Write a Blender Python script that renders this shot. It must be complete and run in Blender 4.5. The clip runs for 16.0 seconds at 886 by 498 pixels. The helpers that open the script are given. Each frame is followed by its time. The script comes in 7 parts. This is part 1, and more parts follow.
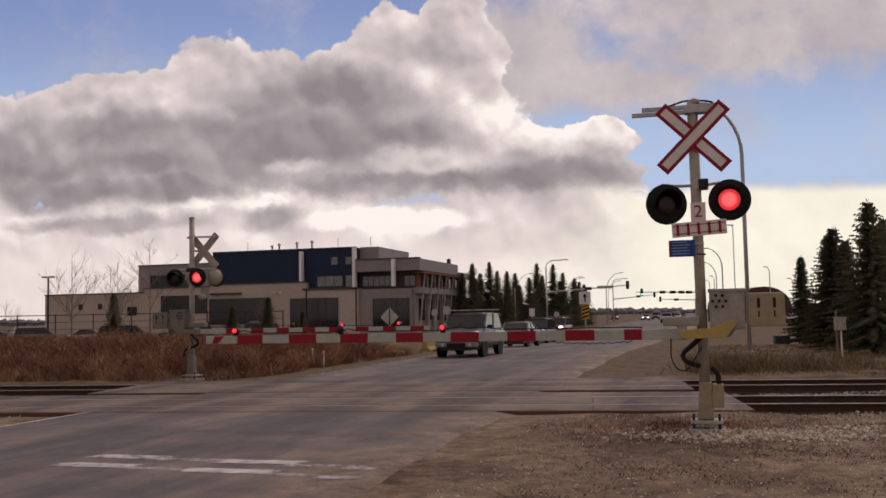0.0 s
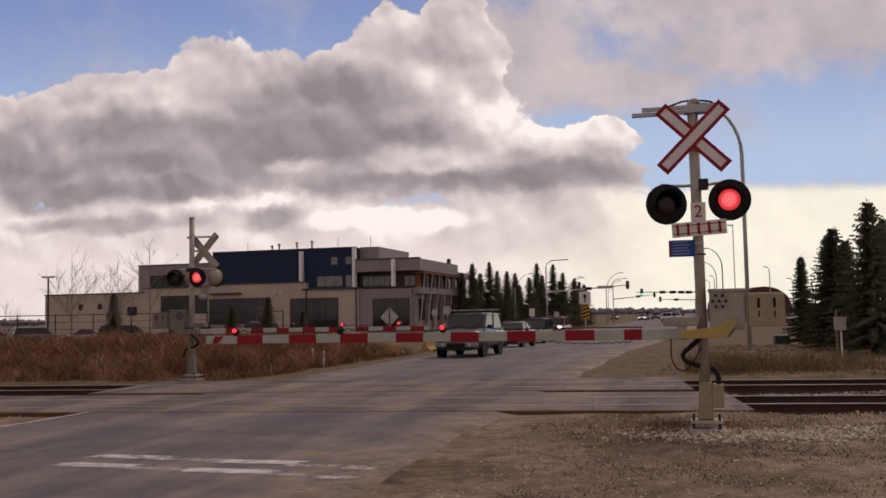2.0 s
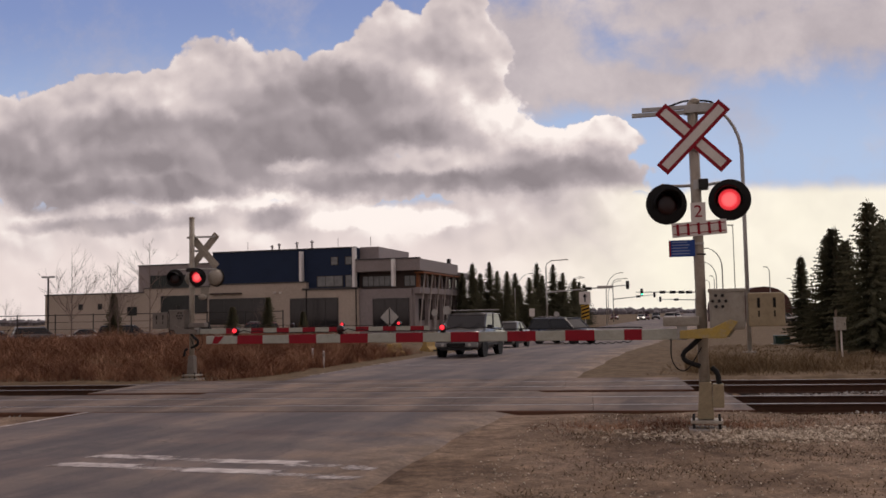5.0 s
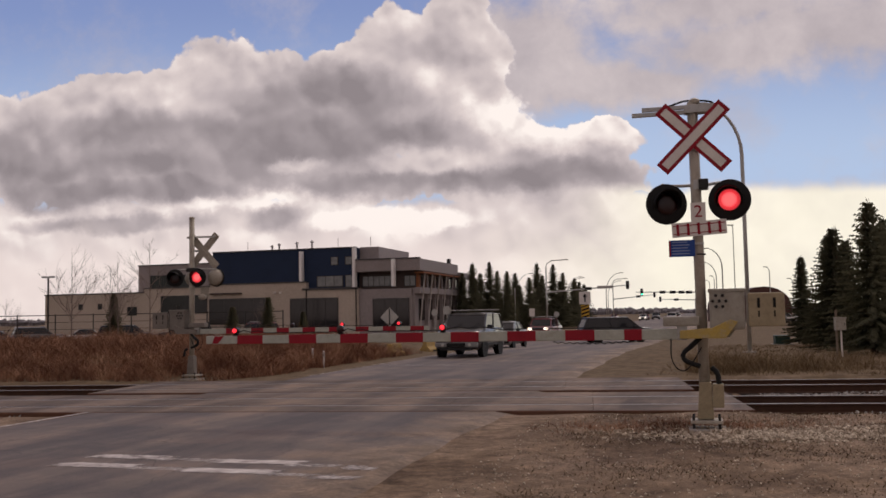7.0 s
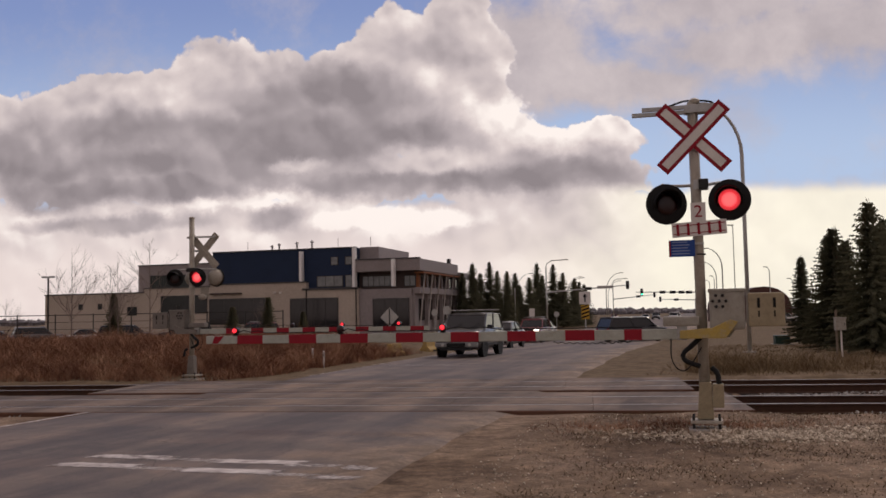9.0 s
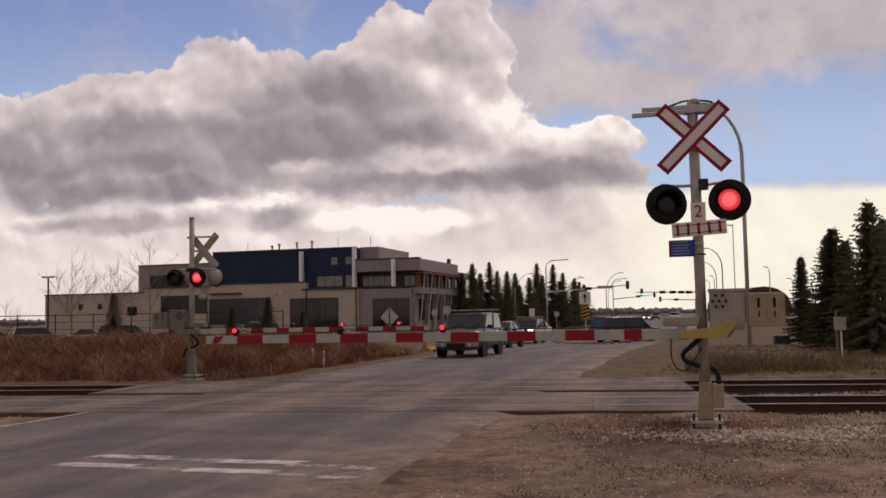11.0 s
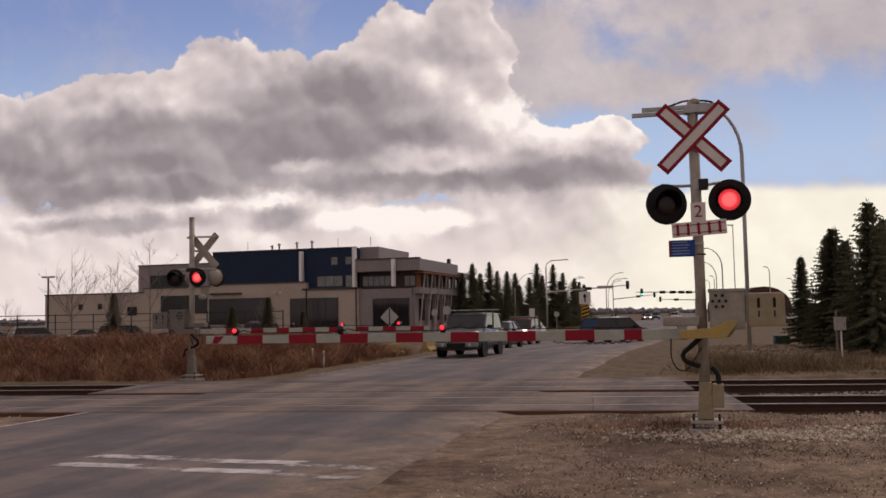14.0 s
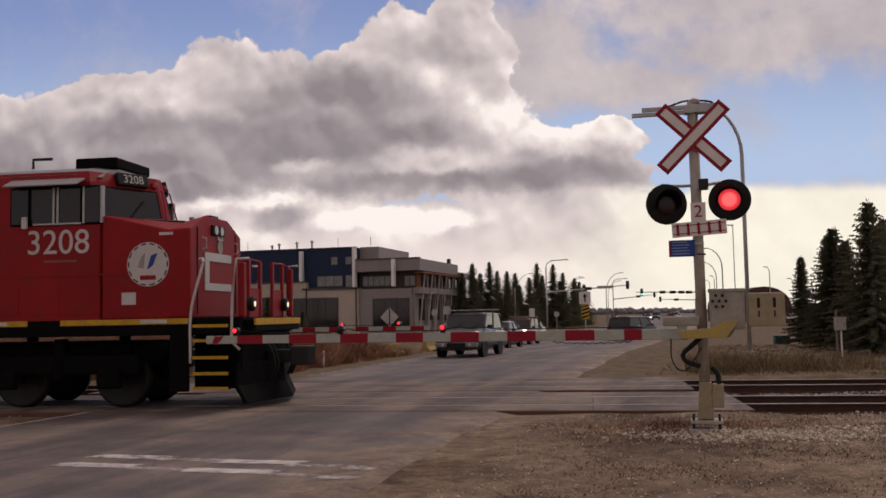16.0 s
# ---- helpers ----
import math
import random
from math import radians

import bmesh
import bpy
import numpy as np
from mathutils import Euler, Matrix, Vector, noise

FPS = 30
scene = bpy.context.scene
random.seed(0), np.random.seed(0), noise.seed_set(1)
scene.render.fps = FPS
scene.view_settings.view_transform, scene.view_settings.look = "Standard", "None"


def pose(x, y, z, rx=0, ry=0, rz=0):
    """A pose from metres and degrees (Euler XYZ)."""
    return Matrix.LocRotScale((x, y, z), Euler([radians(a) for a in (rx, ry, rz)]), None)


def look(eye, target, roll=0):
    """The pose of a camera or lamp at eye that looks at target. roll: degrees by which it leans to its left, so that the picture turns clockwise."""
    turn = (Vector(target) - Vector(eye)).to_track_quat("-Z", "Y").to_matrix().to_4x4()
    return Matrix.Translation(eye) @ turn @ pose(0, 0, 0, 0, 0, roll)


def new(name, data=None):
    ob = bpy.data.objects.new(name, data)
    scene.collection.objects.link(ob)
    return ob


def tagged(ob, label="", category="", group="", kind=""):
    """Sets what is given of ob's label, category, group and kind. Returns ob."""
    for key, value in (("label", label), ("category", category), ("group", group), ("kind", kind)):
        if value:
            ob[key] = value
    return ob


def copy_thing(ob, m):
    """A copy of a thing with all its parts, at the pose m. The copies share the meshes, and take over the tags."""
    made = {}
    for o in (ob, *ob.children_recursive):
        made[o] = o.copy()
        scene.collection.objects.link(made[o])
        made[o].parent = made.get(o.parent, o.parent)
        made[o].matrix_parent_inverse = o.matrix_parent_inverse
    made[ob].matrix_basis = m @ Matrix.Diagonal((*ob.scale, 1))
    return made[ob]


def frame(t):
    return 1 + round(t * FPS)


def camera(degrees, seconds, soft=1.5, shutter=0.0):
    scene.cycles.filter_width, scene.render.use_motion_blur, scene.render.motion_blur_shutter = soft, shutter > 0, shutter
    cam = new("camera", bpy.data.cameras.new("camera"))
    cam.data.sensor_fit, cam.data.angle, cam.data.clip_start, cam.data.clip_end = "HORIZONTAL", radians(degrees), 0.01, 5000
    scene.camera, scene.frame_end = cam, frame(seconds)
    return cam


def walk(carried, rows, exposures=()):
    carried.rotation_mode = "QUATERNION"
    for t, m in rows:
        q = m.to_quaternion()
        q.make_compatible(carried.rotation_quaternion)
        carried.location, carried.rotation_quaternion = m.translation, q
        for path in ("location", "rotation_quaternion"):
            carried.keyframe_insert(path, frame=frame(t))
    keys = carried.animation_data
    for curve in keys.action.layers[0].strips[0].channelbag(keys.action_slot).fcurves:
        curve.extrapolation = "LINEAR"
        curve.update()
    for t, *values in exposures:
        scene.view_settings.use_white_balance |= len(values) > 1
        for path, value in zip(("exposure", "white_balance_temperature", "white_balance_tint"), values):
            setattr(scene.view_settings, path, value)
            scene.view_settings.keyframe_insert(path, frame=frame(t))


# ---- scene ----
cam = camera(50.16, 16.0, soft=1.6)
EYE = Vector((0, 0, 1.6))
VIEW = look(EYE, (0, 10, 1.6 + 0.6985), -1.09)
walk(cam, [(0, VIEW), (16, VIEW)], exposures=[(0, 0.0), (16, 0.0)])

# ---- daylight: broken cloud, the sun veiled, ahead and to the right ----
SUN_AZ, SUN_EL = radians(35), radians(48)
world = bpy.data.worlds.new("sky")
scene.world = world
world.use_nodes = True
wn, wl = world.node_tree.nodes, world.node_tree.links
wn.clear()
w_out, w_bg = wn.new("ShaderNodeOutputWorld"), wn.new("ShaderNodeBackground")
w_sky = wn.new("ShaderNodeTexSky")
w_sky.sky_type, w_sky.sun_disc = "NISHITA", False
w_sky.sun_elevation, w_sky.sun_rotation = SUN_EL, SUN_AZ
w_sky.air_density, w_sky.dust_density = 1.0, 2.0
w_bg.inputs["Strength"].default_value = 0.072
w_mix, w_noise, w_ramp = wn.new("ShaderNodeMix"), wn.new("ShaderNodeTexNoise"), wn.new("ShaderNodeValToRGB")
w_mix.data_type = "RGBA"
w_noise.inputs["Scale"].default_value, w_noise.inputs["Detail"].default_value = 2.2, 6
w_ramp.color_ramp.elements[0].position, w_ramp.color_ramp.elements[1].position = 0.38, 0.55
wl.new(w_noise.outputs["Fac"], w_ramp.inputs["Fac"])
wl.new(w_ramp.outputs["Color"], w_mix.inputs["Factor"])
wl.new(w_sky.outputs["Color"], w_mix.inputs["A"])
w_mix.inputs["B"].default_value = (7.95, 6.3, 5.95, 1)
wl.new(w_mix.outputs["Result"], w_bg.inputs["Color"])
wl.new(w_bg.outputs["Background"], w_out.inputs["Surface"])

sun = new("sun", bpy.data.lights.new("sun", "SUN"))
sun.data.energy, sun.data.angle, sun.data.color = 1.0, radians(14), (1.0, 0.87, 0.78)
sun.matrix_world = look((0, 0, 60), (-60 * math.sin(SUN_AZ) * math.cos(SUN_EL), -60 * math.cos(SUN_AZ) * math.cos(SUN_EL), 60 - 60 * math.sin(SUN_EL)))

# ---- materials ----
def nodes_of(name):
    m = bpy.data.materials.new(name)
    m.use_nodes = True
    n, l = m.node_tree.nodes, m.node_tree.links
    return m, n, l, n["Principled BSDF"]


def noise_node(n, l, vec, scale, detail=6, rough=0.6):
    t = n.new("ShaderNodeTexNoise")
    t.inputs["Scale"].default_value, t.inputs["Detail"].default_value, t.inputs["Roughness"].default_value = scale, detail, rough
    l.new(vec, t.inputs["Vector"])
    return t.outputs["Fac"]


def ramp_node(n, l, fac, stops):
    r = n.new("ShaderNodeValToRGB")
    e = r.color_ramp.elements
    while len(e) < len(stops):
        e.new(0.5)
    for k, (p, c) in zip(e, stops):
        k.position, k.color = p, (*c, 1)
    l.new(fac, r.inputs["Fac"])
    return r.outputs["Color"]


def mix_node(n, l, fac, a, b, mode="MIX"):
    x = n.new("ShaderNodeMix")
    x.data_type, x.blend_type = "RGBA", mode
    for key, v in (("Factor", fac), ("A", a), ("B", b)):
        if isinstance(v, (int, float)):
            x.inputs[key].default_value = v
        elif isinstance(v, tuple):
            x.inputs[key].default_value = (*v, 1)
        else:
            l.new(v, x.inputs[key])
    return x.outputs["Result"]


def surface(name, col, dark=None, scale=3.0, fine=60.0, rough=0.7, metal=0.0, bump=0.15, depth=0.005, spread=0.0, dirt=None, coat=0.0):
    """A worn surface: two scales of colour, roughness that follows them, fine relief."""
    m, n, l, b = nodes_of(name)
    dark = dark or tuple(c * 0.72 for c in col)
    tc = n.new("ShaderNodeTexCoord").outputs["Object"]
    big, small = noise_node(n, l, tc, scale, 5), noise_node(n, l, tc, fine, 4, 0.7)
    c = ramp_node(n, l, big, [(0.32, dark), (0.66, col)])
    c = mix_node(n, l, 0.35, c, ramp_node(n, l, small, [(0.3, tuple(v * 0.6 for v in col)), (0.7, tuple(min(1, v * 1.25) for v in col))]))
    if dirt:
        c = mix_node(n, l, ramp_node(n, l, noise_node(n, l, tc, scale * 2.3, 8, 0.7), [(0.5, (0, 0, 0)), (0.72, (0.8, 0.8, 0.8))]), c, dirt)
    if spread:
        h = n.new("ShaderNodeHueSaturation")
        mr = n.new("ShaderNodeMapRange")
        mr.inputs["To Min"].default_value, mr.inputs["To Max"].default_value = 1 - spread, 1 + spread
        l.new(n.new("ShaderNodeObjectInfo").outputs["Random"], mr.inputs["Value"])
        l.new(mr.outputs["Result"], h.inputs["Value"])
        l.new(c, h.inputs["Color"])
        c = h.outputs["Color"]
    l.new(c, b.inputs["Base Color"])
    rr = n.new("ShaderNodeMapRange")
    rr.inputs["To Min"].default_value, rr.inputs["To Max"].default_value = max(0.03, rough - 0.12), min(1, rough + 0.12)
    l.new(big, rr.inputs["Value"])
    l.new(rr.outputs["Result"], b.inputs["Roughness"])
    b.inputs["Metallic"].default_value, b.inputs["Coat Weight"].default_value = metal, coat
    b.inputs["Specular IOR Level"].default_value = 0.5 if rough < 0.5 or metal > 0.3 else 0.2
    if bump:
        bp = n.new("ShaderNodeBump")
        bp.inputs["Strength"].default_value, bp.inputs["Distance"].default_value = bump, depth
        l.new(small, bp.inputs["Height"])
        l.new(bp.outputs["Normal"], b.inputs["Normal"])
    return m


def glow(name, col, strength):
    m, n, l, b = nodes_of(name)
    b.inputs["Base Color"].default_value, b.inputs["Roughness"].default_value = (*col, 1), 0.3
    b.inputs["Emission Color"].default_value, b.inputs["Emission Strength"].default_value = (*col, 1), strength
    return m


def glass(name, col, rough=0.05):
    m, n, l, b = nodes_of(name)
    tc = n.new("ShaderNodeTexCoord").outputs["Object"]
    c = ramp_node(n, l, noise_node(n, l, tc, 1.5, 3), [(0.3, tuple(v * 0.7 for v in col)), (0.7, col)])
    l.new(c, b.inputs["Base Color"])
    b.inputs["Roughness"].default_value, b.inputs["IOR"].default_value = rough, 1.5
    return m


def paint(name, col, dusty=0.35, gloss=0.4):
    """Car paint under spring road dust."""
    m, n, l, b = nodes_of(name)
    g = n.new("ShaderNodeTexCoord").outputs["Object"]
    d = ramp_node(n, l, noise_node(n, l, g, 2.5, 7, 0.65), [(0.42, (0, 0, 0)), (0.75, (dusty, dusty, dusty))])
    l.new(mix_node(n, l, d, col, (0.2, 0.17, 0.14)), b.inputs["Base Color"])
    l.new(ramp_node(n, l, noise_node(n, l, g, 4, 5), [(0.3, (0.22, 0.22, 0.22)), (0.7, (0.45, 0.45, 0.45))]), b.inputs["Roughness"])
    b.inputs["Coat Weight"].default_value = gloss
    return m


GALV = surface("galvanised_steel", (0.5, 0.49, 0.47), (0.36, 0.35, 0.33), 6, 90, 0.5, 0.55, 0.1, 0.002, dirt=(0.3, 0.26, 0.22))
ALU = surface("weathered_aluminium_paint", (0.44, 0.4, 0.335), (0.32, 0.285, 0.235), 4, 80, 0.6, 0.2, 0.1, 0.002, dirt=(0.26, 0.22, 0.17))
BEIGE = surface("beige_enamel", (0.36, 0.3, 0.195), (0.25, 0.205, 0.13), 5, 70, 0.55, 0, 0.1, 0.002, dirt=(0.22, 0.17, 0.11))
GREYBOX = surface("grey_enamel", (0.37, 0.345, 0.295), (0.26, 0.24, 0.2), 5, 70, 0.55, 0, 0.1, 0.002, dirt=(0.25, 0.21, 0.17))
DULL = surface("dull_grey_enamel", (0.23, 0.205, 0.18), (0.14, 0.125, 0.11), 5, 70, 0.65, 0, 0.1, 0.002, dirt=(0.15, 0.12, 0.1))
BLACK = surface("black_enamel", (0.014, 0.013, 0.013), (0.008, 0.008, 0.008), 7, 80, 0.6, 0, 0.1, 0.002)
RUBBER = surface("black_rubber", (0.02, 0.02, 0.02), None, 8, 60, 0.8)
WHITE = surface("white_sheeting", (0.74, 0.7, 0.66), (0.62, 0.57, 0.53), 5, 90, 0.55, 0, 0.05, 0.001)
RED = surface("red_sheeting", (0.3, 0.013, 0.026), (0.22, 0.011, 0.02), 5, 90, 0.5, 0, 0.05, 0.001)
BLUE_SIGN = surface("blue_sheeting", (0.03, 0.08, 0.3), (0.025, 0.06, 0.22), 5, 80, 0.5)
YELLOW = surface("yellow_enamel", (0.62, 0.36, 0.03), (0.45, 0.25, 0.03), 4, 60, 0.6, dirt=(0.2, 0.14, 0.06))
LAMP_CORE = glow("lit_red_lamp_core", (1.0, 0.03, 0.045), 1.6)
LAMP_WHITE = glow("lit_headlamp", (1.0, 0.86, 0.72), 5.0)
LAMP_GREEN = glow("lit_green_lamp", (0.1, 1.0, 0.6), 2.5)
LENS = glass("dark_red_lens", (0.022, 0.003, 0.004), 0.35)
TAIL = glass("red_tail_lens", (0.35, 0.01, 0.012), 0.15)
CLEAR = glass("clear_lamp_lens", (0.55, 0.54, 0.5), 0.08)
AMBER = glass("amber_lens", (0.6, 0.2, 0.02), 0.15)
CARGLASS = glass("car_glass", (0.012, 0.015, 0.021), 0.06)
CARGLASS.node_tree.nodes["Principled BSDF"].inputs["Specular IOR Level"].default_value = 0.38
WINGLASS = glass("window_glass", (0.022, 0.02, 0.022), 0.06)
RAIL_SIDE = surface("rusty_rail", (0.085, 0.045, 0.03), (0.045, 0.025, 0.018), 4, 60, 0.85, 0.1, 0.3)
RAIL_TOP = surface("polished_rail_head", (0.36, 0.345, 0.335), (0.25, 0.235, 0.225), 2, 60, 0.42, 0.9, 0.05)
TIE = surface("creosoted_tie", (0.07, 0.05, 0.04), (0.035, 0.026, 0.02), 3, 40, 0.9, 0, 0.6, 0.01, 0.25)
PANEL = surface("concrete_crossing_panel", (0.225, 0.176, 0.142), (0.14, 0.112, 0.096), 0.9, 50, 0.85, 0, 0.3, 0.004, 0.1, dirt=(0.1, 0.085, 0.085))
def wheel_worn(m, turn):
    """Lays the road's long wheel tracks over a material."""
    n, l = m.node_tree.nodes, m.node_tree.links
    b = n["Principled BSDF"]
    old = b.inputs["Base Color"].links[0].from_socket
    mp, mq = n.new("ShaderNodeMapping"), n.new("ShaderNodeMapping")
    mp.inputs["Rotation"].default_value = (0, 0, turn)
    mq.inputs["Scale"].default_value = (1.0, 0.1, 1.0)
    l.new(n.new("ShaderNodeNewGeometry").outputs["Position"], mp.inputs["Vector"])
    l.new(mp.outputs["Vector"], mq.inputs["Vector"])
    lanes, patch = noise_node(n, l, mq.outputs["Vector"], 0.9, 5), noise_node(n, l, mp.outputs["Vector"], 0.7, 7, 0.65)
    c = mix_node(n, l, 0.85, old, ramp_node(n, l, lanes, [(0.4, (0.5, 0.48, 0.5)), (0.5, (0.8, 0.78, 0.78)), (0.59, (1.08, 1.03, 0.98))]), "MULTIPLY")
    c = mix_node(n, l, 0.6, c, ramp_node(n, l, patch, [(0.38, (0.6, 0.6, 0.62)), (0.5, (1.0, 0.99, 0.98)), (0.62, (1.35, 1.3, 1.25))]), "MULTIPLY")
    l.new(c, b.inputs["Base Color"])
    return m


PANEL = wheel_worn(PANEL, radians(15.4))
CONCRETE = surface("concrete", (0.4, 0.37, 0.33), (0.28, 0.25, 0.22), 3, 50, 0.85)
STEEL_DARK = surface("dark_steel", (0.035, 0.032, 0.03), (0.018, 0.017, 0.016), 5, 60, 0.6, 0.5)
CHROME = surface("dull_chrome", (0.55, 0.55, 0.55), (0.4, 0.4, 0.4), 6, 80, 0.25, 0.9, 0.02)
PLASTIC = surface("black_plastic", (0.03, 0.03, 0.032), None, 6, 80, 0.55)
WOOD = surface("grey_wood", (0.25, 0.2, 0.15), (0.15, 0.12, 0.09), 3, 50, 0.85)
BARK = surface("bark", (0.12, 0.09, 0.07), (0.06, 0.045, 0.035), 6, 40, 0.95, 0, 0.6, 0.02)
TWIG = surface("bare_twigs", (0.2, 0.155, 0.135), (0.13, 0.1, 0.09), 6, 40, 0.95)
SPRUCE = surface("spruce_needles", (0.145, 0.14, 0.085), (0.075, 0.08, 0.05), 1.2, 20, 0.85, 0, 0, 0.01, 0.25)
SPRUCE_TIP = surface("brown_spruce_shoots", (0.12, 0.06, 0.04), (0.06, 0.04, 0.026), 3, 20, 0.9)


# ---- mesh helpers ----
def part(name, bm, material, parent=None, label="", smooth=False, at=None):
    me = bpy.data.meshes.new(name)
    bm.normal_update()
    bm.to_mesh(me)
    bm.free()
    for m in (material if isinstance(material, (list, tuple)) else [material]):
        me.materials.append(m)
    if smooth:
        me.polygons.foreach_set("use_smooth", [True] * len(me.polygons))
    ob = new(name, me)
    ob.parent = parent
    if at is not None:
        ob.matrix_basis = at
    if label:
        ob["label"] = label
    return ob


def thing(name, m, label, category, group=""):
    ob = new(name)
    ob.empty_display_size = 0.2
    ob.matrix_basis = m
    return tagged(ob, label, category, group)


def box(bm, x0, x1, y0, y1, z0, z1, bevel=0.0, m=None, mat=0):
    vs = [bm.verts.new((x, y, z)) for z in (z0, z1) for x, y in ((x0, y0), (x1, y0), (x1, y1), (x0, y1))]
    fs = [bm.faces.new([vs[i] for i in f]) for f in ((3, 2, 1, 0), (4, 5, 6, 7), (0, 1, 5, 4), (1, 2, 6, 5), (2, 3, 7, 6), (3, 0, 4, 7))]
    for f in fs:
        f.material_index = mat
    if bevel:
        r = bmesh.ops.bevel(bm, geom=list({e for f in fs for e in f.edges}), offset=bevel, segments=2, affect="EDGES", profile=0.6)
        for f in r["faces"]:
            f.material_index = mat
        vs = list({v for f in r["faces"] for v in f.verts} | {v for v in vs if v.is_valid})
    if m is not None:
        bmesh.ops.transform(bm, matrix=m, verts=[v for v in vs if v.is_valid])
    return bm


def B(*a, **k):
    return box(bmesh.new(), *a, **k)


def tube(bm, pts, r, seg=10, r1=None, cap=True, mat=0):
    """A round bar along points, with its radius going from r to r1."""
    pts = [Vector(p) for p in pts]
    rings, n = [], len(pts)
    for i, p in enumerate(pts):
        d = (pts[min(i + 1, n - 1)] - pts[max(i - 1, 0)]).normalized()
        a = d.cross(Vector((0, 0, 1)) if abs(d.z) < 0.95 else Vector((0, 1, 0))).normalized()
        b = a.cross(d)
        q = r + ((r1 if r1 is not None else r) - r) * i / max(1, n - 1)
        rings.append([bm.verts.new(p + (a * math.cos(t) + b * math.sin(t)) * q) for t in (2 * math.pi * k / seg for k in range(seg))])
    for u, v in zip(rings, rings[1:]):
        for k in range(seg):
            bm.faces.new((u[k - 1], v[k - 1], v[k], u[k])).material_index = mat
    if cap:
        bm.faces.new(rings[0][::-1]).material_index = mat
        bm.faces.new(rings[-1]).material_index = mat
    bmesh.ops.recalc_face_normals(bm, faces=list({f for g in rings for v in g for f in v.link_faces}))
    return bm


def Tu(*a, **k):
    return tube(bmesh.new(), *a, **k)


def lathe(profile, seg=24, axis="Y"):
    """Turned shape from (distance along the axis, radius) pairs."""
    bm = bmesh.new()
    rings = []
    for y, r in profile:
        ring = []
        for k in range(seg):
            t = 2 * math.pi * k / seg
            c, s = r * math.cos(t), r * math.sin(t)
            ring.append(bm.verts.new({"Y": (c, y, s), "X": (y, c, s), "Z": (c, s, y)}[axis]))
        rings.append(ring)
    for u, v in zip(rings, rings[1:]):
        for k in range(seg):
            bm.faces.new((u[k - 1], u[k], v[k], v[k - 1]))
    bm.faces.new(rings[0])
    bm.faces.new(rings[-1][::-1])
    bmesh.ops.remove_doubles(bm, verts=bm.verts, dist=1e-5)
    bmesh.ops.recalc_face_normals(bm, faces=bm.faces)
    return bm


def slab(outline, z0, z1, axes="XY", bevel=0.0):
    """A plate with that outline, from z0 to z1 along the third axis."""
    bm = bmesh.new()
    def place(a, b, c):
        return {"XY": (a, b, c), "XZ": (a, c, b), "YZ": (c, a, b)}[axes]
    lo = [bm.verts.new(place(a, b, z0)) for a, b in outline]
    hi = [bm.verts.new(place(a, b, z1)) for a, b in outline]
    bm.faces.new(lo)
    bm.faces.new(hi)
    for i in range(len(lo)):
        bm.faces.new((lo[i - 1], lo[i], hi[i], hi[i - 1]))
    bmesh.ops.recalc_face_normals(bm, faces=bm.faces)
    if bevel:
        bmesh.ops.bevel(bm, geom=bm.edges[:], offset=bevel, segments=2, affect="EDGES", profile=0.6)
    return bm


def lettering(text, size, material, parent, m, name="lettering", depth=0.002):
    cu = bpy.data.curves.new(name, "FONT")
    cu.body, cu.size, cu.extrude, cu.align_x, cu.align_y = text, size, depth, "CENTER", "CENTER"
    ob = new(name + "_outline", cu)
    me = bpy.data.meshes.new_from_object(ob.evaluated_get(bpy.context.evaluated_depsgraph_get()))
    bpy.data.objects.remove(ob)
    bpy.data.curves.remove(cu)
    me.materials.clear()
    me.materials.append(material)
    ob = new(name, me)
    ob.parent, ob.matrix_basis = parent, m
    return ob


def smooth01(a, b, x):
    t = np.clip((x - a) / (b - a), 0, 1)
    return t * t * (3 - 2 * t)


# the road's frame: s metres along it, o metres to its right; the tracks' frame: x along, y across
ROAD, TRACK = radians(15.4), radians(-8.7)
RD, RN = Vector((math.sin(ROAD), math.cos(ROAD))), Vector((math.cos(ROAD), -math.sin(ROAD)))
TD, TN = Vector((math.cos(TRACK), math.sin(TRACK))), Vector((-math.sin(TRACK), math.cos(TRACK)))
NEAR_C, FAR_C = TN * 17.69 * math.cos(TRACK), TN * 21.85 * math.cos(TRACK)
ROAD_L, ROAD_R = -10.9, -3.0


def on_road(s, o, z=0.0):
    p = RD * s + RN * o
    return Vector((p.x, p.y, z))


def left_edge(s):
    return ROAD_L - 4.6 * smooth01(44, 75, s)


def right_edge(s):
    return ROAD_R + 8.5 * smooth01(85, 135, s)


def level(x, y):
    """The height of the ground under the road's line, the fields and the bank."""
    s, o = x * RD.x + y * RD.y, x * RN.x + y * RN.y
    z = -0.5 * smooth01(34, 70, s)
    a = x * TN.x + y * TN.y - FAR_C.length
    bank = smooth01(2.6, 8.5, a) * smooth01(-12.3, -15.8, o) * smooth01(62, 40, s)
    return z + 0.62 * bank


def trough(x, y):
    """The bed of the two tracks lies lower than road and verge."""
    a = x * TN.x + y * TN.y
    mid = (NEAR_C.length + FAR_C.length) / 2
    return 0.17 * np.exp(-((a - mid) / 0.62) ** 4) - 0.27 * smooth01(NEAR_C.length - 2.1, NEAR_C.length - 1.25, a) * smooth01(FAR_C.length + 2.3, FAR_C.length + 1.4, a)


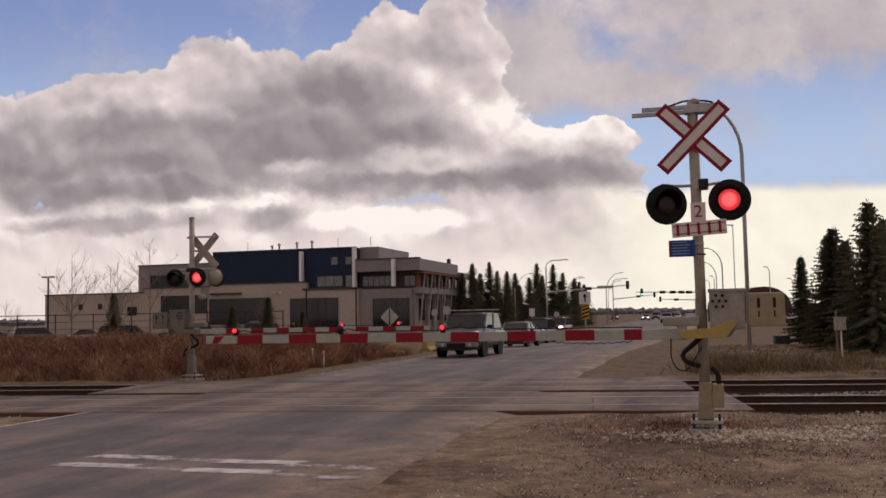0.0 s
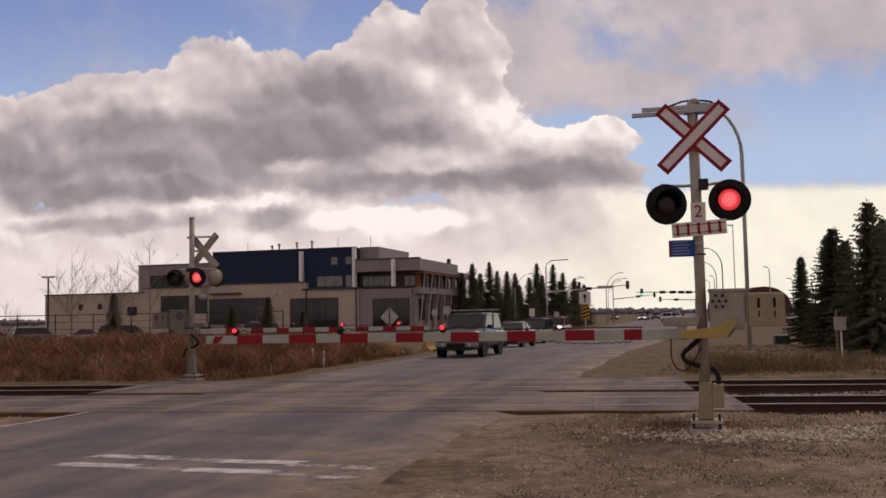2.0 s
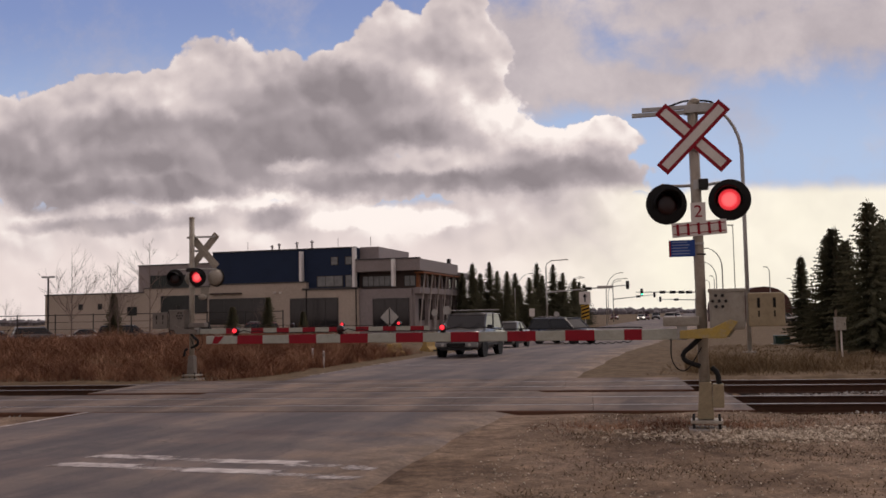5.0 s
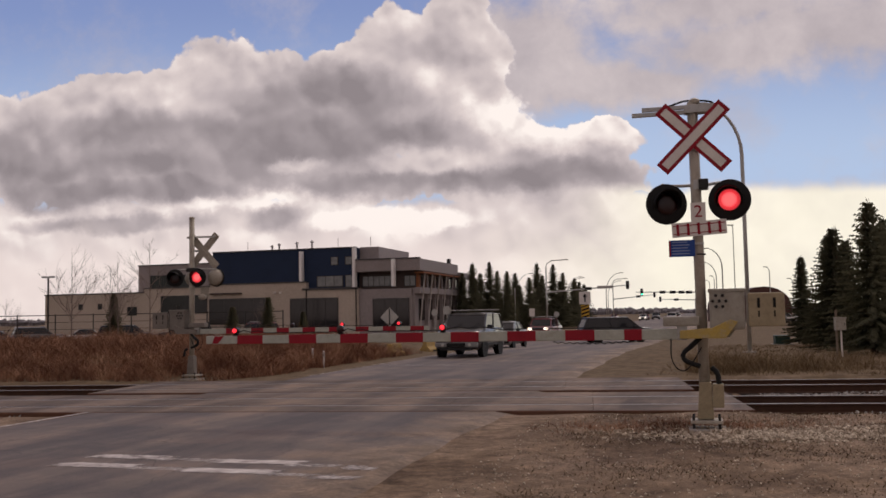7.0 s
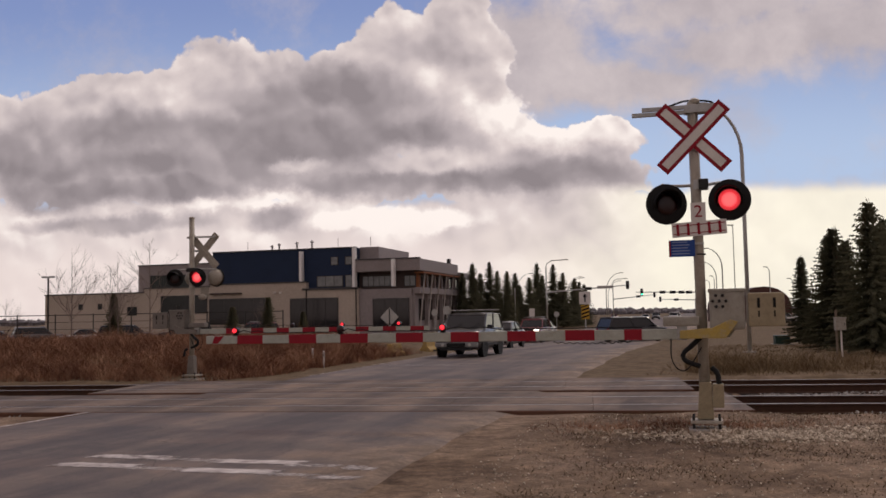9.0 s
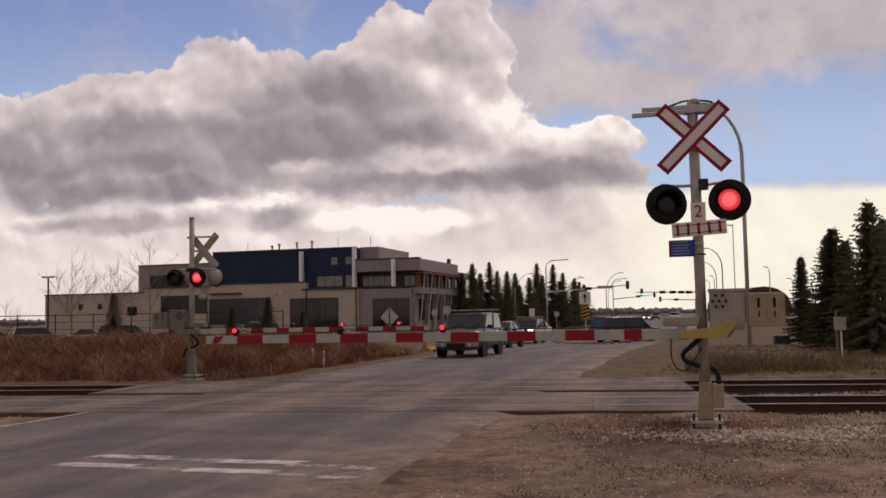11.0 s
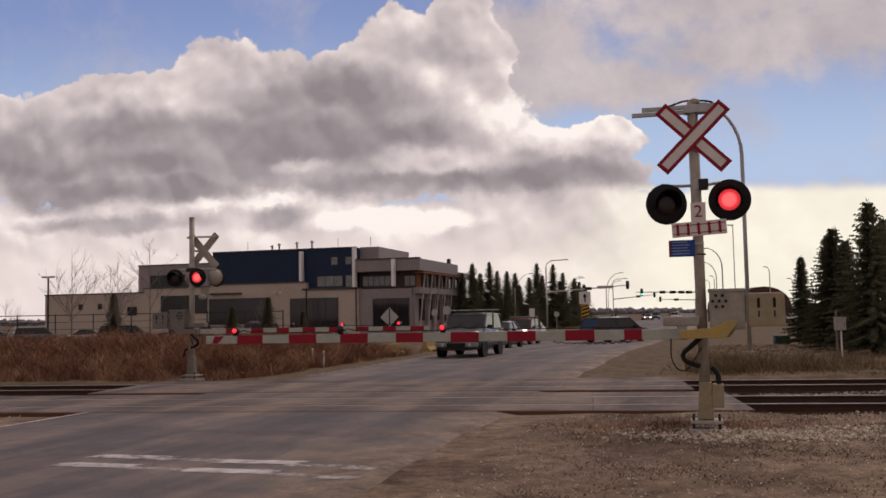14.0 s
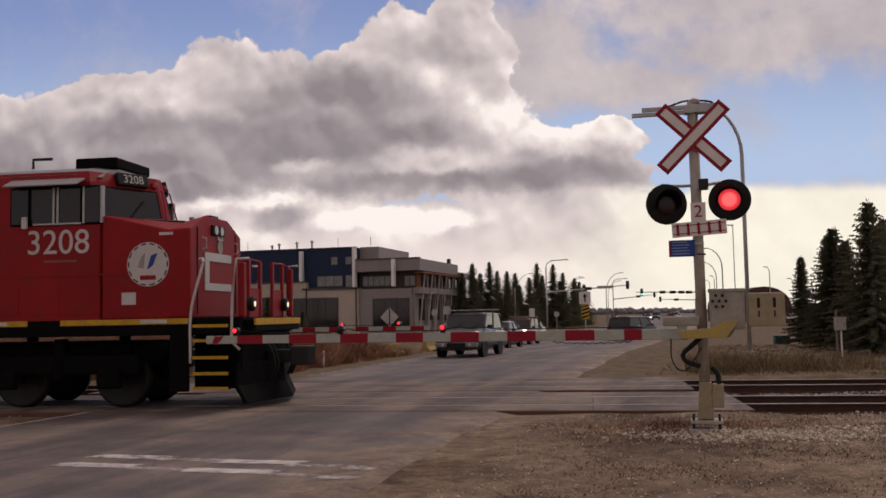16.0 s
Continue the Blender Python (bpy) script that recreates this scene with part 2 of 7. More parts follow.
def packed_dirt(n, l, pos):
    """Driven-over dirt: pale packed patches, darker damp ones, grit and dark crumbs."""
    patch, mid, fine, grit = noise_node(n, l, pos, 0.55, 6, 0.6), noise_node(n, l, pos, 3.1, 8, 0.7), noise_node(n, l, pos, 19, 7, 0.75), noise_node(n, l, pos, 75, 3, 0.7)
    c = ramp_node(n, l, patch, [(0.36, (0.12, 0.083, 0.057)), (0.5, (0.195, 0.141, 0.1)), (0.63, (0.255, 0.19, 0.14))])
    c = mix_node(n, l, 0.8, c, ramp_node(n, l, mid, [(0.34, (0.4, 0.37, 0.35)), (0.5, (0.95, 0.95, 0.95)), (0.66, (1.4, 1.38, 1.34))]), "MULTIPLY")
    c = mix_node(n, l, 0.7, c, ramp_node(n, l, fine, [(0.33, (0.5, 0.48, 0.46)), (0.62, (1.35, 1.33, 1.3))]), "MULTIPLY")
    return mix_node(n, l, 0.6, c, ramp_node(n, l, grit, [(0.3, (0.55, 0.53, 0.5)), (0.68, (1.45, 1.42, 1.38))]), "MULTIPLY")


def ground_material():
    m, n, l, b = nodes_of("dirt_and_dry_grass")
    tc = n.new("ShaderNodeTexCoord").outputs["Object"]
    big, mid, fine = noise_node(n, l, tc, 0.35, 6), noise_node(n, l, tc, 2.2, 8, 0.65), noise_node(n, l, tc, 18, 7, 0.75)
    dirt = packed_dirt(n, l, tc)
    straw = ramp_node(n, l, mid, [(0.38, (0.066, 0.042, 0.024)), (0.5, (0.124, 0.084, 0.05)), (0.62, (0.19, 0.135, 0.084))])
    straw = mix_node(n, l, 0.4, straw, ramp_node(n, l, fine, [(0.3, (0.07, 0.046, 0.026)), (0.7, (0.235, 0.178, 0.105))]))
    # the verge this side of the tracks is bare dirt, the fields beyond are straw
    sep = n.new("ShaderNodeSeparateXYZ")
    l.new(tc, sep.inputs["Vector"])
    far = n.new("ShaderNodeMapRange")
    far.inputs["From Min"].default_value, far.inputs["From Max"].default_value = 19.0, 27.0
    l.new(sep.outputs["Y"], far.inputs["Value"])
    add = n.new("ShaderNodeMath")
    add.operation = "MULTIPLY_ADD"
    l.new(big, add.inputs[0])
    add.inputs[1].default_value = 1.6
    off = n.new("ShaderNodeMath")
    off.operation = "SUBTRACT"
    l.new(far.outputs["Result"], off.inputs[0])
    off.inputs[1].default_value = 0.72
    l.new(off.outputs["Value"], add.inputs[2])
    l.new(mix_node(n, l, ramp_node(n, l, add.outputs["Value"], [(0.3, (0, 0, 0)), (0.62, (1, 1, 1))]), dirt, straw), b.inputs["Base Color"])
    b.inputs["Roughness"].default_value = 0.97
    b.inputs["Specular IOR Level"].default_value = 0.15
    bp = n.new("ShaderNodeBump")
    bp.inputs["Strength"].default_value, bp.inputs["Distance"].default_value = 0.7, 0.03
    l.new(mix_node(n, l, 0.5, mid, fine), bp.inputs["Height"])
    l.new(bp.outputs["Normal"], b.inputs["Normal"])
    return m


def asphalt_material():
    m, n, l, b = nodes_of("worn_asphalt")
    tc = n.new("ShaderNodeTexCoord").outputs["Object"]
    mp = n.new("ShaderNodeMapping")
    mp.inputs["Scale"].default_value = (1.0, 0.1, 1.0)
    l.new(tc, mp.inputs["Vector"])
    lanes, patch, fine = noise_node(n, l, mp.outputs["Vector"], 0.9, 5), noise_node(n, l, tc, 0.7, 7, 0.65), noise_node(n, l, tc, 38, 5, 0.8)
    c = ramp_node(n, l, lanes, [(0.4, (0.08, 0.063, 0.061)), (0.5, (0.118, 0.092, 0.083)), (0.59, (0.165, 0.128, 0.107))])
    c = mix_node(n, l, 0.75, c, ramp_node(n, l, patch, [(0.38, (0.55, 0.55, 0.58)), (0.5, (0.98, 0.97, 0.96)), (0.62, (1.5, 1.4, 1.3))]), "MULTIPLY")
    c = mix_node(n, l, 0.6, c, ramp_node(n, l, fine, [(0.3, (0.6, 0.6, 0.6)), (0.7, (1.4, 1.4, 1.4))]), "MULTIPLY")
    # cracks
    v = n.new("ShaderNodeTexVoronoi")
    v.feature = "DISTANCE_TO_EDGE"
    v.inputs["Scale"].default_value = 0.33
    w = n.new("ShaderNodeVectorMath")
    w.operation = "ADD"
    wn_ = n.new("ShaderNodeTexNoise")
    wn_.inputs["Scale"].default_value, wn_.inputs["Detail"].default_value = 1.3, 6
    l.new(tc, wn_.inputs["Vector"])
    l.new(tc, w.inputs[0])
    l.new(wn_.outputs["Color"], w.inputs[1])
    l.new(w.outputs["Vector"], v.inputs["Vector"])
    crack = ramp_node(n, l, v.outputs["Distance"], [(0.0, (0.75, 0.75, 0.75)), (0.006, (0, 0, 0))])
    c = mix_node(n, l, crack, c, (0.05, 0.042, 0.04))
    # dirt blown and driven in from the verge
    so_ = n.new("ShaderNodeSeparateXYZ")
    l.new(tc, so_.inputs["Vector"])
    drift = n.new("ShaderNodeMath")
    drift.operation = "MULTIPLY_ADD"
    l.new(patch, drift.inputs[0])
    drift.inputs[1].default_value = 4.2
    l.new(so_.outputs["X"], drift.inputs[2])
    verge = n.new("ShaderNodeMapRange")
    verge.inputs["From Min"].default_value, verge.inputs["From Max"].default_value = -2.5, -1.35
    l.new(drift.outputs["Value"], verge.inputs["Value"])
    dirt = packed_dirt(n, l, tc)
    l.new(mix_node(n, l, verge.outputs["Result"], c, dirt), b.inputs["Base Color"])
    l.new(ramp_node(n, l, patch, [(0.3, (0.72, 0.72, 0.72)), (0.7, (0.9, 0.9, 0.9))]), b.inputs["Roughness"])
    bp = n.new("ShaderNodeBump")
    bp.inputs["Strength"].default_value, bp.inputs["Distance"].default_value = 0.35, 0.006
    l.new(fine, bp.inputs["Height"])
    l.new(bp.outputs["Normal"], b.inputs["Normal"])
    return m


def road_paint_material():
    m, n, l, b = nodes_of("worn_road_paint")
    tc = n.new("ShaderNodeTexCoord").outputs["Object"]
    worn = noise_node(n, l, tc, 3, 8, 0.7)
    l.new(ramp_node(n, l, worn, [(0.38, (0.15, 0.122, 0.108)), (0.48, (0.42, 0.37, 0.35)), (0.66, (0.68, 0.63, 0.6))]), b.inputs["Base Color"])
    b.inputs["Roughness"].default_value = 0.8
    # scuffed through towards the borders and in spots
    at = n.new("ShaderNodeAttribute")
    at.attribute_name = "inset"
    left = n.new("ShaderNodeMath")
    left.operation = "ADD"
    l.new(at.outputs["Fac"], left.inputs[0])
    l.new(ramp_node(n, l, noise_node(n, l, tc, 9, 6, 0.75), [(0.3, (0, 0, 0)), (0.75, (1, 1, 1))]), left.inputs[1])
    keep = n.new("ShaderNodeMapRange")
    keep.inputs["From Min"].default_value, keep.inputs["From Max"].default_value = 0.35, 1.25
    l.new(left.outputs["Value"], keep.inputs["Value"])
    l.new(keep.outputs["Result"], b.inputs["Alpha"])
    return m


GROUND, ASPHALT, ROADPAINT = ground_material(), asphalt_material(), road_paint_material()


def sheet(name, xs, ys, fn, material, kind, label, category):
    X, Y = np.meshgrid(xs, ys)
    Z = fn(X, Y)
    nx, ny = len(xs), len(ys)
    verts = np.stack([X.ravel(), Y.ravel(), Z.ravel()], 1)
    i = np.arange((ny - 1) * (nx - 1))
    a = (i // (nx - 1)) * nx + i % (nx - 1)
    faces = np.stack([a, a + 1, a + nx + 1, a + nx], 1)
    me = bpy.data.meshes.new(name)
    me.from_pydata(verts.tolist(), [], faces.tolist())
    me.materials.append(material)
    me.polygons.foreach_set("use_smooth", [True] * len(me.polygons))
    return tagged(new(name, me), label, category, kind=kind)


def wobble(x, y, f, k):
    return np.sin(x * f + k) * np.cos(y * f * 1.3 + 2 * k) + 0.5 * np.sin(x * f * 2.7 + y * f * 1.9 + 3 * k)


def ground_height(x, y):
    s, o = x * RD.x + y * RD.y, x * RN.x + y * RN.y
    under = smooth01(left_edge(s) + 0.25, left_edge(s) + 0.6, o) * smooth01(right_edge(s) - 0.35, right_edge(s) - 0.7, o)
    calm = smooth01(ROAD_R + 0.1, ROAD_R + 1.2, o) + smooth01(left_edge(s) - 0.1, left_edge(s) - 1.2, o)
    rough = 0.02 * wobble(x, y, 1.1, 0.4) + 0.008 * wobble(x, y, 4.1, 1.7)
    return level(x, y) + trough(x, y) - 0.012 - 0.02 * smooth01(ROAD_R + 0.9, ROAD_R + 0.1, o) - 0.2 * under + rough * calm


def spaced(near0, near1, step, far0, far1):
    inner = np.arange(near0, near1 + step, step)
    lo, hi, k = [], [], step
    p = near0
    while p > far0:
        k *= 1.22
        p -= k
        lo.append(p)
    p, k = inner[-1], step
    while p < far1:
        k *= 1.16
        p += k
        hi.append(p)
    return np.concatenate([lo[::-1], inner, hi])


sheet("ground", spaced(-20, 22, 0.2, -3500, 3500), spaced(4, 44, 0.2, -400, 4500), ground_height, GROUND, "structure",
      "bare dirt verge and dry straw-coloured grass fields", "ground")


def road_sheet():
    ss = spaced(3, 80, 0.6, -60, 1200)
    k = np.linspace(0, 1, 20)
    S, K = np.meshgrid(ss, k, indexing="ij")
    ragged = 0.03 * np.sin(S * 0.9) + 0.02 * np.sin(S * 2.3 + 1)
    lo, hi = left_edge(S) + ragged * 0.5, right_edge(S) + ragged * 1.6
    O = lo + (hi - lo) * K
    X, Y = S * RD.x + O * RN.x, S * RD.y + O * RN.y
    Z = -0.5 * smooth01(34, 70, S) + 0.004 - 0.07 * (np.abs(K - 0.5) > 0.499)
    n, q = S.shape
    me = bpy.data.meshes.new("road")
    i = np.arange((n - 1) * (q - 1))
    a = (i // (q - 1)) * q + i % (q - 1)
    # local axes along the road, so that its wear runs with the wheels
    me.from_pydata(np.stack([O.ravel(), S.ravel(), Z.ravel()], 1).tolist(), [], np.stack([a, a + 1, a + q + 1, a + q], 1)[:, ::-1].tolist())
    me.materials.append(ASPHALT)
    ob = new("road", me)
    ob.matrix_basis = Matrix.Rotation(-ROAD, 4, "Z")
    return tagged(ob, "worn grey two-lane asphalt road with dusty edges", "road", kind="structure")


road_sheet()
ROADM = Matrix.Rotation(-ROAD, 4, "Z")


def marking(name, o0, o1, s0, s1, label, wear=0.0):
    """A painted bar on the road; its paint thins out over the last hand's width."""
    bm = bmesh.new()
    inset = bm.verts.layers.float.new("inset")
    lift = 0.009 - (0.004 if wear > 0.59 else 0.0)
    n, q = max(8, int((s1 - s0) / 0.8)), 12
    rows = []
    for i in range(n + 1):
        v = s0 + (s1 - s0) * i / n
        z = -0.5 * float(smooth01(34, 70, v)) + lift
        row = []
        for k in range(q + 1):
            u = o0 + (o1 - o0) * k / q
            p = bm.verts.new((u, v, z))
            ends, sides = min(1.0, min(u - o0, o1 - u) / min(0.16, (o1 - o0) * 0.45)), min(1.0, min(v - s0, s1 - v) / min(0.055, (s1 - s0) * 0.45))
            p[inset] = max(0.0, ends * sides) - wear
            row.append(p)
        rows.append(row)
    for a, b in zip(rows, rows[1:]):
        for k in range(q):
            bm.faces.new((a[k], a[k + 1], b[k + 1], b[k]))
    return tagged(part(name, bm, ROADPAINT, None, "", at=ROADM), label, "road marking", kind="structure")


for o0, o1, s0, s1, wear in ((-7.15, -5.97, 9.72, 10.04, 0.0), (-7.16, -6.03, 9.1, 9.42, 0.0), (-5.47, -4.25, 9.59, 9.91, 0.1), (-5.52, -4.29, 8.97, 9.29, 0.05), (-3.85, -3.3, 9.34, 9.62, 0.5), (-4.0, -3.28, 8.78, 9.04, 0.4), (-6.3, -5.1, 9.66, 9.96, 0.62), (-6.4, -5.2, 9.05, 9.33, 0.6), (-4.7, -3.4, 9.5, 9.76, 0.66), (-4.8, -3.5, 8.9, 9.16, 0.64)):
    marking("stop_line", o0, o1, s0, s1, "worn white painted stop bar on the asphalt", wear)
marking("edge_line", -10.64, -10.46, 23.6, 60, "faded white edge line on the asphalt", 0.35)
marking("edge_line", -10.66, -10.48, 6, 15.2, "faded white edge line on the asphalt", 0.2)
marking("stop_line", -10.2, -7.4, 29.2, 29.6, "faded white stop line on the asphalt", 0.55)


# ---- the two tracks ----
def rail_run(name, c, x0, x1):
    """One rail along the track's x axis: foot, web and worn head."""
    prof = [(-0.07, -0.172), (0.07, -0.172), (0.07, -0.16), (0.012, -0.14), (0.01, -0.045), (0.036, -0.035), (0.036, -0.006), (0.03, 0.0), (-0.03, 0.0), (-0.036, -0.006), (-0.036, -0.035), (-0.01, -0.045), (-0.012, -0.14), (-0.07, -0.16)]
    bm = bmesh.new()
    ends = [[bm.verts.new((x, y, z)) for y, z in prof] for x in (x0, x1)]
    n = len(prof)
    for i in range(n):
        f = bm.faces.new((ends[0][i], ends[0][(i + 1) % n], ends[1][(i + 1) % n], ends[1][i]))
        f.material_index = 1 if i in (6, 7, 8) else 0
    bm.faces.new(ends[0])
    bm.faces.new(ends[1])
    bmesh.ops.recalc_face_normals(bm, faces=bm.faces)
    return part(name, bm, (RAIL_SIDE, RAIL_TOP), None, at=c)


def track(c, label):
    base = Matrix.Translation((c.x, c.y, 0)) @ Matrix.Rotation(TRACK, 4, "Z")
    t = thing("railway_track", base, label, "railway track", "tracks")
    for y in (-0.7525, 0.7525):
        r = rail_run("rail", Matrix.Translation((0, y, 0.012)), -480, 260)
        r.parent = t
    return t


TRACK_NEAR = track(NEAR_C, "rusty railway track with worn bright rail heads, near line")
TRACK_FAR = track(FAR_C, "rusty railway track with worn bright rail heads, second line")


def ballast():
    """Crushed stone between and beside the ties, as loose pebbles."""
    rng = np.random.default_rng(5)
    verts, faces = [], []
    def stone(p, r):
        k = len(verts)
        q = rng.normal(size=(6, 3)) * 0.25 + np.array([(1, 0, 0), (0, 1, 0), (-1, 0, 0), (0, -1, 0), (0, 0, 0.75), (0, 0, -0.75)])
        verts.extend((p + q * r).tolist())
        faces.extend([(k + a, k + b, k + c) for a, b, c in ((0, 1, 4), (1, 2, 4), (2, 3, 4), (3, 0, 4), (1, 0, 5), (2, 1, 5), (3, 2, 5), (0, 3, 5))])
    for i in range(19000):
        side = rng.random() < 0.6
        u = rng.uniform(3.4, 14) if side else rng.uniform(-16, -6.2)
        a = rng.uniform(NEAR_C.length - 1.9, FAR_C.length + 1.9)
        p = TD * u + TN * a
        x, y = p.x, p.y
        o = x * RN.x + y * RN.y
        if ROAD_L - 0.9 < o < ROAD_R + 2.2:
            continue
        stone(np.array((x, y, float(ground_height(x, y)) + 0.02 + rng.random() * 0.02)), rng.uniform(0.02, 0.045))
    me = bpy.data.meshes.new("ballast")
    me.from_pydata(verts, [], faces)
    me.materials.append(STONE)
    return tagged(new("ballast", me), "grey crushed-stone ballast between the railway tracks", "gravel", kind="stuff")


def stone_material(name, a, b_):
    m, n, l, b = nodes_of(name)
    g = n.new("ShaderNodeNewGeometry")
    l.new(ramp_node(n, l, g.outputs["Random Per Island"], [(0.0, a), (0.6, tuple((p + q) / 2 for p, q in zip(a, b_))), (1.0, b_)]), b.inputs["Base Color"])
    b.inputs["Roughness"].default_value = 0.9
    return m


STONE = stone_material("ballast_stone", (0.12, 0.105, 0.095), (0.4, 0.37, 0.34))
PALE_STONE = stone_material("pale_gravel", (0.2, 0.15, 0.1), (0.66, 0.57, 0.45))
ballast()


def crossing_panels(t, u0, u1, n):
    """Concrete panels between and outside the rails, in sections laid end to end, with worn flangeways."""
    step = (u1 - u0) / n
    def slab_piece(y0, y1):
        bm = bmesh.new()
        box(bm, 0.002, step - 0.002, y0, y1, -0.19, 0.014, 0.012)
        me = bpy.data.meshes.new("crossing_panel")
        bm.to_mesh(me)
        bm.free()
        me.materials.append(PANEL)
        return me
    rng = random.Random(n)
    for me in (slab_piece(-1.78, -0.83), slab_piece(-0.66, -0.005), slab_piece(0.005, 0.66), slab_piece(0.83, 1.78)):
        for i in range(n):
            p = new("crossing_panel", me)
            p.parent = t
            p.matrix_basis = pose(u0 + step * i, 0, rng.uniform(-0.002, 0.002), rng.uniform(-0.08, 0.08), 0, 0)
    for y in (-1.785, 1.785):
        part("edge_timber", B(u0, u1, y - 0.035, y + 0.035, -0.2, 0.008, 0.01), EDGE_STEEL, t, "rust-brown steel panel edge")


def ties(t, spans):
    me = bpy.data.meshes.new("tie")
    bm = B(-0.115, 0.115, -1.3, 1.3, -0.34, -0.174, 0.015)
    bm.to_mesh(me)
    bm.free()
    me.materials.append(TIE)
    rng = random.Random(4)
    for u0, u1 in spans:
        u = u0
        while u < u1:
            q = new("tie", me)
            q.parent = t
            q.matrix_basis = pose(u, rng.uniform(-0.04, 0.04), rng.uniform(-0.006, 0.004), 0, 0, rng.uniform(-1, 1))
            u += 0.51


EDGE_STEEL = surface("rusty_steel_edge", (0.14, 0.07, 0.045), (0.08, 0.04, 0.028), 3, 40, 0.85)
crossing_panels(TRACK_NEAR, -15.2, 2.55, 7)
crossing_panels(TRACK_FAR, -11.1, 2.05, 5)
ties(TRACK_NEAR, ((2.8, 20), (-34, -15.5)))
ties(TRACK_FAR, ((2.3, 24), (-34, -11.4)))


# ---- the sky ahead: broken cumulus over a pale horizon, drifting slowly to the right ----
def cloud_material():
    m = bpy.data.materials.new("cumulus_sky")
    m.use_nodes = True
    n, l = m.node_tree.nodes, m.node_tree.links
    n.clear()

    def math_(op, a, b=None, c=None, clamp=False):
        x = n.new("ShaderNodeMath")
        x.operation, x.use_clamp = op, clamp
        for i, v in enumerate((a, b, c)):
            if v is None:
                continue
            if isinstance(v, (int, float)):
                x.inputs[i].default_value = v
            else:
                l.new(v, x.inputs[i])
        return x.outputs[0]

    def smooth(v, a, b):
        r = n.new("ShaderNodeMapRange")
        r.interpolation_type = "SMOOTHSTEP"
        r.inputs["From Min"].default_value, r.inputs["From Max"].default_value = a, b
        l.new(v, r.inputs["Value"])
        return r.outputs["Result"]

    sep = n.new("ShaderNodeSeparateXYZ")
    l.new(n.new("ShaderNodeTexCoord").outputs["Object"], sep.inputs["Vector"])
    az, el = math_("DIVIDE", sep.outputs["X"], sep.outputs["Y"]), math_("DIVIDE", sep.outputs["Z"], sep.outputs["Y"])
    flat = n.new("ShaderNodeCombineXYZ")
    l.new(az, flat.inputs["X"])
    l.new(el, flat.inputs["Y"])
    p = flat.outputs["Vector"]

    def tex(vec, scale, detail, rough, kind="FBM"):
        t = n.new("ShaderNodeTexNoise")
        t.inputs["Scale"].default_value, t.inputs["Detail"].default_value, t.inputs["Roughness"].default_value = scale, detail, rough
        l.new(vec, t.inputs["Vector"])
        return t

    def vec(op, a, b):
        x = n.new("ShaderNodeVectorMath")
        x.operation = op
        for i, v in enumerate((a, b)):
            if isinstance(v, tuple):
                x.inputs[i].default_value = v
            else:
                l.new(v, x.inputs[i])
        return x.outputs["Vector"]

    # gentle swirls push the outlines about
    w1 = vec("MULTIPLY", vec("SUBTRACT", tex(p, 8, 3, 0.5).outputs["Color"], (0.5, 0.5, 0.5)), (0.05, 0.04, 0))
    w2 = vec("MULTIPLY", vec("SUBTRACT", tex(p, 38, 5, 0.6).outputs["Color"], (0.5, 0.5, 0.5)), (0.024, 0.022, 0))
    q = vec("ADD", vec("ADD", p, w1), w2)
    qs = n.new("ShaderNodeSeparateXYZ")
    l.new(q, qs.inputs["Vector"])
    qx, qy = qs.outputs["X"], qs.outputs["Y"]

    def puff(cx, cy, rx, ry):
        a = math_("MULTIPLY", math_("SUBTRACT", qx, cx), 1 / rx)
        b = math_("MULTIPLY", math_("SUBTRACT", qy, cy), 1 / ry)
        r = math_("SQRT", math_("ADD", math_("MULTIPLY", a, a), math_("MULTIPLY", b, b)))
        return math_("SUBTRACT", 1.0, r)

    def heap(puffs, blend=0.25):
        d = None
        for k in puffs:
            f = puff(*k)
            if d is None:
                d = f
            else:
                x = n.new("ShaderNodeMath")
                x.operation = "SMOOTH_MAX"
                l.new(d, x.inputs[0])
                l.new(f, x.inputs[1])
                x.inputs[2].default_value = blend
                d = x.outputs[0]
        return d

    def billow(v, scale, detail):
        """Cauliflower knobs: rounded domes with creases between them, smaller ones on larger ones."""
        t = n.new("ShaderNodeTexVoronoi")
        t.feature = "SMOOTH_F1"
        t.inputs["Scale"].default_value, t.inputs["Detail"].default_value, t.inputs["Roughness"].default_value = scale, detail, 0.5
        t.inputs["Lacunarity"].default_value, t.inputs["Smoothness"].default_value = 2.3, 0.35
        l.new(v, t.inputs["Vector"])
        return math_("SUBTRACT", 1.0, t.outputs["Distance"])

    half = vec("ADD", p, vec("MULTIPLY", vec("ADD", w1, w2), (0.6, 0.6, 0)))
    knobs = billow(half, 12, 3.0)
    form, form_up = billow(half, 11, 1.6), billow(vec("ADD", half, (0.005, 0.011, 0.0)), 11, 1.6)
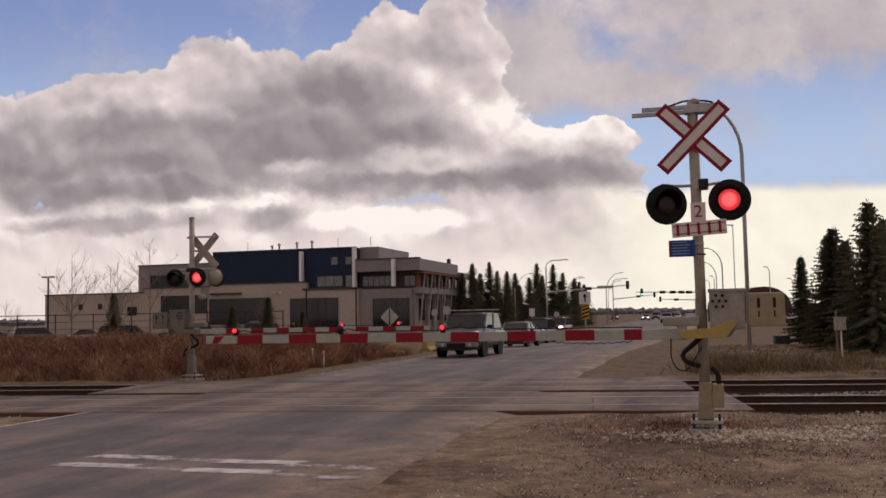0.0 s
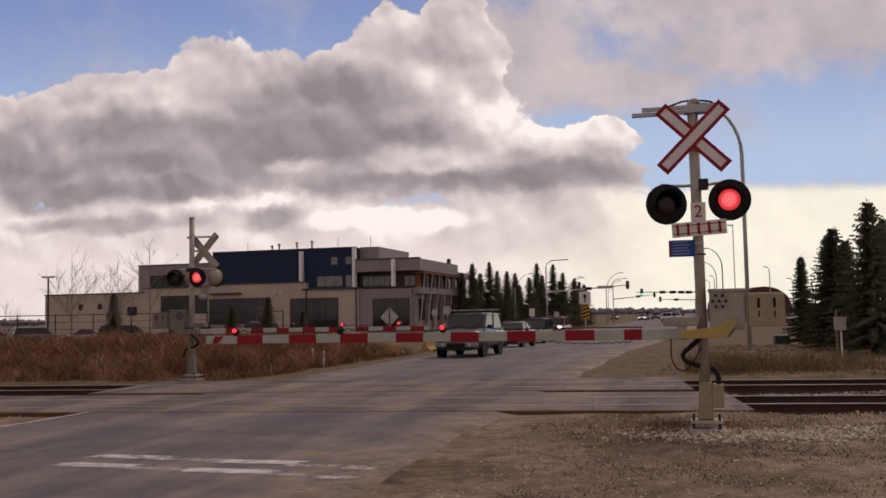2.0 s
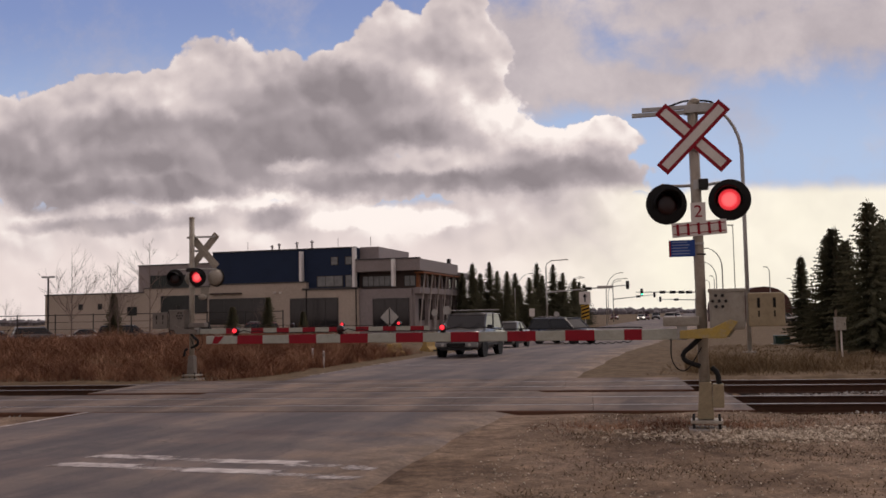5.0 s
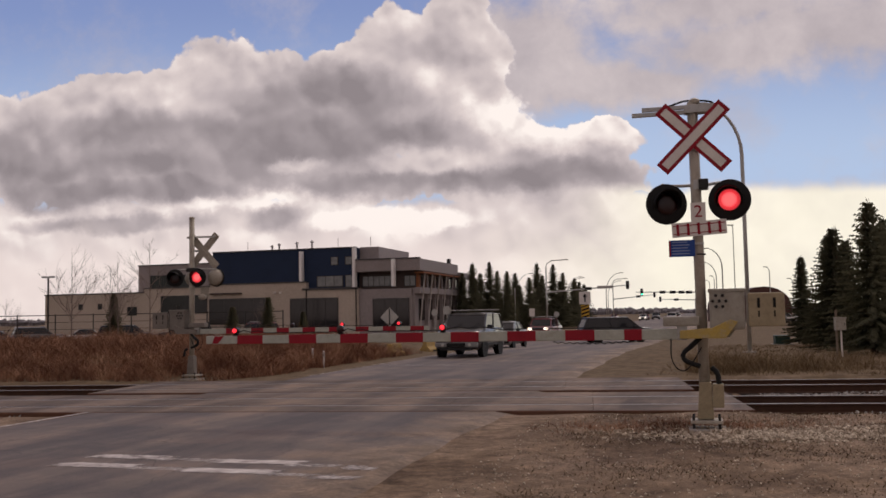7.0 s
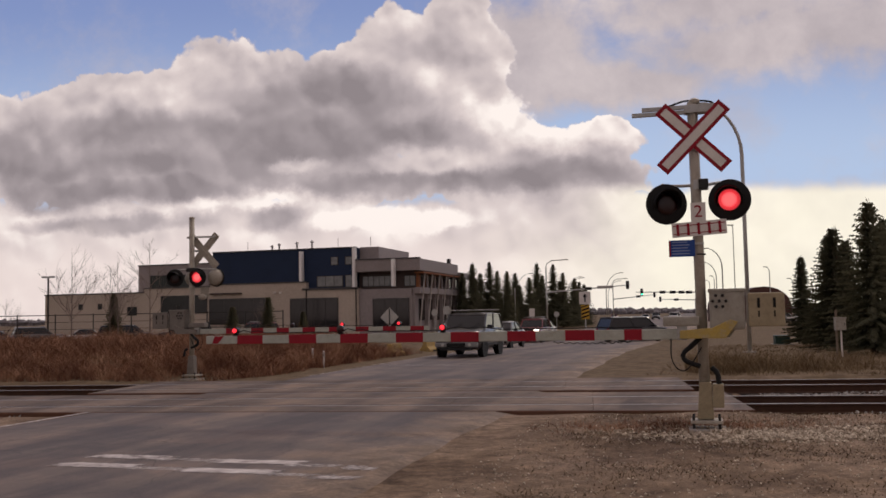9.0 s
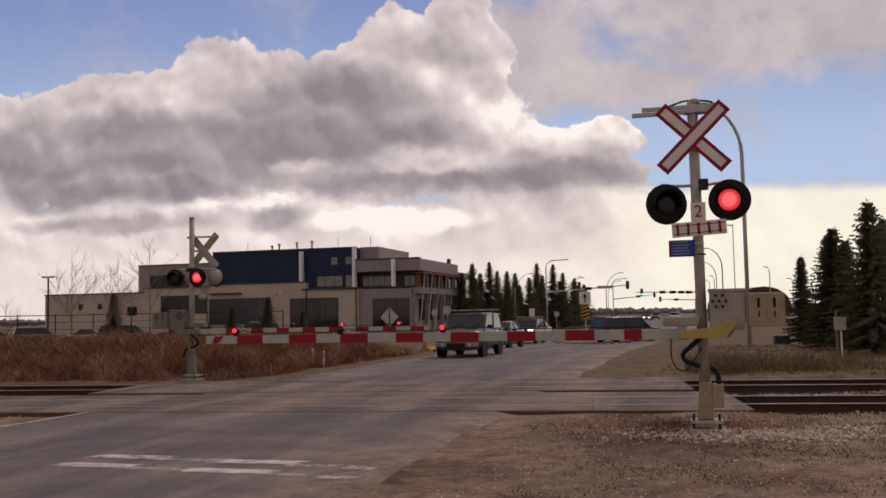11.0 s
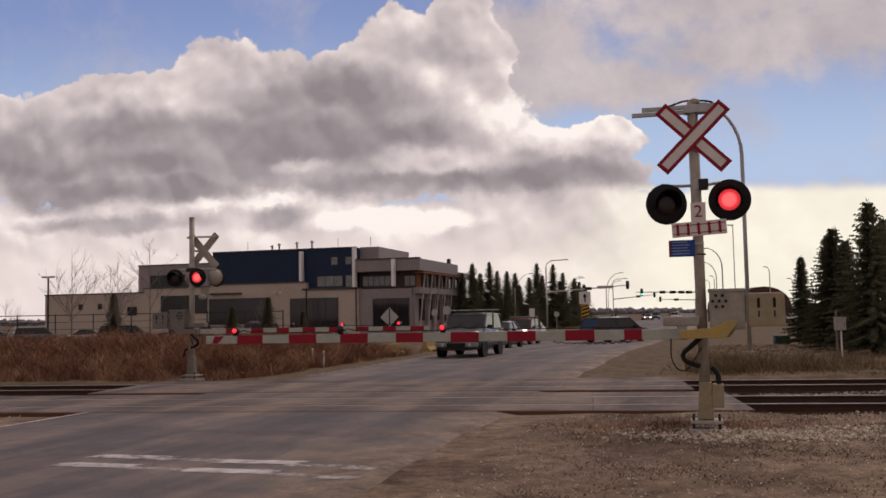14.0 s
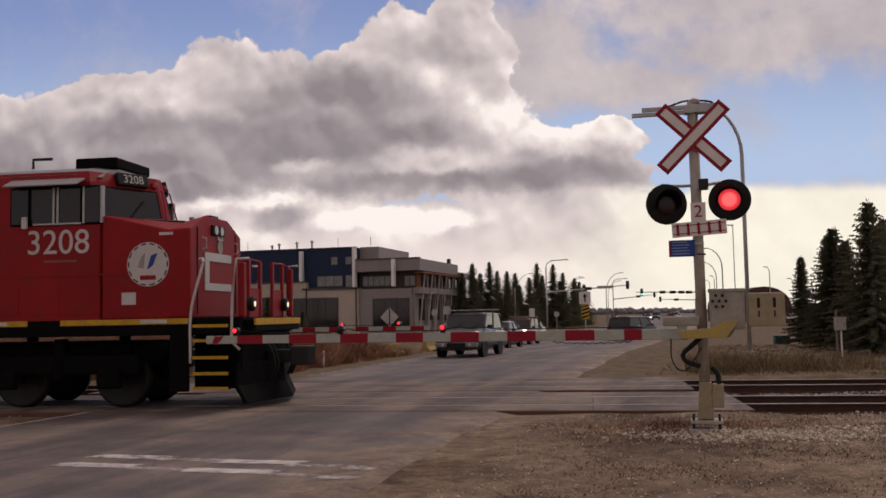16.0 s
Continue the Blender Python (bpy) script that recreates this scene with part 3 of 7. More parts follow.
    # the great heap, its lower neighbour on the right, and the dark-based low banks
    cover = heap(((-0.48, 0.2, 0.13, 0.074), (-0.4, 0.21, 0.11, 0.074), (-0.33, 0.21, 0.11, 0.074), (-0.13, 0.24, 0.1, 0.078), (-0.175, 0.25, 0.07, 0.07), (0.1, 0.14, 0.2, 0.034), (-0.08, 0.137, 0.14, 0.034), (-0.245, 0.255, 0.07, 0.066), (-0.265, 0.225, 0.095, 0.08), (-0.215, 0.24, 0.085, 0.082), (-0.15, 0.2, 0.15, 0.085), (-0.09, 0.21, 0.11, 0.085), (-0.045, 0.265, 0.085, 0.09), (0.01, 0.275, 0.08, 0.09), (0.02, 0.21, 0.08, 0.07), (-0.28, 0.155, 0.36, 0.05), (0.06, 0.18, 0.085, 0.046), (0.13, 0.17, 0.085, 0.042), (0.175, 0.187, 0.045, 0.028), (0.03, 0.15, 0.2, 0.036)))
    edge = math_("ADD", cover, math_("MULTIPLY", math_("SUBTRACT", knobs, 0.36), 0.6))
    body = smooth(edge, 0.0, 0.085)
    lump = tex(vec("ADD", p, (0.0, 0.0, 0.4)), 13, 6, 0.55).outputs["Fac"]
    low = smooth(math_("ADD", el, math_("MULTIPLY", math_("SUBTRACT", lump, 0.5), 0.05)), 0.139, 0.121)
    # a thin grey veil spreads over the upper right
    veil_noise = tex(vec("ADD", p, w1), 9, 8, 0.6).outputs["Fac"]
    veil = heap(((0.09, 0.285, 0.085, 0.07), (0.07, 0.25, 0.07, 0.04), (0.15, 0.245, 0.09, 0.03), (0.225, 0.25, 0.09, 0.024), (0.31, 0.28, 0.12, 0.034), (0.42, 0.295, 0.14, 0.045), (0.3, 0.325, 0.13, 0.03), (0.5, 0.31, 0.12, 0.06)), 0.35)
    veil = math_("MULTIPLY", smooth(math_("ADD", veil, math_("MULTIPLY", math_("SUBTRACT", veil_noise, 0.5), 2.6)), -0.55, 0.5), 0.95)
    wisp = math_("MULTIPLY", smooth(tex(p, 7, 8, 0.62).outputs["Fac"], 0.47, 0.75), 0.5)
    cloud = math_("MAXIMUM", math_("MAXIMUM", body, low), math_("MAXIMUM", veil, wisp))
    # light: grey flat bases, white crowns, each knob lit from above
    base = heap(((-0.43, 0.18, 0.11, 0.034), (-0.33, 0.18, 0.12, 0.036), (-0.2, 0.182, 0.09, 0.036), (-0.12, 0.2, 0.11, 0.05), (-0.045, 0.185, 0.07, 0.035), (-0.13, 0.24, 0.07, 0.03), (-0.4, 0.138, 0.1, 0.016), (-0.3, 0.138, 0.09, 0.014), (-0.075, 0.137, 0.085, 0.016), (0.02, 0.14, 0.07, 0.012), (0.12, 0.143, 0.1, 0.017), (-0.175, 0.108, 0.03, 0.012), (-0.35, 0.105, 0.09, 0.008)), 0.3)
    base = smooth(math_("ADD", base, math_("MULTIPLY", math_("SUBTRACT", lump, 0.5), 1.3)), -0.55, 0.6)
    crown = heap(((0.18, 0.195, 0.05, 0.022), (0.11, 0.195, 0.08, 0.024), (0.06, 0.21, 0.05, 0.022), (-0.01, 0.165, 0.07, 0.022), (-0.2, 0.127, 0.05, 0.012), (-0.255, 0.122, 0.03, 0.01), (-0.05, 0.1, 0.09, 0.01), (-0.16, 0.157, 0.03, 0.008)), 0.3)
    crown = smooth(math_("ADD", crown, math_("MULTIPLY", math_("SUBTRACT", lump, 0.5), 1.0)), -0.35, 0.6)
    relief = math_("MULTIPLY", math_("SUBTRACT", form, form_up), 0.95)
    rim = math_("MULTIPLY", smooth(edge, 0.45, 0.05), 0.18)
    day = math_("ADD", math_("SUBTRACT", 0.56, math_("MULTIPLY", base, 0.46)), math_("ADD", math_("MULTIPLY", crown, 0.42), math_("ADD", relief, rim)))
    day = math_("ADD", day, math_("MULTIPLY", math_("SUBTRACT", lump, 0.5), 0.6))
    soft = math_("ADD", 0.42, math_("MULTIPLY", math_("SUBTRACT", veil_noise, 0.35), 0.8))
    light = n.new("ShaderNodeMix")
    l.new(math_("MAXIMUM", body, low), light.inputs["Factor"])
    l.new(soft, light.inputs["A"])
    l.new(day, light.inputs["B"])
    mixc = n.new("ShaderNodeValToRGB")
    e = mixc.color_ramp.elements
    e[0].position, e[0].color = 0.0, (0.28, 0.24, 0.252, 1)
    e[1].position, e[1].color = 1.0, (1.0, 0.9, 0.85, 1)
    for pos, c in ((0.25, (0.375, 0.322, 0.335)), (0.5, (0.53, 0.456, 0.463)), (0.75, (0.72, 0.62, 0.605))):
        k = e.new(pos)
        k.color = (*c, 1)
    l.new(light.outputs["Result"], mixc.inputs["Fac"])
    # cream haze towards the horizon
    haze = n.new("ShaderNodeMix")
    haze.data_type = "RGBA"
    right = smooth(az, -0.02, 0.26)
    warm = n.new("ShaderNodeMix")
    warm.data_type = "RGBA"
    l.new(right, warm.inputs["Factor"])
    warm.inputs["A"].default_value, warm.inputs["B"].default_value = (0.87, 0.74, 0.7, 1), (1.0, 0.93, 0.77, 1)
    l.new(warm.outputs["Result"], haze.inputs["B"])
    far_haze = math_("MULTIPLY", smooth(math_("ADD", el, math_("MULTIPLY", math_("SUBTRACT", lump, 0.5), 0.1)), 0.11, 0.05), 0.75)
    l.new(math_("MAXIMUM", far_haze, math_("MULTIPLY", smooth(az, 0.1, 0.24), math_("MULTIPLY", smooth(el, 0.14, 0.12), math_("ADD", 0.55, math_("MULTIPLY", lump, 0.6))))), haze.inputs["Factor"])
    l.new(mixc.outputs["Color"], haze.inputs["A"])
    blue = n.new("ShaderNodeMix")
    blue.data_type = "RGBA"
    l.new(smooth(el, 0.14, 0.36), blue.inputs["Factor"])
    blue.inputs["A"].default_value, blue.inputs["B"].default_value = (0.45, 0.56, 0.77, 1), (0.22, 0.29, 0.54, 1)
    sky = n.new("ShaderNodeMix")
    sky.data_type = "RGBA"
    l.new(cloud, sky.inputs["Factor"])
    l.new(blue.outputs["Result"], sky.inputs["A"])
    l.new(haze.outputs["Result"], sky.inputs["B"])
    em, out = n.new("ShaderNodeEmission"), n.new("ShaderNodeOutputMaterial")
    l.new(sky.outputs["Result"], em.inputs["Color"])
    l.new(em.outputs["Emission"], out.inputs["Surface"])
    return m


def sky_backdrop():
    az, el = np.linspace(-58, 58, 60), np.linspace(-1.5, 33, 24)
    bm = bmesh.new()
    grid = [[bm.verts.new((4200 * math.sin(radians(a)) * math.cos(radians(h)), 4200 * math.cos(radians(a)) * math.cos(radians(h)), 4200 * math.sin(radians(h)))) for a in az] for h in el]
    for u, v in zip(grid, grid[1:]):
        for i in range(len(az) - 1):
            bm.faces.new((u[i], v[i], v[i + 1], u[i + 1]))
    return tagged(part("backdrop", bm, cloud_material(), None, at=pose(0, 0, 1.6)), "broken grey and white cumulus clouds over pale horizon sky", "sky", kind="structure")


BACKDROP = sky_backdrop()


# ---- crossing signals and gates ----
FACING = Matrix.Rotation(-ROAD, 4, "Z")


def lamp_material():
    """A lit lens: fine square ribs, hottest in the middle."""
    m, n, l, b = nodes_of("lit_ribbed_lens")
    tc = n.new("ShaderNodeTexCoord").outputs["Object"]
    sep = n.new("ShaderNodeSeparateXYZ")
    l.new(tc, sep.inputs["Vector"])
    ln = n.new("ShaderNodeVectorMath")
    ln.operation = "LENGTH"
    l.new(tc, ln.inputs[0])
    # the deep red outer stops paint the visor's inner glow onto the lens
    col = ramp_node(n, l, ln.outputs["Value"], [(0.06, (1.0, 0.15, 0.15)), (0.095, (1.0, 0.1, 0.11)), (0.108, (0.8, 0.01, 0.025)), (0.147, (0.4, 0.004, 0.01))])
    w = n.new("ShaderNodeTexWave")
    w.bands_direction = "Z"
    w.inputs["Scale"].default_value = 22
    l.new(tc, w.inputs["Vector"])
    col = mix_node(n, l, 0.16, col, ramp_node(n, l, w.outputs["Fac"], [(0.3, (0.45, 0.0, 0.01)), (0.7, (1.0, 0.3, 0.3))]))
    l.new(col, b.inputs["Emission Color"])
    b.inputs["Base Color"].default_value, b.inputs["Emission Strength"].default_value = (0.3, 0.01, 0.01, 1), 1.1
    return m


LAMP_LENS = lamp_material()


def disc_frame(x, y, z, turn=0.0):
    return Matrix.Translation((x, y, z)) @ Matrix.Rotation(turn, 4, "Z")


def signal_head(parent, x, y, z, turn, r=0.285):
    """A round black background with a visor, dark red lens and a lamp that comes forward when lit."""
    h = part("signal_background", lathe([(0.0, 0.05), (0.0, r - 0.01), (0.006, r), (0.02, r), (0.026, r - 0.012), (0.03, 0.12), (0.12, 0.1), (0.14, 0.05)], 36), BLACK, parent, "round black signal background", True, disc_frame(x, y, z, turn))
    hood = bmesh.new()
    n, rr = 20, r * 0.66
    rows = []
    for i in range(n + 1):
        a = math.pi * (-0.12 + 1.24 * i / n)
        d = 0.05 + 0.2 * math.sin(max(0.0, min(math.pi, (a + 0.38) / 1.24))) ** 0.7
        rows.append([hood.verts.new((q * math.cos(a), yy, q * math.sin(a))) for q, yy in ((rr, -0.002), (rr, -d), (rr - 0.006, -d), (rr - 0.006, -0.002))])
    for u, v in zip(rows, rows[1:]):
        for k in range(4):
            hood.faces.new((u[k - 1], u[k], v[k], v[k - 1]))
    hood.faces.new(rows[0])
    hood.faces.new(rows[-1][::-1])
    bmesh.ops.recalc_face_normals(hood, faces=hood.faces)
    part("visor", hood, BLACK, h, "", True)
    part("lens", lathe([(-0.002, 0.15), (-0.018, 0.145), (-0.03, 0.1), (-0.034, 0.02)], 28), LENS, h, "dark red glass lens", True)
    lamp = part("lamp", lathe([(0.012, 0.148), (-0.004, 0.146), (-0.011, 0.13), (-0.012, 0.02)], 28), LAMP_LENS, h, "glowing red lamp with a ribbed lens", True)
    part("clamp", Tu([(0, 0.12, 0.05), (0, 0.12, r * 0.95)], 0.025), ALU, h)
    return lamp


def blade(parent, turn, y, front):
    """One arm of the crossbuck: pale face, red border."""
    m = Matrix.Translation((0, y, 0)) @ Matrix.Rotation(turn, 4, "Y")
    b = part("crossbuck_blade", B(-0.61, 0.61, -0.004, 0.004, -0.105, 0.105, 0.003), RED if front else ALU, parent, "", at=m)
    if front:
        part("blade_face", B(-0.555, 0.555, -0.008, -0.003, -0.057, 0.057, 0.001), WHITE, b, "pale reflective face")
    else:
        part("stiffener", B(-0.56, 0.56, -0.02, -0.005, -0.02, 0.02, 0.003), ALU, b)
    return b


def gate_arm(parent, root, tip, reds, h0, h1, lights):
    """A tapered striped arm along -x, from root to tip, with lamps on top and the cable between them."""
    def half(u):
        return (h0 + (h1 - h0) * (u - root) / (tip - root)) / 2
    bm = bmesh.new()
    for u0, u1 in ((root, tip),):
        a, b = half(u0), half(u1)
        vs = [bm.verts.new(p) for p in ((-u0, -0.035, -a), (-u1, -0.02, -b), (-u1, 0.02, -b), (-u0, 0.035, -a), (-u0, -0.035, a), (-u1, -0.02, b), (-u1, 0.02, b), (-u0, 0.035, a))]
        for f in ((0, 1, 2, 3), (7, 6, 5, 4), (0, 4, 5, 1), (1, 5, 6, 2), (2, 6, 7, 3), (3, 7, 4, 0)):
            bm.faces.new([vs[i] for i in f])
        bmesh.ops.recalc_face_normals(bm, faces=bm.faces)
        bmesh.ops.bevel(bm, geom=bm.edges[:], offset=0.006, segments=1, affect="EDGES")
    arm = part("gate_arm", bm, GATE_WHITE, parent, "long tapered white gate arm with red bands", at=pose(0, -0.16, 1.28))
    for u0, u1 in reds:
        a, b = half(u0) + 0.0025, half(u1) + 0.0025
        s = bmesh.new()
        d0, d1 = 0.035 - 0.015 * (u0 - root) / (tip - root) + 0.003, 0.035 - 0.015 * (u1 - root) / (tip - root) + 0.003
        vs = [s.verts.new(p) for p in ((-u0, -d0, -a), (-u1, -d1, -b), (-u1, d1, -b), (-u0, d0, -a), (-u0, -d0, a), (-u1, -d1, b), (-u1, d1, b), (-u0, d0, a))]
        for f in ((0, 1, 2, 3), (7, 6, 5, 4), (0, 4, 5, 1), (1, 5, 6, 2), (2, 6, 7, 3), (3, 7, 4, 0)):
            s.faces.new([vs[i] for i in f])
        bmesh.ops.recalc_face_normals(s, faces=s.faces)
        part("red_band", s, RED, arm)
    made = []
    for u, lit in lights:
        z = half(u)
        base = part("arm_light", lathe([(-0.055, 0.02), (-0.05, 0.05), (0.05, 0.05), (0.055, 0.02)], 16), LENS, arm, "small red gate lamp", True, pose(-u, 0, z + 0.075))
        part("lamp_foot", B(-0.035, 0.035, -0.03, 0.03, -0.08, -0.045, 0.004), BLACK, base)
        for side in (-1, 1):
            la = part("lamp", lathe([(-0.01, 0.022), (-0.006, 0.034), (0.006, 0.034), (0.01, 0.022)], 16), LAMP_CORE, base, "glowing red lamp", True, pose(0, side * (0.058 if lit == "on" else 0.04), 0))
            made.append((la, side, lit))
    for (u0, _), (u1, _) in zip(lights, lights[1:] + [(root + 0.5, "")]):
        pts = [(-(u0 + (u1 - u0) * k / 14), 0.0, half(u0) + 0.03 + 0.05 * abs(math.sin(k * 1.35)) * (1 if k < 4 else 0.15)) for k in range(15)]
        part("arm_cable", Tu(pts, 0.008, 5), RUBBER, arm)
    return arm, made


def mast_base(parent, coat, cover=True):
    c = part("base_casting", slab([(-0.11, 0.12), (0.11, 0.12), (0.09, 0.62), (-0.07, 0.62)], -0.09, 0.09, "XZ", 0.012), coat, parent, "cast base")
    if cover:
        part("base_cover", B(0.1, 0.25, -0.12, 0.08, 0.28, 0.6, 0.02), coat, c)
    f = part("flange", B(-0.2, 0.22, -0.2, 0.2, 0.07, 0.11, 0.006), ALU, parent, "grey steel base flange")
    for x in (-0.16, 0.18):
        for y in (-0.16, 0.16):
            part("anchor_bolt", Tu([(x, y, -0.06), (x, y, 0.17)], 0.018, 8), STEEL_DARK, f)
    part("footing", B(-0.24, 0.26, -0.24, 0.24, -0.25, -0.0, 0.02), CONCRETE, parent, "concrete footing")


def mechanism(parent, side, arm_paint, coat=GREYBOX, weight=BEIGE):
    """Gate machine with its lid bolts, support arm in worn yellow, counterweights and hoses. side: +1 to the right of the mast."""
    s = side
    bx = sorted((0.1 * s, 0.56 * s))
    m = part("gate_machine", B(bx[0], bx[1], -0.24, 0.12, 1.33, 1.86, 0.03), coat, parent, "grey gate machine housing")
    part("machine_lid", B(bx[0] - 0.015, bx[1] + 0.015, -0.255, 0.135, 1.84, 1.885, 0.012), coat, m)
    for k in range(7):
        a = 2 * math.pi * k / 6
        r = 0.085 if k < 6 else 0
        part("lid_bolt", lathe([(0, 0.022), (-0.02, 0.022), (-0.026, 0.012)], 10), STEEL_DARK, m, at=pose(0.23 * s + r * math.cos(a), -0.24, 1.72 + r * math.sin(a)))
    part("support_arm", slab([(-0.3 * s, 1.22), (-0.3 * s, 1.33), (0.12 * s, 1.36), (0.36 * s, 1.47), (0.46 * s, 1.44), (0.3 * s, 1.22)], -0.31, -0.25, "XZ", 0.008), arm_paint, parent, "gate support arm, worn paint")
    part("support_arm", slab([(-0.1 * s, 1.22), (0.08 * s, 1.34), (0.5 * s, 1.55), (0.58 * s, 1.52), (0.36 * s, 1.22)], 0.13, 0.19, "XZ", 0.008), coat, parent)
    w = sorted((0.6 * s, 1.06 * s))
    cw = part("counterweight", B(w[0], w[1], -0.28, -0.2, 1.37, 1.82, 0.02), weight, parent, "counterweight plate with two slots")
    for k in (0.12, 0.32):
        q = sorted(((0.6 + k) * s, (0.62 + k) * s))
        part("slot", B(q[0], q[1], -0.284, -0.279, 1.5, 1.58, 0.0), BLACK, cw)
        part("slot", B(q[0] - 0.008, q[1] + 0.008, -0.284, -0.279, 1.62, 1.75, 0.0), BLACK, cw)
    part("arm_bracket", B(*sorted((-0.52 * s, -0.04 * s)), -0.26, -0.02, 1.39, 1.52, 0.02), coat, parent, "grey arm bracket")
    part("arm_clamp", B(*sorted((-0.34 * s, -0.2 * s)), -0.22, -0.1, 1.2, 1.4, 0.01), GALV, parent)
    hose = [(-0.02 * s, -0.1, 1.24), (-0.15 * s, -0.14, 1.12), (-0.26 * s, -0.14, 1.02), (-0.24 * s, -0.14, 0.92), (-0.05 * s, -0.12, 0.84)]
    part("hose", Tu(curve_through(hose), 0.035, 10), RUBBER, parent, "thick black cable hose", True)
    part("hose", Tu(curve_through([(0.1 * s, -0.06, 0.82), (0.17 * s, -0.08, 0.74), (0.19 * s, -0.08, 0.6)]), 0.035, 10), RUBBER, parent, "", True)
    part("hanging_cable", Tu(curve_through([(-0.42 * s, -0.2, 1.22), (-0.42 * s, -0.2, 0.95), (-0.33 * s, -0.2, 0.8), (-0.2 * s, -0.18, 0.82), (-0.02 * s, -0.1, 1.1)]), 0.009, 6), RUBBER, parent)


def curve_through(pts, n=6):
    pts = [Vector(p) for p in pts]
    ext = [pts[0] * 2 - pts[1]] + pts + [pts[-1] * 2 - pts[-2]]
    out = []
    for a, b, c, d in zip(ext, ext[1:], ext[2:], ext[3:]):
        for k in range(n):
            t = k / n
            out.append(0.5 * (2 * b + (c - a) * t + (2 * a - 5 * b + 4 * c - d) * t * t + (3 * b - a - 3 * c + d) * t ** 3))
    return out + [pts[-1]]


WORN_YELLOW = surface("flaking_yellow_paint", (0.46, 0.33, 0.08), (0.36, 0.28, 0.13), 5, 60, 0.6, dirt=(0.34, 0.31, 0.26))
GATE_WHITE = surface("gate_white", (0.46, 0.47, 0.41), (0.34, 0.35, 0.3), 4, 70, 0.5, 0, 0.05, 0.001, dirt=(0.3, 0.28, 0.22))
FLASH_RIGHT, FLASH_LEFT, ARM_RIGHT, ARM_LEFT = [], [], [], []


def near_signal():
    t = thing("crossing_signal", pose(3.55, 13.07, 0) @ FACING, "railway crossing signal with crossbuck, red lamps and lowered gate, on gravel", "crossing signal", "crossing signals")
    part("mast", Tu([(0, 0, 0.5), (-0.03, 0, 4.5)], 0.072, 18), ALU, t, "weathered aluminium mast", True)
    part("mast_cap", lathe([(4.49, 0.078), (4.53, 0.078), (4.56, 0.03)], 18, "Z"), ALU, t)
    cb = part("crossbuck", Tu([(-0.03, -0.1, 3.99), (-0.03, 0.06, 3.99)], 0.03), GALV, t, "red-bordered white railway crossbuck")
    for a, y in ((radians(45), -0.1), (radians(-45), -0.115)):
        b = blade(cb, a, y, True)
        b.location.x, b.location.z = -0.03, 3.99
    for z, x0 in ((4.44, -0.72), (4.37, -0.86)):
        part("top_bracket", B(x0, 0.18, -0.02, 0.02, z - 0.03, z + 0.03, 0.006), GALV, t, "galvanised bracket at the mast head")
    part("top_bracket", B(-0.14, 0.26, -0.09, 0.09, 4.34, 4.46, 0.01), GALV, t)
    part("top_cable", Tu(curve_through([(-0.35, 0, 4.47), (-0.1, 0, 4.53), (0.2, 0, 4.5), (0.3, 0, 4.42)]), 0.014, 8), RUBBER, t)
    cross = part("crossarm", Tu([(-0.47, 0.1, 3.36), (-0.2, 0.06, 3.34), (0.15, 0.02, 3.34), (0.42, 0.06, 3.37)], 0.022), GALV, t, "lamp crossarm")
    part("crossarm_clamp", B(0.02, 0.15, -0.11, 0.11, 3.27, 3.41, 0.015), STEEL_DARK, cross)
    part("pole_band", lathe([(3.27, 0.084), (3.4, 0.084)], 18, "Z"), GALV, cross)
    for x, y, z in ((-0.47, 0.1, 3.36), (0.42, 0.06, 3.37)):
        part("drop_pipe", Tu(curve_through([(x, y, z), (x + (0.05 if x < 0 else 0.0), y - 0.03, z - 0.06), (x + (0.05 if x < 0 else 0.0), y - 0.05, z - 0.3)]), 0.026, 8), GALV, cross, "", True)
        part("pipe_cap", lathe([(z - 0.03, 0.036), (z + 0.02, 0.036), (z + 0.035, 0.015)], 12, "Z"), GALV, cross, "", True, pose(x, y, 0))
    FLASH_LEFT.append(signal_head(t, -0.42, -0.08, 3.08, radians(14)))
    FLASH_RIGHT.append(signal_head(t, 0.42, -0.08, 3.1, radians(-8)))
    two = part("number_sign", B(-0.1, 0.1, -0.115, -0.11, 2.82, 3.08, 0.002), WHITE, t, "white sign with the red figure 2")
    lettering("2", 0.24, RED, two, pose(0, -0.117, 2.95, 90), "figure")
    tilt = Matrix.Translation((0, -0.13, 2.72)) @ Matrix.Rotation(radians(-3), 4, "Y")
    rs = part("track_sign", B(-0.36, 0.37, -0.005, 0.005, -0.1, 0.1, 0.002), WHITE, t, "white sign with a red railway track", at=tilt)
    for z in (-0.055, 0.055):
        part("red_bar", B(-0.34, 0.35, -0.009, -0.0055, z - 0.006, z + 0.006), RED, rs)
    for k in range(5):
        x = -0.28 + 0.14 * k
        part("red_bar", B(x - 0.018, x + 0.018, -0.012, -0.0095, -0.08, 0.08), RED, rs)
    bs = part("notice_sign", B(-0.41, -0.06, -0.1, -0.095, 2.34, 2.57, 0.003), BLUE_SIGN, t, "blue emergency notice sign")
    part("red_bar", B(-0.41, -0.385, -0.104, -0.101, 2.345, 2.565), RED, bs)
    rng = random.Random(3)
    for k in range(5):
        part("text_bar", B(-0.37, -0.37 + rng.uniform(0.18, 0.28), -0.103, -0.101, 2.535 - 0.04 * k, 2.548 - 0.04 * k), NOTICE_TEXT, bs)
    part("sign_bracket", B(-0.3, 0.06, -0.09, -0.07, 2.5, 2.53, 0.003), GALV, bs)
    part("band", lathe([(2.36, 0.078), (2.38, 0.078)], 16, "Z"), STEEL_DARK, t)
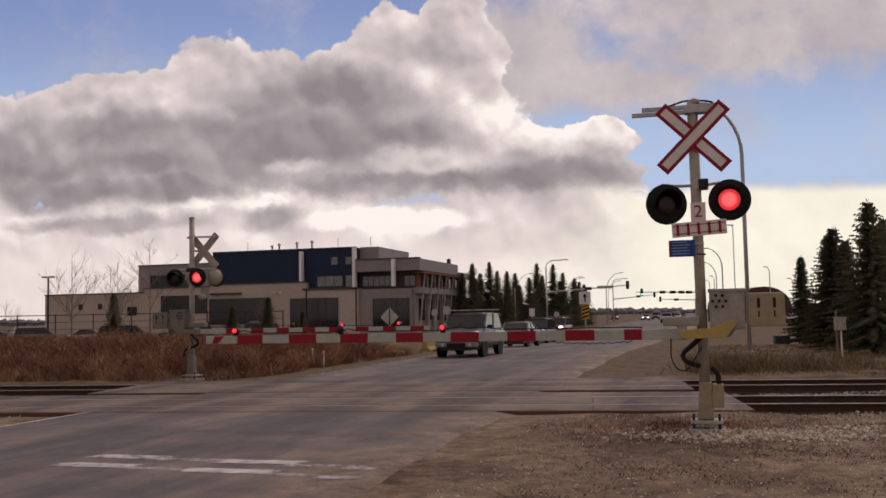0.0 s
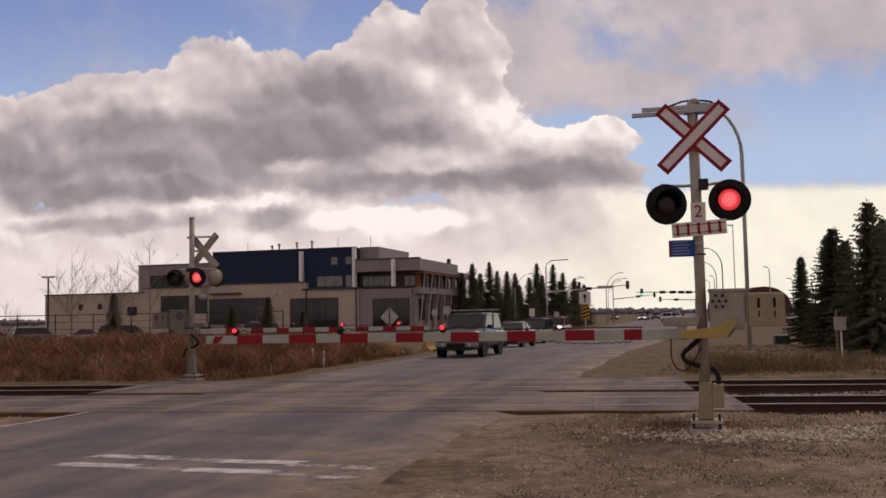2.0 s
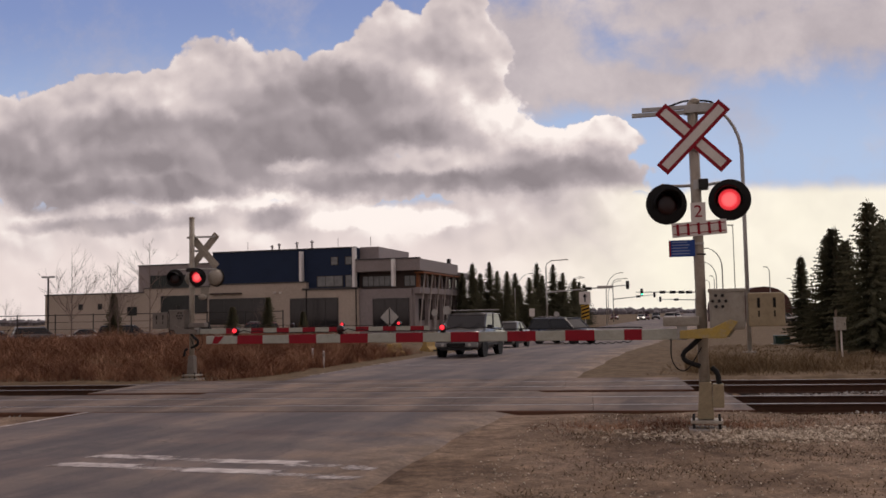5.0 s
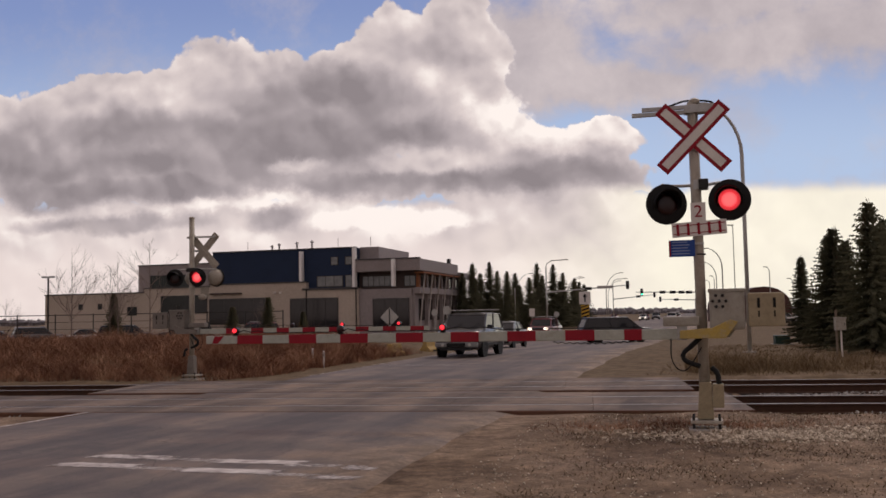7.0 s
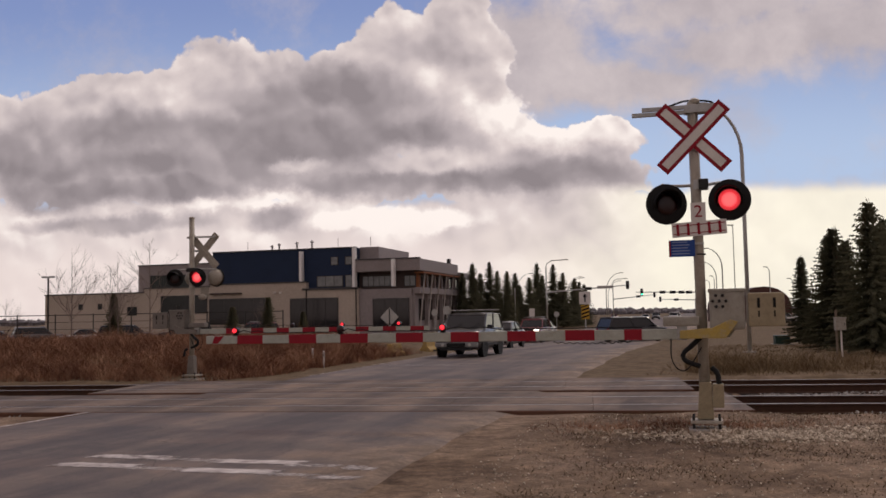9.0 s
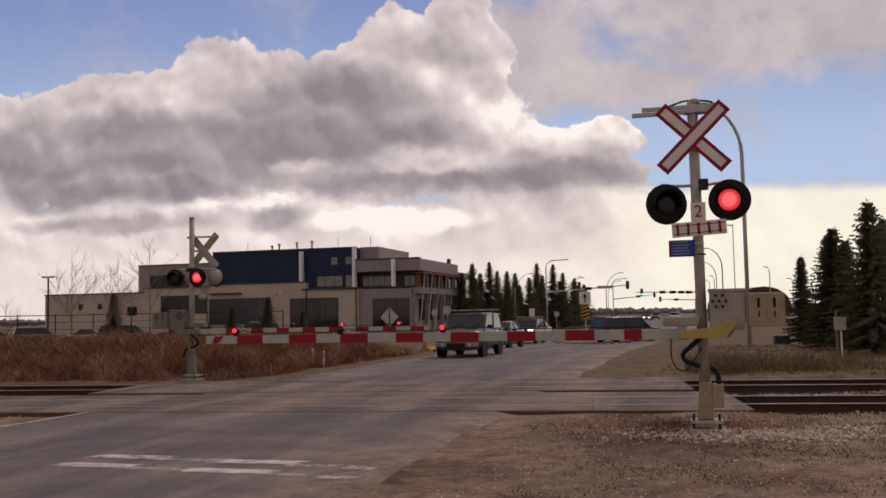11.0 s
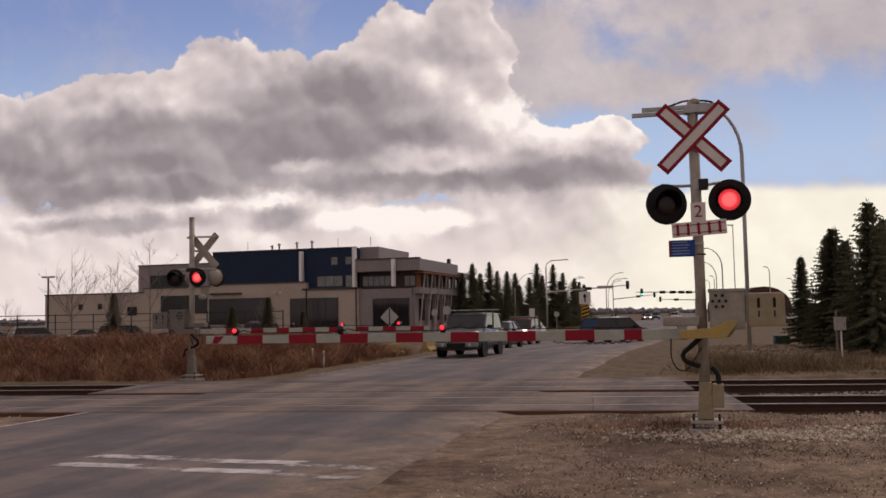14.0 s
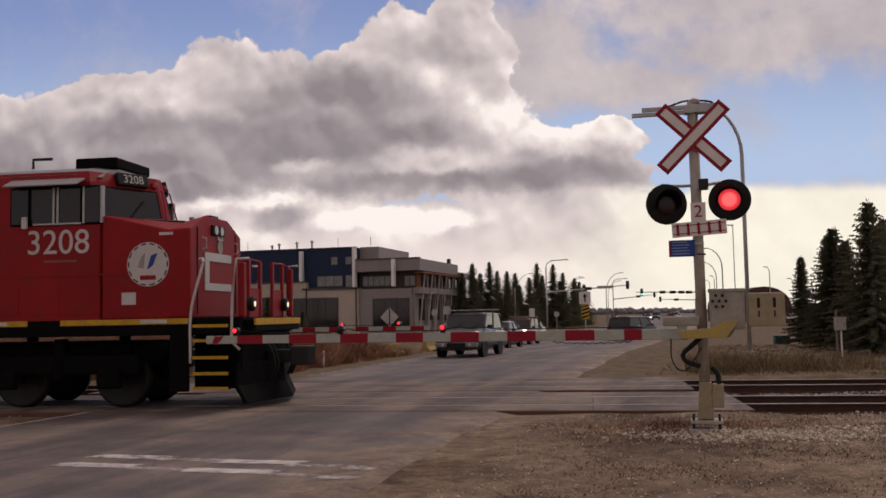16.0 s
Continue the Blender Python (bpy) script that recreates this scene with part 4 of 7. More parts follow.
    mast_base(t, BEIGE)
    mechanism(t, 1, WORN_YELLOW)
    arm, lamps = gate_arm(t, 0.3, 7.51, REDS1, 0.145, 0.125, [(7.0, "on"), (5.26, "L"), (3.66, "R")])
    for la, side, lit in lamps:
        if lit == "R":
            ARM_RIGHT.append((la, side))
        elif lit == "L":
            ARM_LEFT.append((la, side))
    part("tip_band", slab([(-7.4, -0.055), (-7.3, -0.055), (-7.2, 0.055), (-7.36, 0.055)], -0.028, 0.028, "XZ"), RED, arm)
    chain = [(-(0.95 + 1.1 * k / 40), 0, -0.075 - 0.03 * abs(math.sin(k * 0.8)) - 0.02 * math.sin(math.pi * k / 40)) for k in range(41)]
    part("loose_cable", Tu(chain, 0.006, 5), RUBBER, arm)
    return t


NOTICE_TEXT = surface("pale_blue_print", (0.3, 0.36, 0.55), None, 5, 80, 0.6)
REDS1 = ((0.81, 1.05), (1.46, 1.87), (2.29, 2.7), (3.12, 3.54), (3.96, 4.38), (4.82, 5.26), (5.65, 6.1), (6.54, 6.97))


def far_signal():
    t = thing("crossing_signal", pose(-6.95, 26.13, 0) @ FACING, "railway crossing signal seen from behind, red lamps and lowered gate", "crossing signal", "crossing signals")
    part("mast", Tu([(0, 0, 0.3), (0.0, 0, 4.4)], 0.072, 16), ALU, t, "weathered aluminium mast", True)
    part("mast_cap", lathe([(4.39, 0.078), (4.43, 0.078), (4.45, 0.03)], 16, "Z"), ALU, t)
    cb = part("crossbuck", Tu([(0.1, 0.0, 3.5), (0.1, 0.16, 3.5)], 0.03), GALV, t, "grey back of a railway crossbuck")
    for a, y in ((radians(48), 0.14), (radians(-48), 0.155)):
        b = blade(cb, a, y, False)
        b.location.x, b.location.z = 0.28, 3.5
    part("top_bracket", B(-0.2, 0.68, 0.06, 0.1, 3.86, 3.91, 0.006), GALV, t)
    cross = part("crossarm", Tu([(-0.6, 0.05, 2.98), (-0.2, 0.06, 3.0), (0.3, 0.06, 3.0), (0.7, 0.1, 2.98)], 0.022), GALV, t, "lamp crossarm")
    part("crossarm_clamp", B(-0.12, 0.16, -0.11, 0.11, 2.92, 3.03, 0.015), STEEL_DARK, cross)
    FLASH_LEFT.append(signal_head(t, -0.47, -0.1, 2.76, radians(10), 0.25))
    FLASH_RIGHT.append(signal_head(t, 0.24, -0.12, 2.76, radians(4), 0.25))
    for x in (-0.1, 0.6):
        h = part("signal_back", lathe([(0.0, 0.05), (0.02, 0.14), (0.09, 0.21), (0.2, 0.225), (0.215, 0.2)], 28), ALU, t, "rounded grey back of a signal lamp", True, pose(x, 0.02, 2.76, 0, 0, -8))
        part("signal_background", lathe([(0.2, 0.2), (0.2, 0.26), (0.22, 0.26), (0.225, 0.2)], 28), BLACK, h)
    part("bell", lathe([(2.1, 0.03), (2.12, 0.1), (2.2, 0.12), (2.26, 0.03)], 18, "Z"), ALU, t, "grey crossing bell", True, pose(0.33, 0, 0.05))
    part("sign_back", B(0.22, 0.48, 0.08, 0.09, 2.2, 2.5, 0.003), ALU, t)
    mast_base(t, DULL, False)
    mechanism(t, -1, DULL, DULL, DULL)
    arm, lamps = gate_arm(t, -0.35, -6.85, REDS2, 0.14, 0.11, [(-6.05, "on"), (-4.5, "R"), (-3.07, "L")])
    for la, side, lit in lamps:
        if lit == "R":
            ARM_RIGHT.append((la, side))
        elif lit == "L":
            ARM_LEFT.append((la, side))
    return t


REDS2 = tuple((-(1.14 + 0.745 * k), -(1.5 + 0.745 * k)) for k in range(8))
near_signal()
far_signal()


# ---- the two-storey building across the tracks ----
def windows(parent, x0, x1, z0, z1, y, n, name="window", frame_mat=None, glass_mat=None):
    """A framed opening with n panes, set in the wall's face at y."""
    w = part(name, B(x0 - 0.08, x1 + 0.08, y - 0.05, y + 0.06, z0 - 0.08, z1 + 0.08, 0.0), frame_mat or WIN_FRAME, parent)
    step = (x1 - x0) / n
    for i in range(n):
        part("pane", B(x0 + step * i + 0.04, x0 + step * (i + 1) - 0.04, y - 0.07, y - 0.052, z0, z1), glass_mat or WIN_PALE, w)
    return w


def clad(parent, name, x0, x1, y0, y1, z0, z1, material, label=""):
    return part(name, B(x0, x1, y0, y1, z0, z1, 0.03), material, parent, label)


def office_building():
    t = thing("office_building", pose(-3.33, 115.0, -0.5) @ FACING, "long two-storey office building in beige, grey and navy cladding", "building")
    k = 0.5
    clad(t, "wall", -52.9, -40.2, 0, 12, 0, 5.25 + k, BEIGE_WALL, "pale beige wall")
    clad(t, "wall", -40.2, -37.2, 0, 12, 0, 5.3 + k, BEIGE_WALL)
    clad(t, "wall", -37.2, -27.6, -0.6, 12, 0, 5.75 + k, BEIGE_WALL, "pale beige wall")
    clad(t, "wall", -40.4, -27.62, 3.0, 15, 5.3 + k, 9.0 + k, GREY_WALL, "grey upper storey wall")
    clad(t, "wall", -27.6, -14.2, -0.6, 12, 0, 6.0 + k, BEIGE_WALL, "pale beige wall")
    clad(t, "wall", -14.2, -7.3, -0.6, 12, 0, 5.1 + k, BEIGE_WALL)
    clad(t, "wall", -7.3, -0.5, -0.3, 12, 0, 4.95 + k, GREY_WALL, "grey ground-floor wall")
    clad(t, "wall", -27.6, -14.9, 0.2, 14, 6.0 + k, 10.15 + k, NAVY_WALL, "navy metal-clad upper storey")
    clad(t, "wall", -14.9, -7.8, 0.2, 14, 5.1 + k, 10.2 + k, NAVY_WALL, "navy metal-clad upper storey")
    clad(t, "wall", -7.8, -5.28, 1.5, 14, 5.0 + k, 10.3 + k, GREY_WALL)
    clad(t, "wall", -7.7, -0.2, 0.9, 22, 4.95 + k, 7.1 + k, BROWN_WALL, "dark upper storey wall")
    clad(t, "roof", -7.7, 0.6, -0.4, 18.0, 7.1 + k, 8.55 + k, GREY_WALL, "deep grey roof fascia")
    clad(t, "roof", -2.0, 1.0, 18.0, 24.0, 6.7 + k, 7.5 + k, GREY_WALL)
    for x0, x1, z, y in ((-52.9, -37.2, 5.25, 0), (-37.2, -27.6, 5.75, -0.6), (-27.6, -14.2, 6.0, -0.6), (-14.2, -7.3, 5.1, -0.6), (-27.6, -7.8, 10.17, 0.2), (-40.4, -27.6, 9.0, 3.0), (-7.7, 0.6, 8.55, -0.4)):
        part("coping", B(x0 - 0.05, x1 + 0.05, y - 0.12, y + 0.3, z + k, z + k + 0.14, 0.02), COPING, t)
    part("coping", B(-14.7, -7.3, -0.75, -0.5, 5.0 + k, 5.25 + k, 0.02), COPING, t)
    # upright pale fins
    for x, z0, z1, y in ((-14.95, 6.1, 9.9, -0.15), (-7.85, 5.1, 10.2, -0.2), (-2.6, 5.2, 8.5, -0.8)):
        part("fin", B(x - 0.17, x + 0.17, y - 0.5, y + 0.3, z0 + k, z1 + k, 0.02), FIN_WHITE, t, "white upright fin")
    # openings
    windows(t, -34.6, -28.0, 2.5 + k, 4.7 + k, -0.62, 1, glass_mat=WINGLASS)
    windows(t, -27.6, -19.3, 1.0 + k, 4.15 + k, -0.62, 4, glass_mat=WINGLASS)
    windows(t, -16.3, -10.0, 0.4 + k, 3.95 + k, -0.62, 4, "entrance", glass_mat=WINGLASS)
    windows(t, -40.0, -38.7, 2.4 + k, 3.4 + k, -0.02, 2, glass_mat=WINGLASS)
    for x in (-47.5, -44.5):
        windows(t, x, x + 0.5, 3.3 + k, 3.9 + k, -0.02, 1, glass_mat=WINGLASS)
    windows(t, -38.5, -32.5, 6.0 + k, 7.6 + k, 2.98, 3, glass_mat=WINGLASS)
    windows(t, -13.0, -9.6, 5.45 + k, 6.7 + k, 0.18, 3)
    windows(t, -9.2, -8.1, 5.35 + k, 6.75 + k, 0.18, 1)
    for x in (-11.1, -9.2):
        windows(t, x, x + 0.85, 8.15 + k, 9.05 + k, 0.18, 1)
    windows(t, -7.2, -2.9, 5.35 + k, 6.55 + k, 0.88, 6)
    windows(t, -1.76, -0.35, 5.3 + k, 6.5 + k, 0.88, 2)
    windows(t, -5.45, -0.9, 0.0 + k, 3.7 + k, -0.32, 3, "entrance", glass_mat=WINGLASS)
    for x in (-14.15, -7.55):
        part("downpipe", Tu([(x, -0.7, k), (x, -0.7, 5.2 + k)], 0.07, 8), BLACK, t)
    for x, z in ((-18.6, 5.2), (-17.8, 5.15)):
        part("wall_light", B(x, x + 0.35, -0.85, -0.62, z, z + 0.25, 0.03), WHITE, t)
    part("canopy", B(-27.4, -23.0, -1.0, -0.6, 4.75 + k, 4.95 + k, 0.02), BROWN_WALL, t)
    # the side along the road: recessed wall, timber soffit, leaning pale columns
    clad(t, "wall", -0.6, -0.2, 0.0, 23.0, 0, 5.0 + k, GREY_WALL, "grey side wall")
    part("balcony_band", B(-0.2, 0.5, 0.0, 23.0, 4.3 + k, 5.05 + k, 0.03), GREY_WALL, t, "grey band between the storeys")
    part("soffit", B(-0.2, 0.9, 0.0, 23.0, 6.75 + k, 6.95 + k, 0.02), TIMBER, t, "orange-brown timber soffit")
    for i in range(7):
        y = 1.0 + 3.4 * i
        part("column", Tu([(0.05, y, 0), (0.75, y + 0.25, 6.8 + k)], 0.1, 8), PALE_STEEL, t, "leaning pale steel column")
        if i < 6:
            part("rib", B(-0.2, 0.25, y + 3.0, y + 3.35, k, 6.75 + k, 0.02), GREY_WALL, t, "grey upright rib")
        if i < 6:
            w = part("window", B(-0.22, -0.12, y + 0.5, y + 2.9, 5.2 + k, 6.6 + k), WIN_FRAME, t)
            part("pane", B(-0.13, -0.1, y + 0.6, y + 2.8, 5.3 + k, 6.5 + k), WINGLASS, w)
            w = part("window", B(-0.22, -0.12, y + 0.5, y + 2.9, 1.0 + k, 3.7 + k), WIN_FRAME, t)
            part("pane", B(-0.13, -0.1, y + 0.6, y + 2.8, 1.1 + k, 3.6 + k), WINGLASS, w)
        part("timber_panel", B(-0.18, 0.12, y - 0.4, y + 0.45, 5.08 + k, 6.72 + k), TIMBER, t)
    # roof vents and aerials
    for x, h in ((-20.5, 0.7), (-19.5, 0.9), (-17.0, 1.0), (-14.9, 1.1)):
        v = part("roof_vent", Tu([(x, 3, 10.1 + k), (x, 3, 10.2 + k + h)], 0.13, 8), GALV, t, "grey roof vent")
        part("vent_cap", lathe([(0, 0.12), (0.05, 0.28), (0.3, 0.1)], 10, "Z"), GALV, v, at=pose(x, 3, 10.15 + k + h))
    for x in (-23.5, -10.9, -6.5):
        part("aerial", Tu([(x, 2, 10.1 + k), (x, 2, 11.6 + k)], 0.035, 5), GALV, t)
    part("roof_vent", B(0.1, 0.5, 14, 14.6, 8.5 + k, 9.2 + k), STEEL_DARK, t)
    return t


PALE_STEEL = surface("pale_painted_steel", (0.5, 0.45, 0.42), None, 1, 20, 0.6)
FIN_WHITE = surface("bright_white_panel", (0.86, 0.84, 0.82), (0.8, 0.78, 0.76), 1, 20, 0.5)
BEIGE_WALL = surface("beige_stucco", (0.5, 0.425, 0.355), (0.41, 0.345, 0.285), 0.25, 6, 0.85, 0, 0.1, 0.01)
GREY_WALL = surface("grey_metal_panel", (0.31, 0.27, 0.265), (0.25, 0.22, 0.215), 0.3, 5, 0.6, 0.1, 0.05, 0.01)
NAVY_WALL = surface("navy_metal_cladding", (0.018, 0.032, 0.072), (0.012, 0.022, 0.052), 0.3, 5, 0.5, 0.1, 0.05, 0.01)
BROWN_WALL = surface("dark_brown_panel", (0.075, 0.055, 0.05), None, 0.4, 5, 0.7)
COPING = surface("dark_metal_coping", (0.09, 0.085, 0.085), None, 1, 10, 0.5, 0.3)
TIMBER = surface("orange_brown_timber", (0.26, 0.1, 0.045), (0.16, 0.065, 0.03), 1, 12, 0.7)
WIN_FRAME = surface("dark_window_frame", (0.05, 0.045, 0.045), None, 1, 20, 0.5)
# window glass with a pale reflection put into its base colour
WIN_PALE = glass("painted_reflection_glass", (0.2, 0.21, 0.21), 0.08)
office_building()


# ---- road vehicles: nose along +x, standing on z = 0 ----
def loft(sections, close=True):
    """Skin through equal rings of points."""
    bm = bmesh.new()
    rings = [[bm.verts.new(p) for p in s] for s in sections]
    n = len(rings[0])
    for u, v in zip(rings, rings[1:]):
        for k in range(n):
            bm.faces.new((u[k - 1], u[k], v[k], v[k - 1]))
    if close:
        bm.faces.new(rings[0][::-1])
        bm.faces.new(rings[-1])
    bmesh.ops.recalc_face_normals(bm, faces=bm.faces)
    return bm


def ring(x, w, z0, z1, r=0.09, tuck=0.06):
    """Body section across the car at x: sills tucked in, shoulders rounded."""
    h = w / 2
    half = [(h - tuck - r, z0), (h - tuck, z0 + r * 0.6), (h, z0 + (z1 - z0) * 0.35), (h, z0 + (z1 - z0) * 0.62), (h - 0.02, z1 - r), (h - r, z1 - 0.01), (h * 0.5, z1 + 0.012)]
    return [(x, y, z) for y, z in half] + [(x, -y, z) for y, z in half[::-1]]


def wheel(parent, x, y, r, w):
    s = 1 if y > 0 else -1
    t = part("wheel", lathe([(-w / 2, r * 0.6), (-w / 2, r * 0.93), (-w / 2 + 0.03, r), (w / 2 - 0.03, r), (w / 2, r * 0.93), (w / 2, r * 0.6)], 28), RUBBER, parent, "black tyre", True, pose(x, y, r))
    part("rim", lathe([(s * w * 0.36, r * 0.63), (s * w * 0.5, r * 0.6), (s * w * 0.4, r * 0.45), (s * w * 0.44, r * 0.15), (s * w * 0.46, r * 0.05)], 20), CHROME, t, "grey alloy rim")
    return t


def road_car(name, label, col, L, W, Hh, prof, lights=True, group="", rack=False, upright=0.0, lamp_z=0.56):
    """prof: hood height, cowl x, windscreen top x, roof rear x, rear glass base x, deck height, belt, clearance, wheel radius (x from the nose, as part of the length)."""
    hood, cowl, wtop, rrear, rbase, deck, belt, clear, wr = prof
    t = thing(name, Matrix.Identity(4), label, "car", group)
    X = lambda f: L / 2 - f * L
    secs = [ring(X(0.0), W * 0.84, clear + 0.12, hood - 0.12), ring(X(0.015), W * 0.92, clear + 0.05, hood - 0.05), ring(X(0.07), W * 0.985, clear, hood - 0.015), ring(X(cowl * 0.6), W, clear, hood + 0.01), ring(X(cowl), W, clear, belt - 0.01), ring(X((cowl + rbase) / 2), W, clear, belt), ring(X(rbase), W, clear, deck), ring(X(0.965), W * 0.97, clear + 0.03, deck - 0.02), ring(X(1.0), W * 0.88, clear + 0.12, deck - 0.1)]
    body = part("body", loft(secs), col, t, "", True)
    # cabin: glass block with roof and pillars
    tw = W * 0.74 if not upright else W * 0.82
    gx = [(cowl, W * 0.9, belt - 0.03), (wtop, tw, Hh - 0.05), (rrear, tw, Hh - 0.05), (rbase, W * 0.9, belt - 0.03)]
    cabin = loft([[(X(f), -w / 2, z), (X(f), w / 2, z)] + [(X(g), v / 2, q), (X(g), -v / 2, q)] for (f, w, z), (g, v, q) in ((gx[0], gx[3]), (gx[1], gx[2]))])
    part("cabin_glass", cabin, CARGLASS, t, "dark tinted windows")
    roof = loft([[(X(f), y * w / 2, Hh - 0.05 + dz) for y, dz in ((-1, -0.07), (-0.96, 0.0), (-0.6, 0.05), (0.6, 0.05), (0.96, 0.0), (1, -0.07))] for f, w in ((wtop - 0.015, tw), (wtop + 0.03, tw + 0.03), ((wtop + rrear) / 2, tw + 0.03), (rrear, tw + 0.02), (rrear + 0.01, tw))])
    part("roof", roof, col, t, "", True)
    for s in (-1, 1):
        for (f, w, z), (g, v, q) in ((gx[0], gx[1]), (gx[3], gx[2])):
            part("pillar", Tu([(X(f), s * w / 2, z), (X(g), s * v / 2, q)], 0.045, 6), col, t)
        m1, m2 = 0.5 * (cowl + rbase), 0.5 * (wtop + rrear)
        part("pillar", Tu([(X(m1 - 0.02), s * W * 0.45, belt - 0.02), (X(m2), s * tw / 2, Hh - 0.05)], 0.03, 6), PLASTIC, t)
        mi = part("mirror", B(-0.06, 0.08, -0.1, 0.1, -0.06, 0.08, 0.025), PLASTIC, t, "black door mirror", at=pose(X(cowl + 0.07), s * (W / 2 + 0.07), belt + 0.03))
        part("headlamp", B(-0.05, 0.05, -0.16, 0.16, -0.07, 0.07, 0.02), LAMP_WHITE if lights else CLEAR, t, "lit headlamp" if lights else "clear headlamp", at=pose(X(0.008), s * W * 0.34, (clear + hood) * lamp_z))
        part("indicator", B(-0.04, 0.04, -0.05, 0.05, -0.06, 0.06, 0.015), AMBER, t, at=pose(X(0.02), s * W * 0.445, (clear + hood) * lamp_z))
        part("tail_lamp", B(-0.04, 0.04, -0.12, 0.12, -0.1, 0.1, 0.02), TAIL, t, "red tail lamp", at=pose(X(0.992), s * W * 0.37, deck - 0.2))
        part("sill", B(X(0.8), X(0.2), s * W / 2 - 0.02, s * W / 2 + 0.012, clear + 0.12, clear + 0.2, 0.006), PLASTIC, t)
        part("door_handle", B(-0.09, 0.09, -0.015, 0.015, -0.015, 0.015, 0.005), PLASTIC, t, at=pose(X(m1 - 0.05), s * (W / 2 + 0.012), belt - 0.12))
    part("bumper", B(X(0.03), X(0.0) + 0.07, -W * 0.46, W * 0.46, clear + 0.1, clear + 0.28, 0.04), PLASTIC, t, "dark front bumper")
    part("bumper", B(X(1.0) - 0.06, X(0.97), -W * 0.46, W * 0.46, clear + 0.12, clear + 0.3, 0.04), PLASTIC, t, "dark rear bumper")
    g = part("grille", B(X(0.0) - 0.02, X(0.0) + 0.035, -W * 0.22, W * 0.22, (clear + hood) * lamp_z - 0.07, (clear + hood) * lamp_z + 0.08, 0.01), BLACK, t, "black grille")
    for i in range(6):
        y = -W * 0.2 + W * 0.08 * i
        part("grille_bar", B(X(0.0) + 0.03, X(0.0) + 0.045, y - 0.012, y + 0.012, (clear + hood) * lamp_z - 0.065, (clear + hood) * lamp_z + 0.075), CHROME, g)
    part("number_plate", B(X(1.0) - 0.075, X(1.0) - 0.06, -0.16, 0.16, clear + 0.32, clear + 0.45), WHITE, t, "blank pale number plate")
    for wx in (0.19, 0.79):
        for s in (-1, 1):
            wheel(t, X(wx), s * (W / 2 - 0.11), wr, 0.22)
            part("wheel_arch", lathe([(-0.02, wr * 1.16), (0.02, wr * 1.16)], 24), BLACK, t, "", at=pose(X(wx), s * (W / 2 - 0.008), wr * 1.02))
    for s in (-0.5, 0.3):
        part("wiper", Tu([(X(cowl) - 0.02, s * W * 0.5, belt), (X(cowl * 0.75 + wtop * 0.25), s * W * 0.5 + 0.35, belt + 0.28 * (Hh - belt) + 0.03)], 0.008, 5), BLACK, t)
    if rack:
        for s in (-1, 1):
            part("rack_rail", Tu([(X(wtop + 0.06), s * tw * 0.42, Hh + 0.1), (X(rrear - 0.03), s * tw * 0.42, Hh + 0.1)], 0.018, 8), GALV, t)
        for f in (0.02, 0.25, 0.5, 0.75, 0.98):
            q = wtop + 0.06 + (rrear - wtop - 0.09) * f
            for side in (-1, 1):
                part("rack_foot", Tu([(X(q), side * tw * 0.42, Hh - 0.04), (X(q), side * tw * 0.42, Hh + 0.1)], 0.015, 6), PLASTIC, t)
            part("rack_bar", B(X(q) - 0.03, X(q) + 0.03, -tw * 0.52, tw * 0.52, Hh + 0.085, Hh + 0.12, 0.01), GALV, t, "roof rack bar")
    return t


SUV_P = (1.02, 0.26, 0.4, 0.93, 0.985, 1.06, 1.1, 0.3, 0.37)
SEDAN_P = (0.86, 0.27, 0.42, 0.68, 0.83, 0.96, 0.93, 0.2, 0.31)
VAN_P = (0.98, 0.19, 0.36, 0.92, 0.985, 1.05, 1.04, 0.22, 0.33)
TRUCK_P = (1.12, 0.26, 0.36, 0.56, 0.6, 1.1, 1.15, 0.35, 0.38)


def facing_us(s, o, turn=0.0):
    z = -0.5 * float(smooth01(34, 70, s))
    p = on_road(s, o, z)
    return pose(p.x, p.y, p.z, 0, 0, 270 - 15.4 + turn)


JEEP_PAINT, SILVER, DARKVAN, REDSUV, WHITECAR = paint("charcoal_car_paint", (0.035, 0.035, 0.038), 0.6), paint("dull_silver_car_paint", (0.2, 0.2, 0.2)), paint("near_black_car_paint", (0.012, 0.012, 0.014), 0.12, 0.0), paint("dark_red_car_paint", (0.16, 0.02, 0.025)), paint("white_car_paint", (0.6, 0.58, 0.56))
GREYCAR = paint("grey_car_paint", (0.12, 0.12, 0.125))
JEEP = road_car("sport_utility_vehicle", "dusty charcoal off-roader with roof rack waiting at the gate", JEEP_PAINT, 4.3, 1.78, 1.68, SUV_P, False, "waiting cars", True, 1)
JEEP.matrix_basis = facing_us(36.4, -8.95, -1)
for c in JEEP.children:
    if c.name.startswith("bumper"):
        c.data.materials[0] = SILVER
part("intake", B(2.1, 2.25, -0.36, 0.36, 0.42, 0.56, 0.02), BLACK, JEEP, "black bumper intake")
part("skid_plate", B(1.9, 2.16, -0.6, 0.6, 0.28, 0.38, 0.02), PLASTIC, JEEP)
for s in (-1, 1):
    part("fog_lamp", lathe([(2.2, 0.06), (2.235, 0.055), (2.24, 0.01)], 14, "X"), CLEAR, JEEP, "", at=pose(0, s * 0.52, 0.49))
SEDAN = road_car("sedan", "dull silver sedan waiting behind the off-roader", SILVER, 4.7, 1.78, 1.42, SEDAN_P, False, "waiting cars")
VAN = road_car("minivan", "near-black minivan turning round on the road", DARKVAN, 4.9, 1.92, 1.74, VAN_P, False, "waiting cars", False, 1)
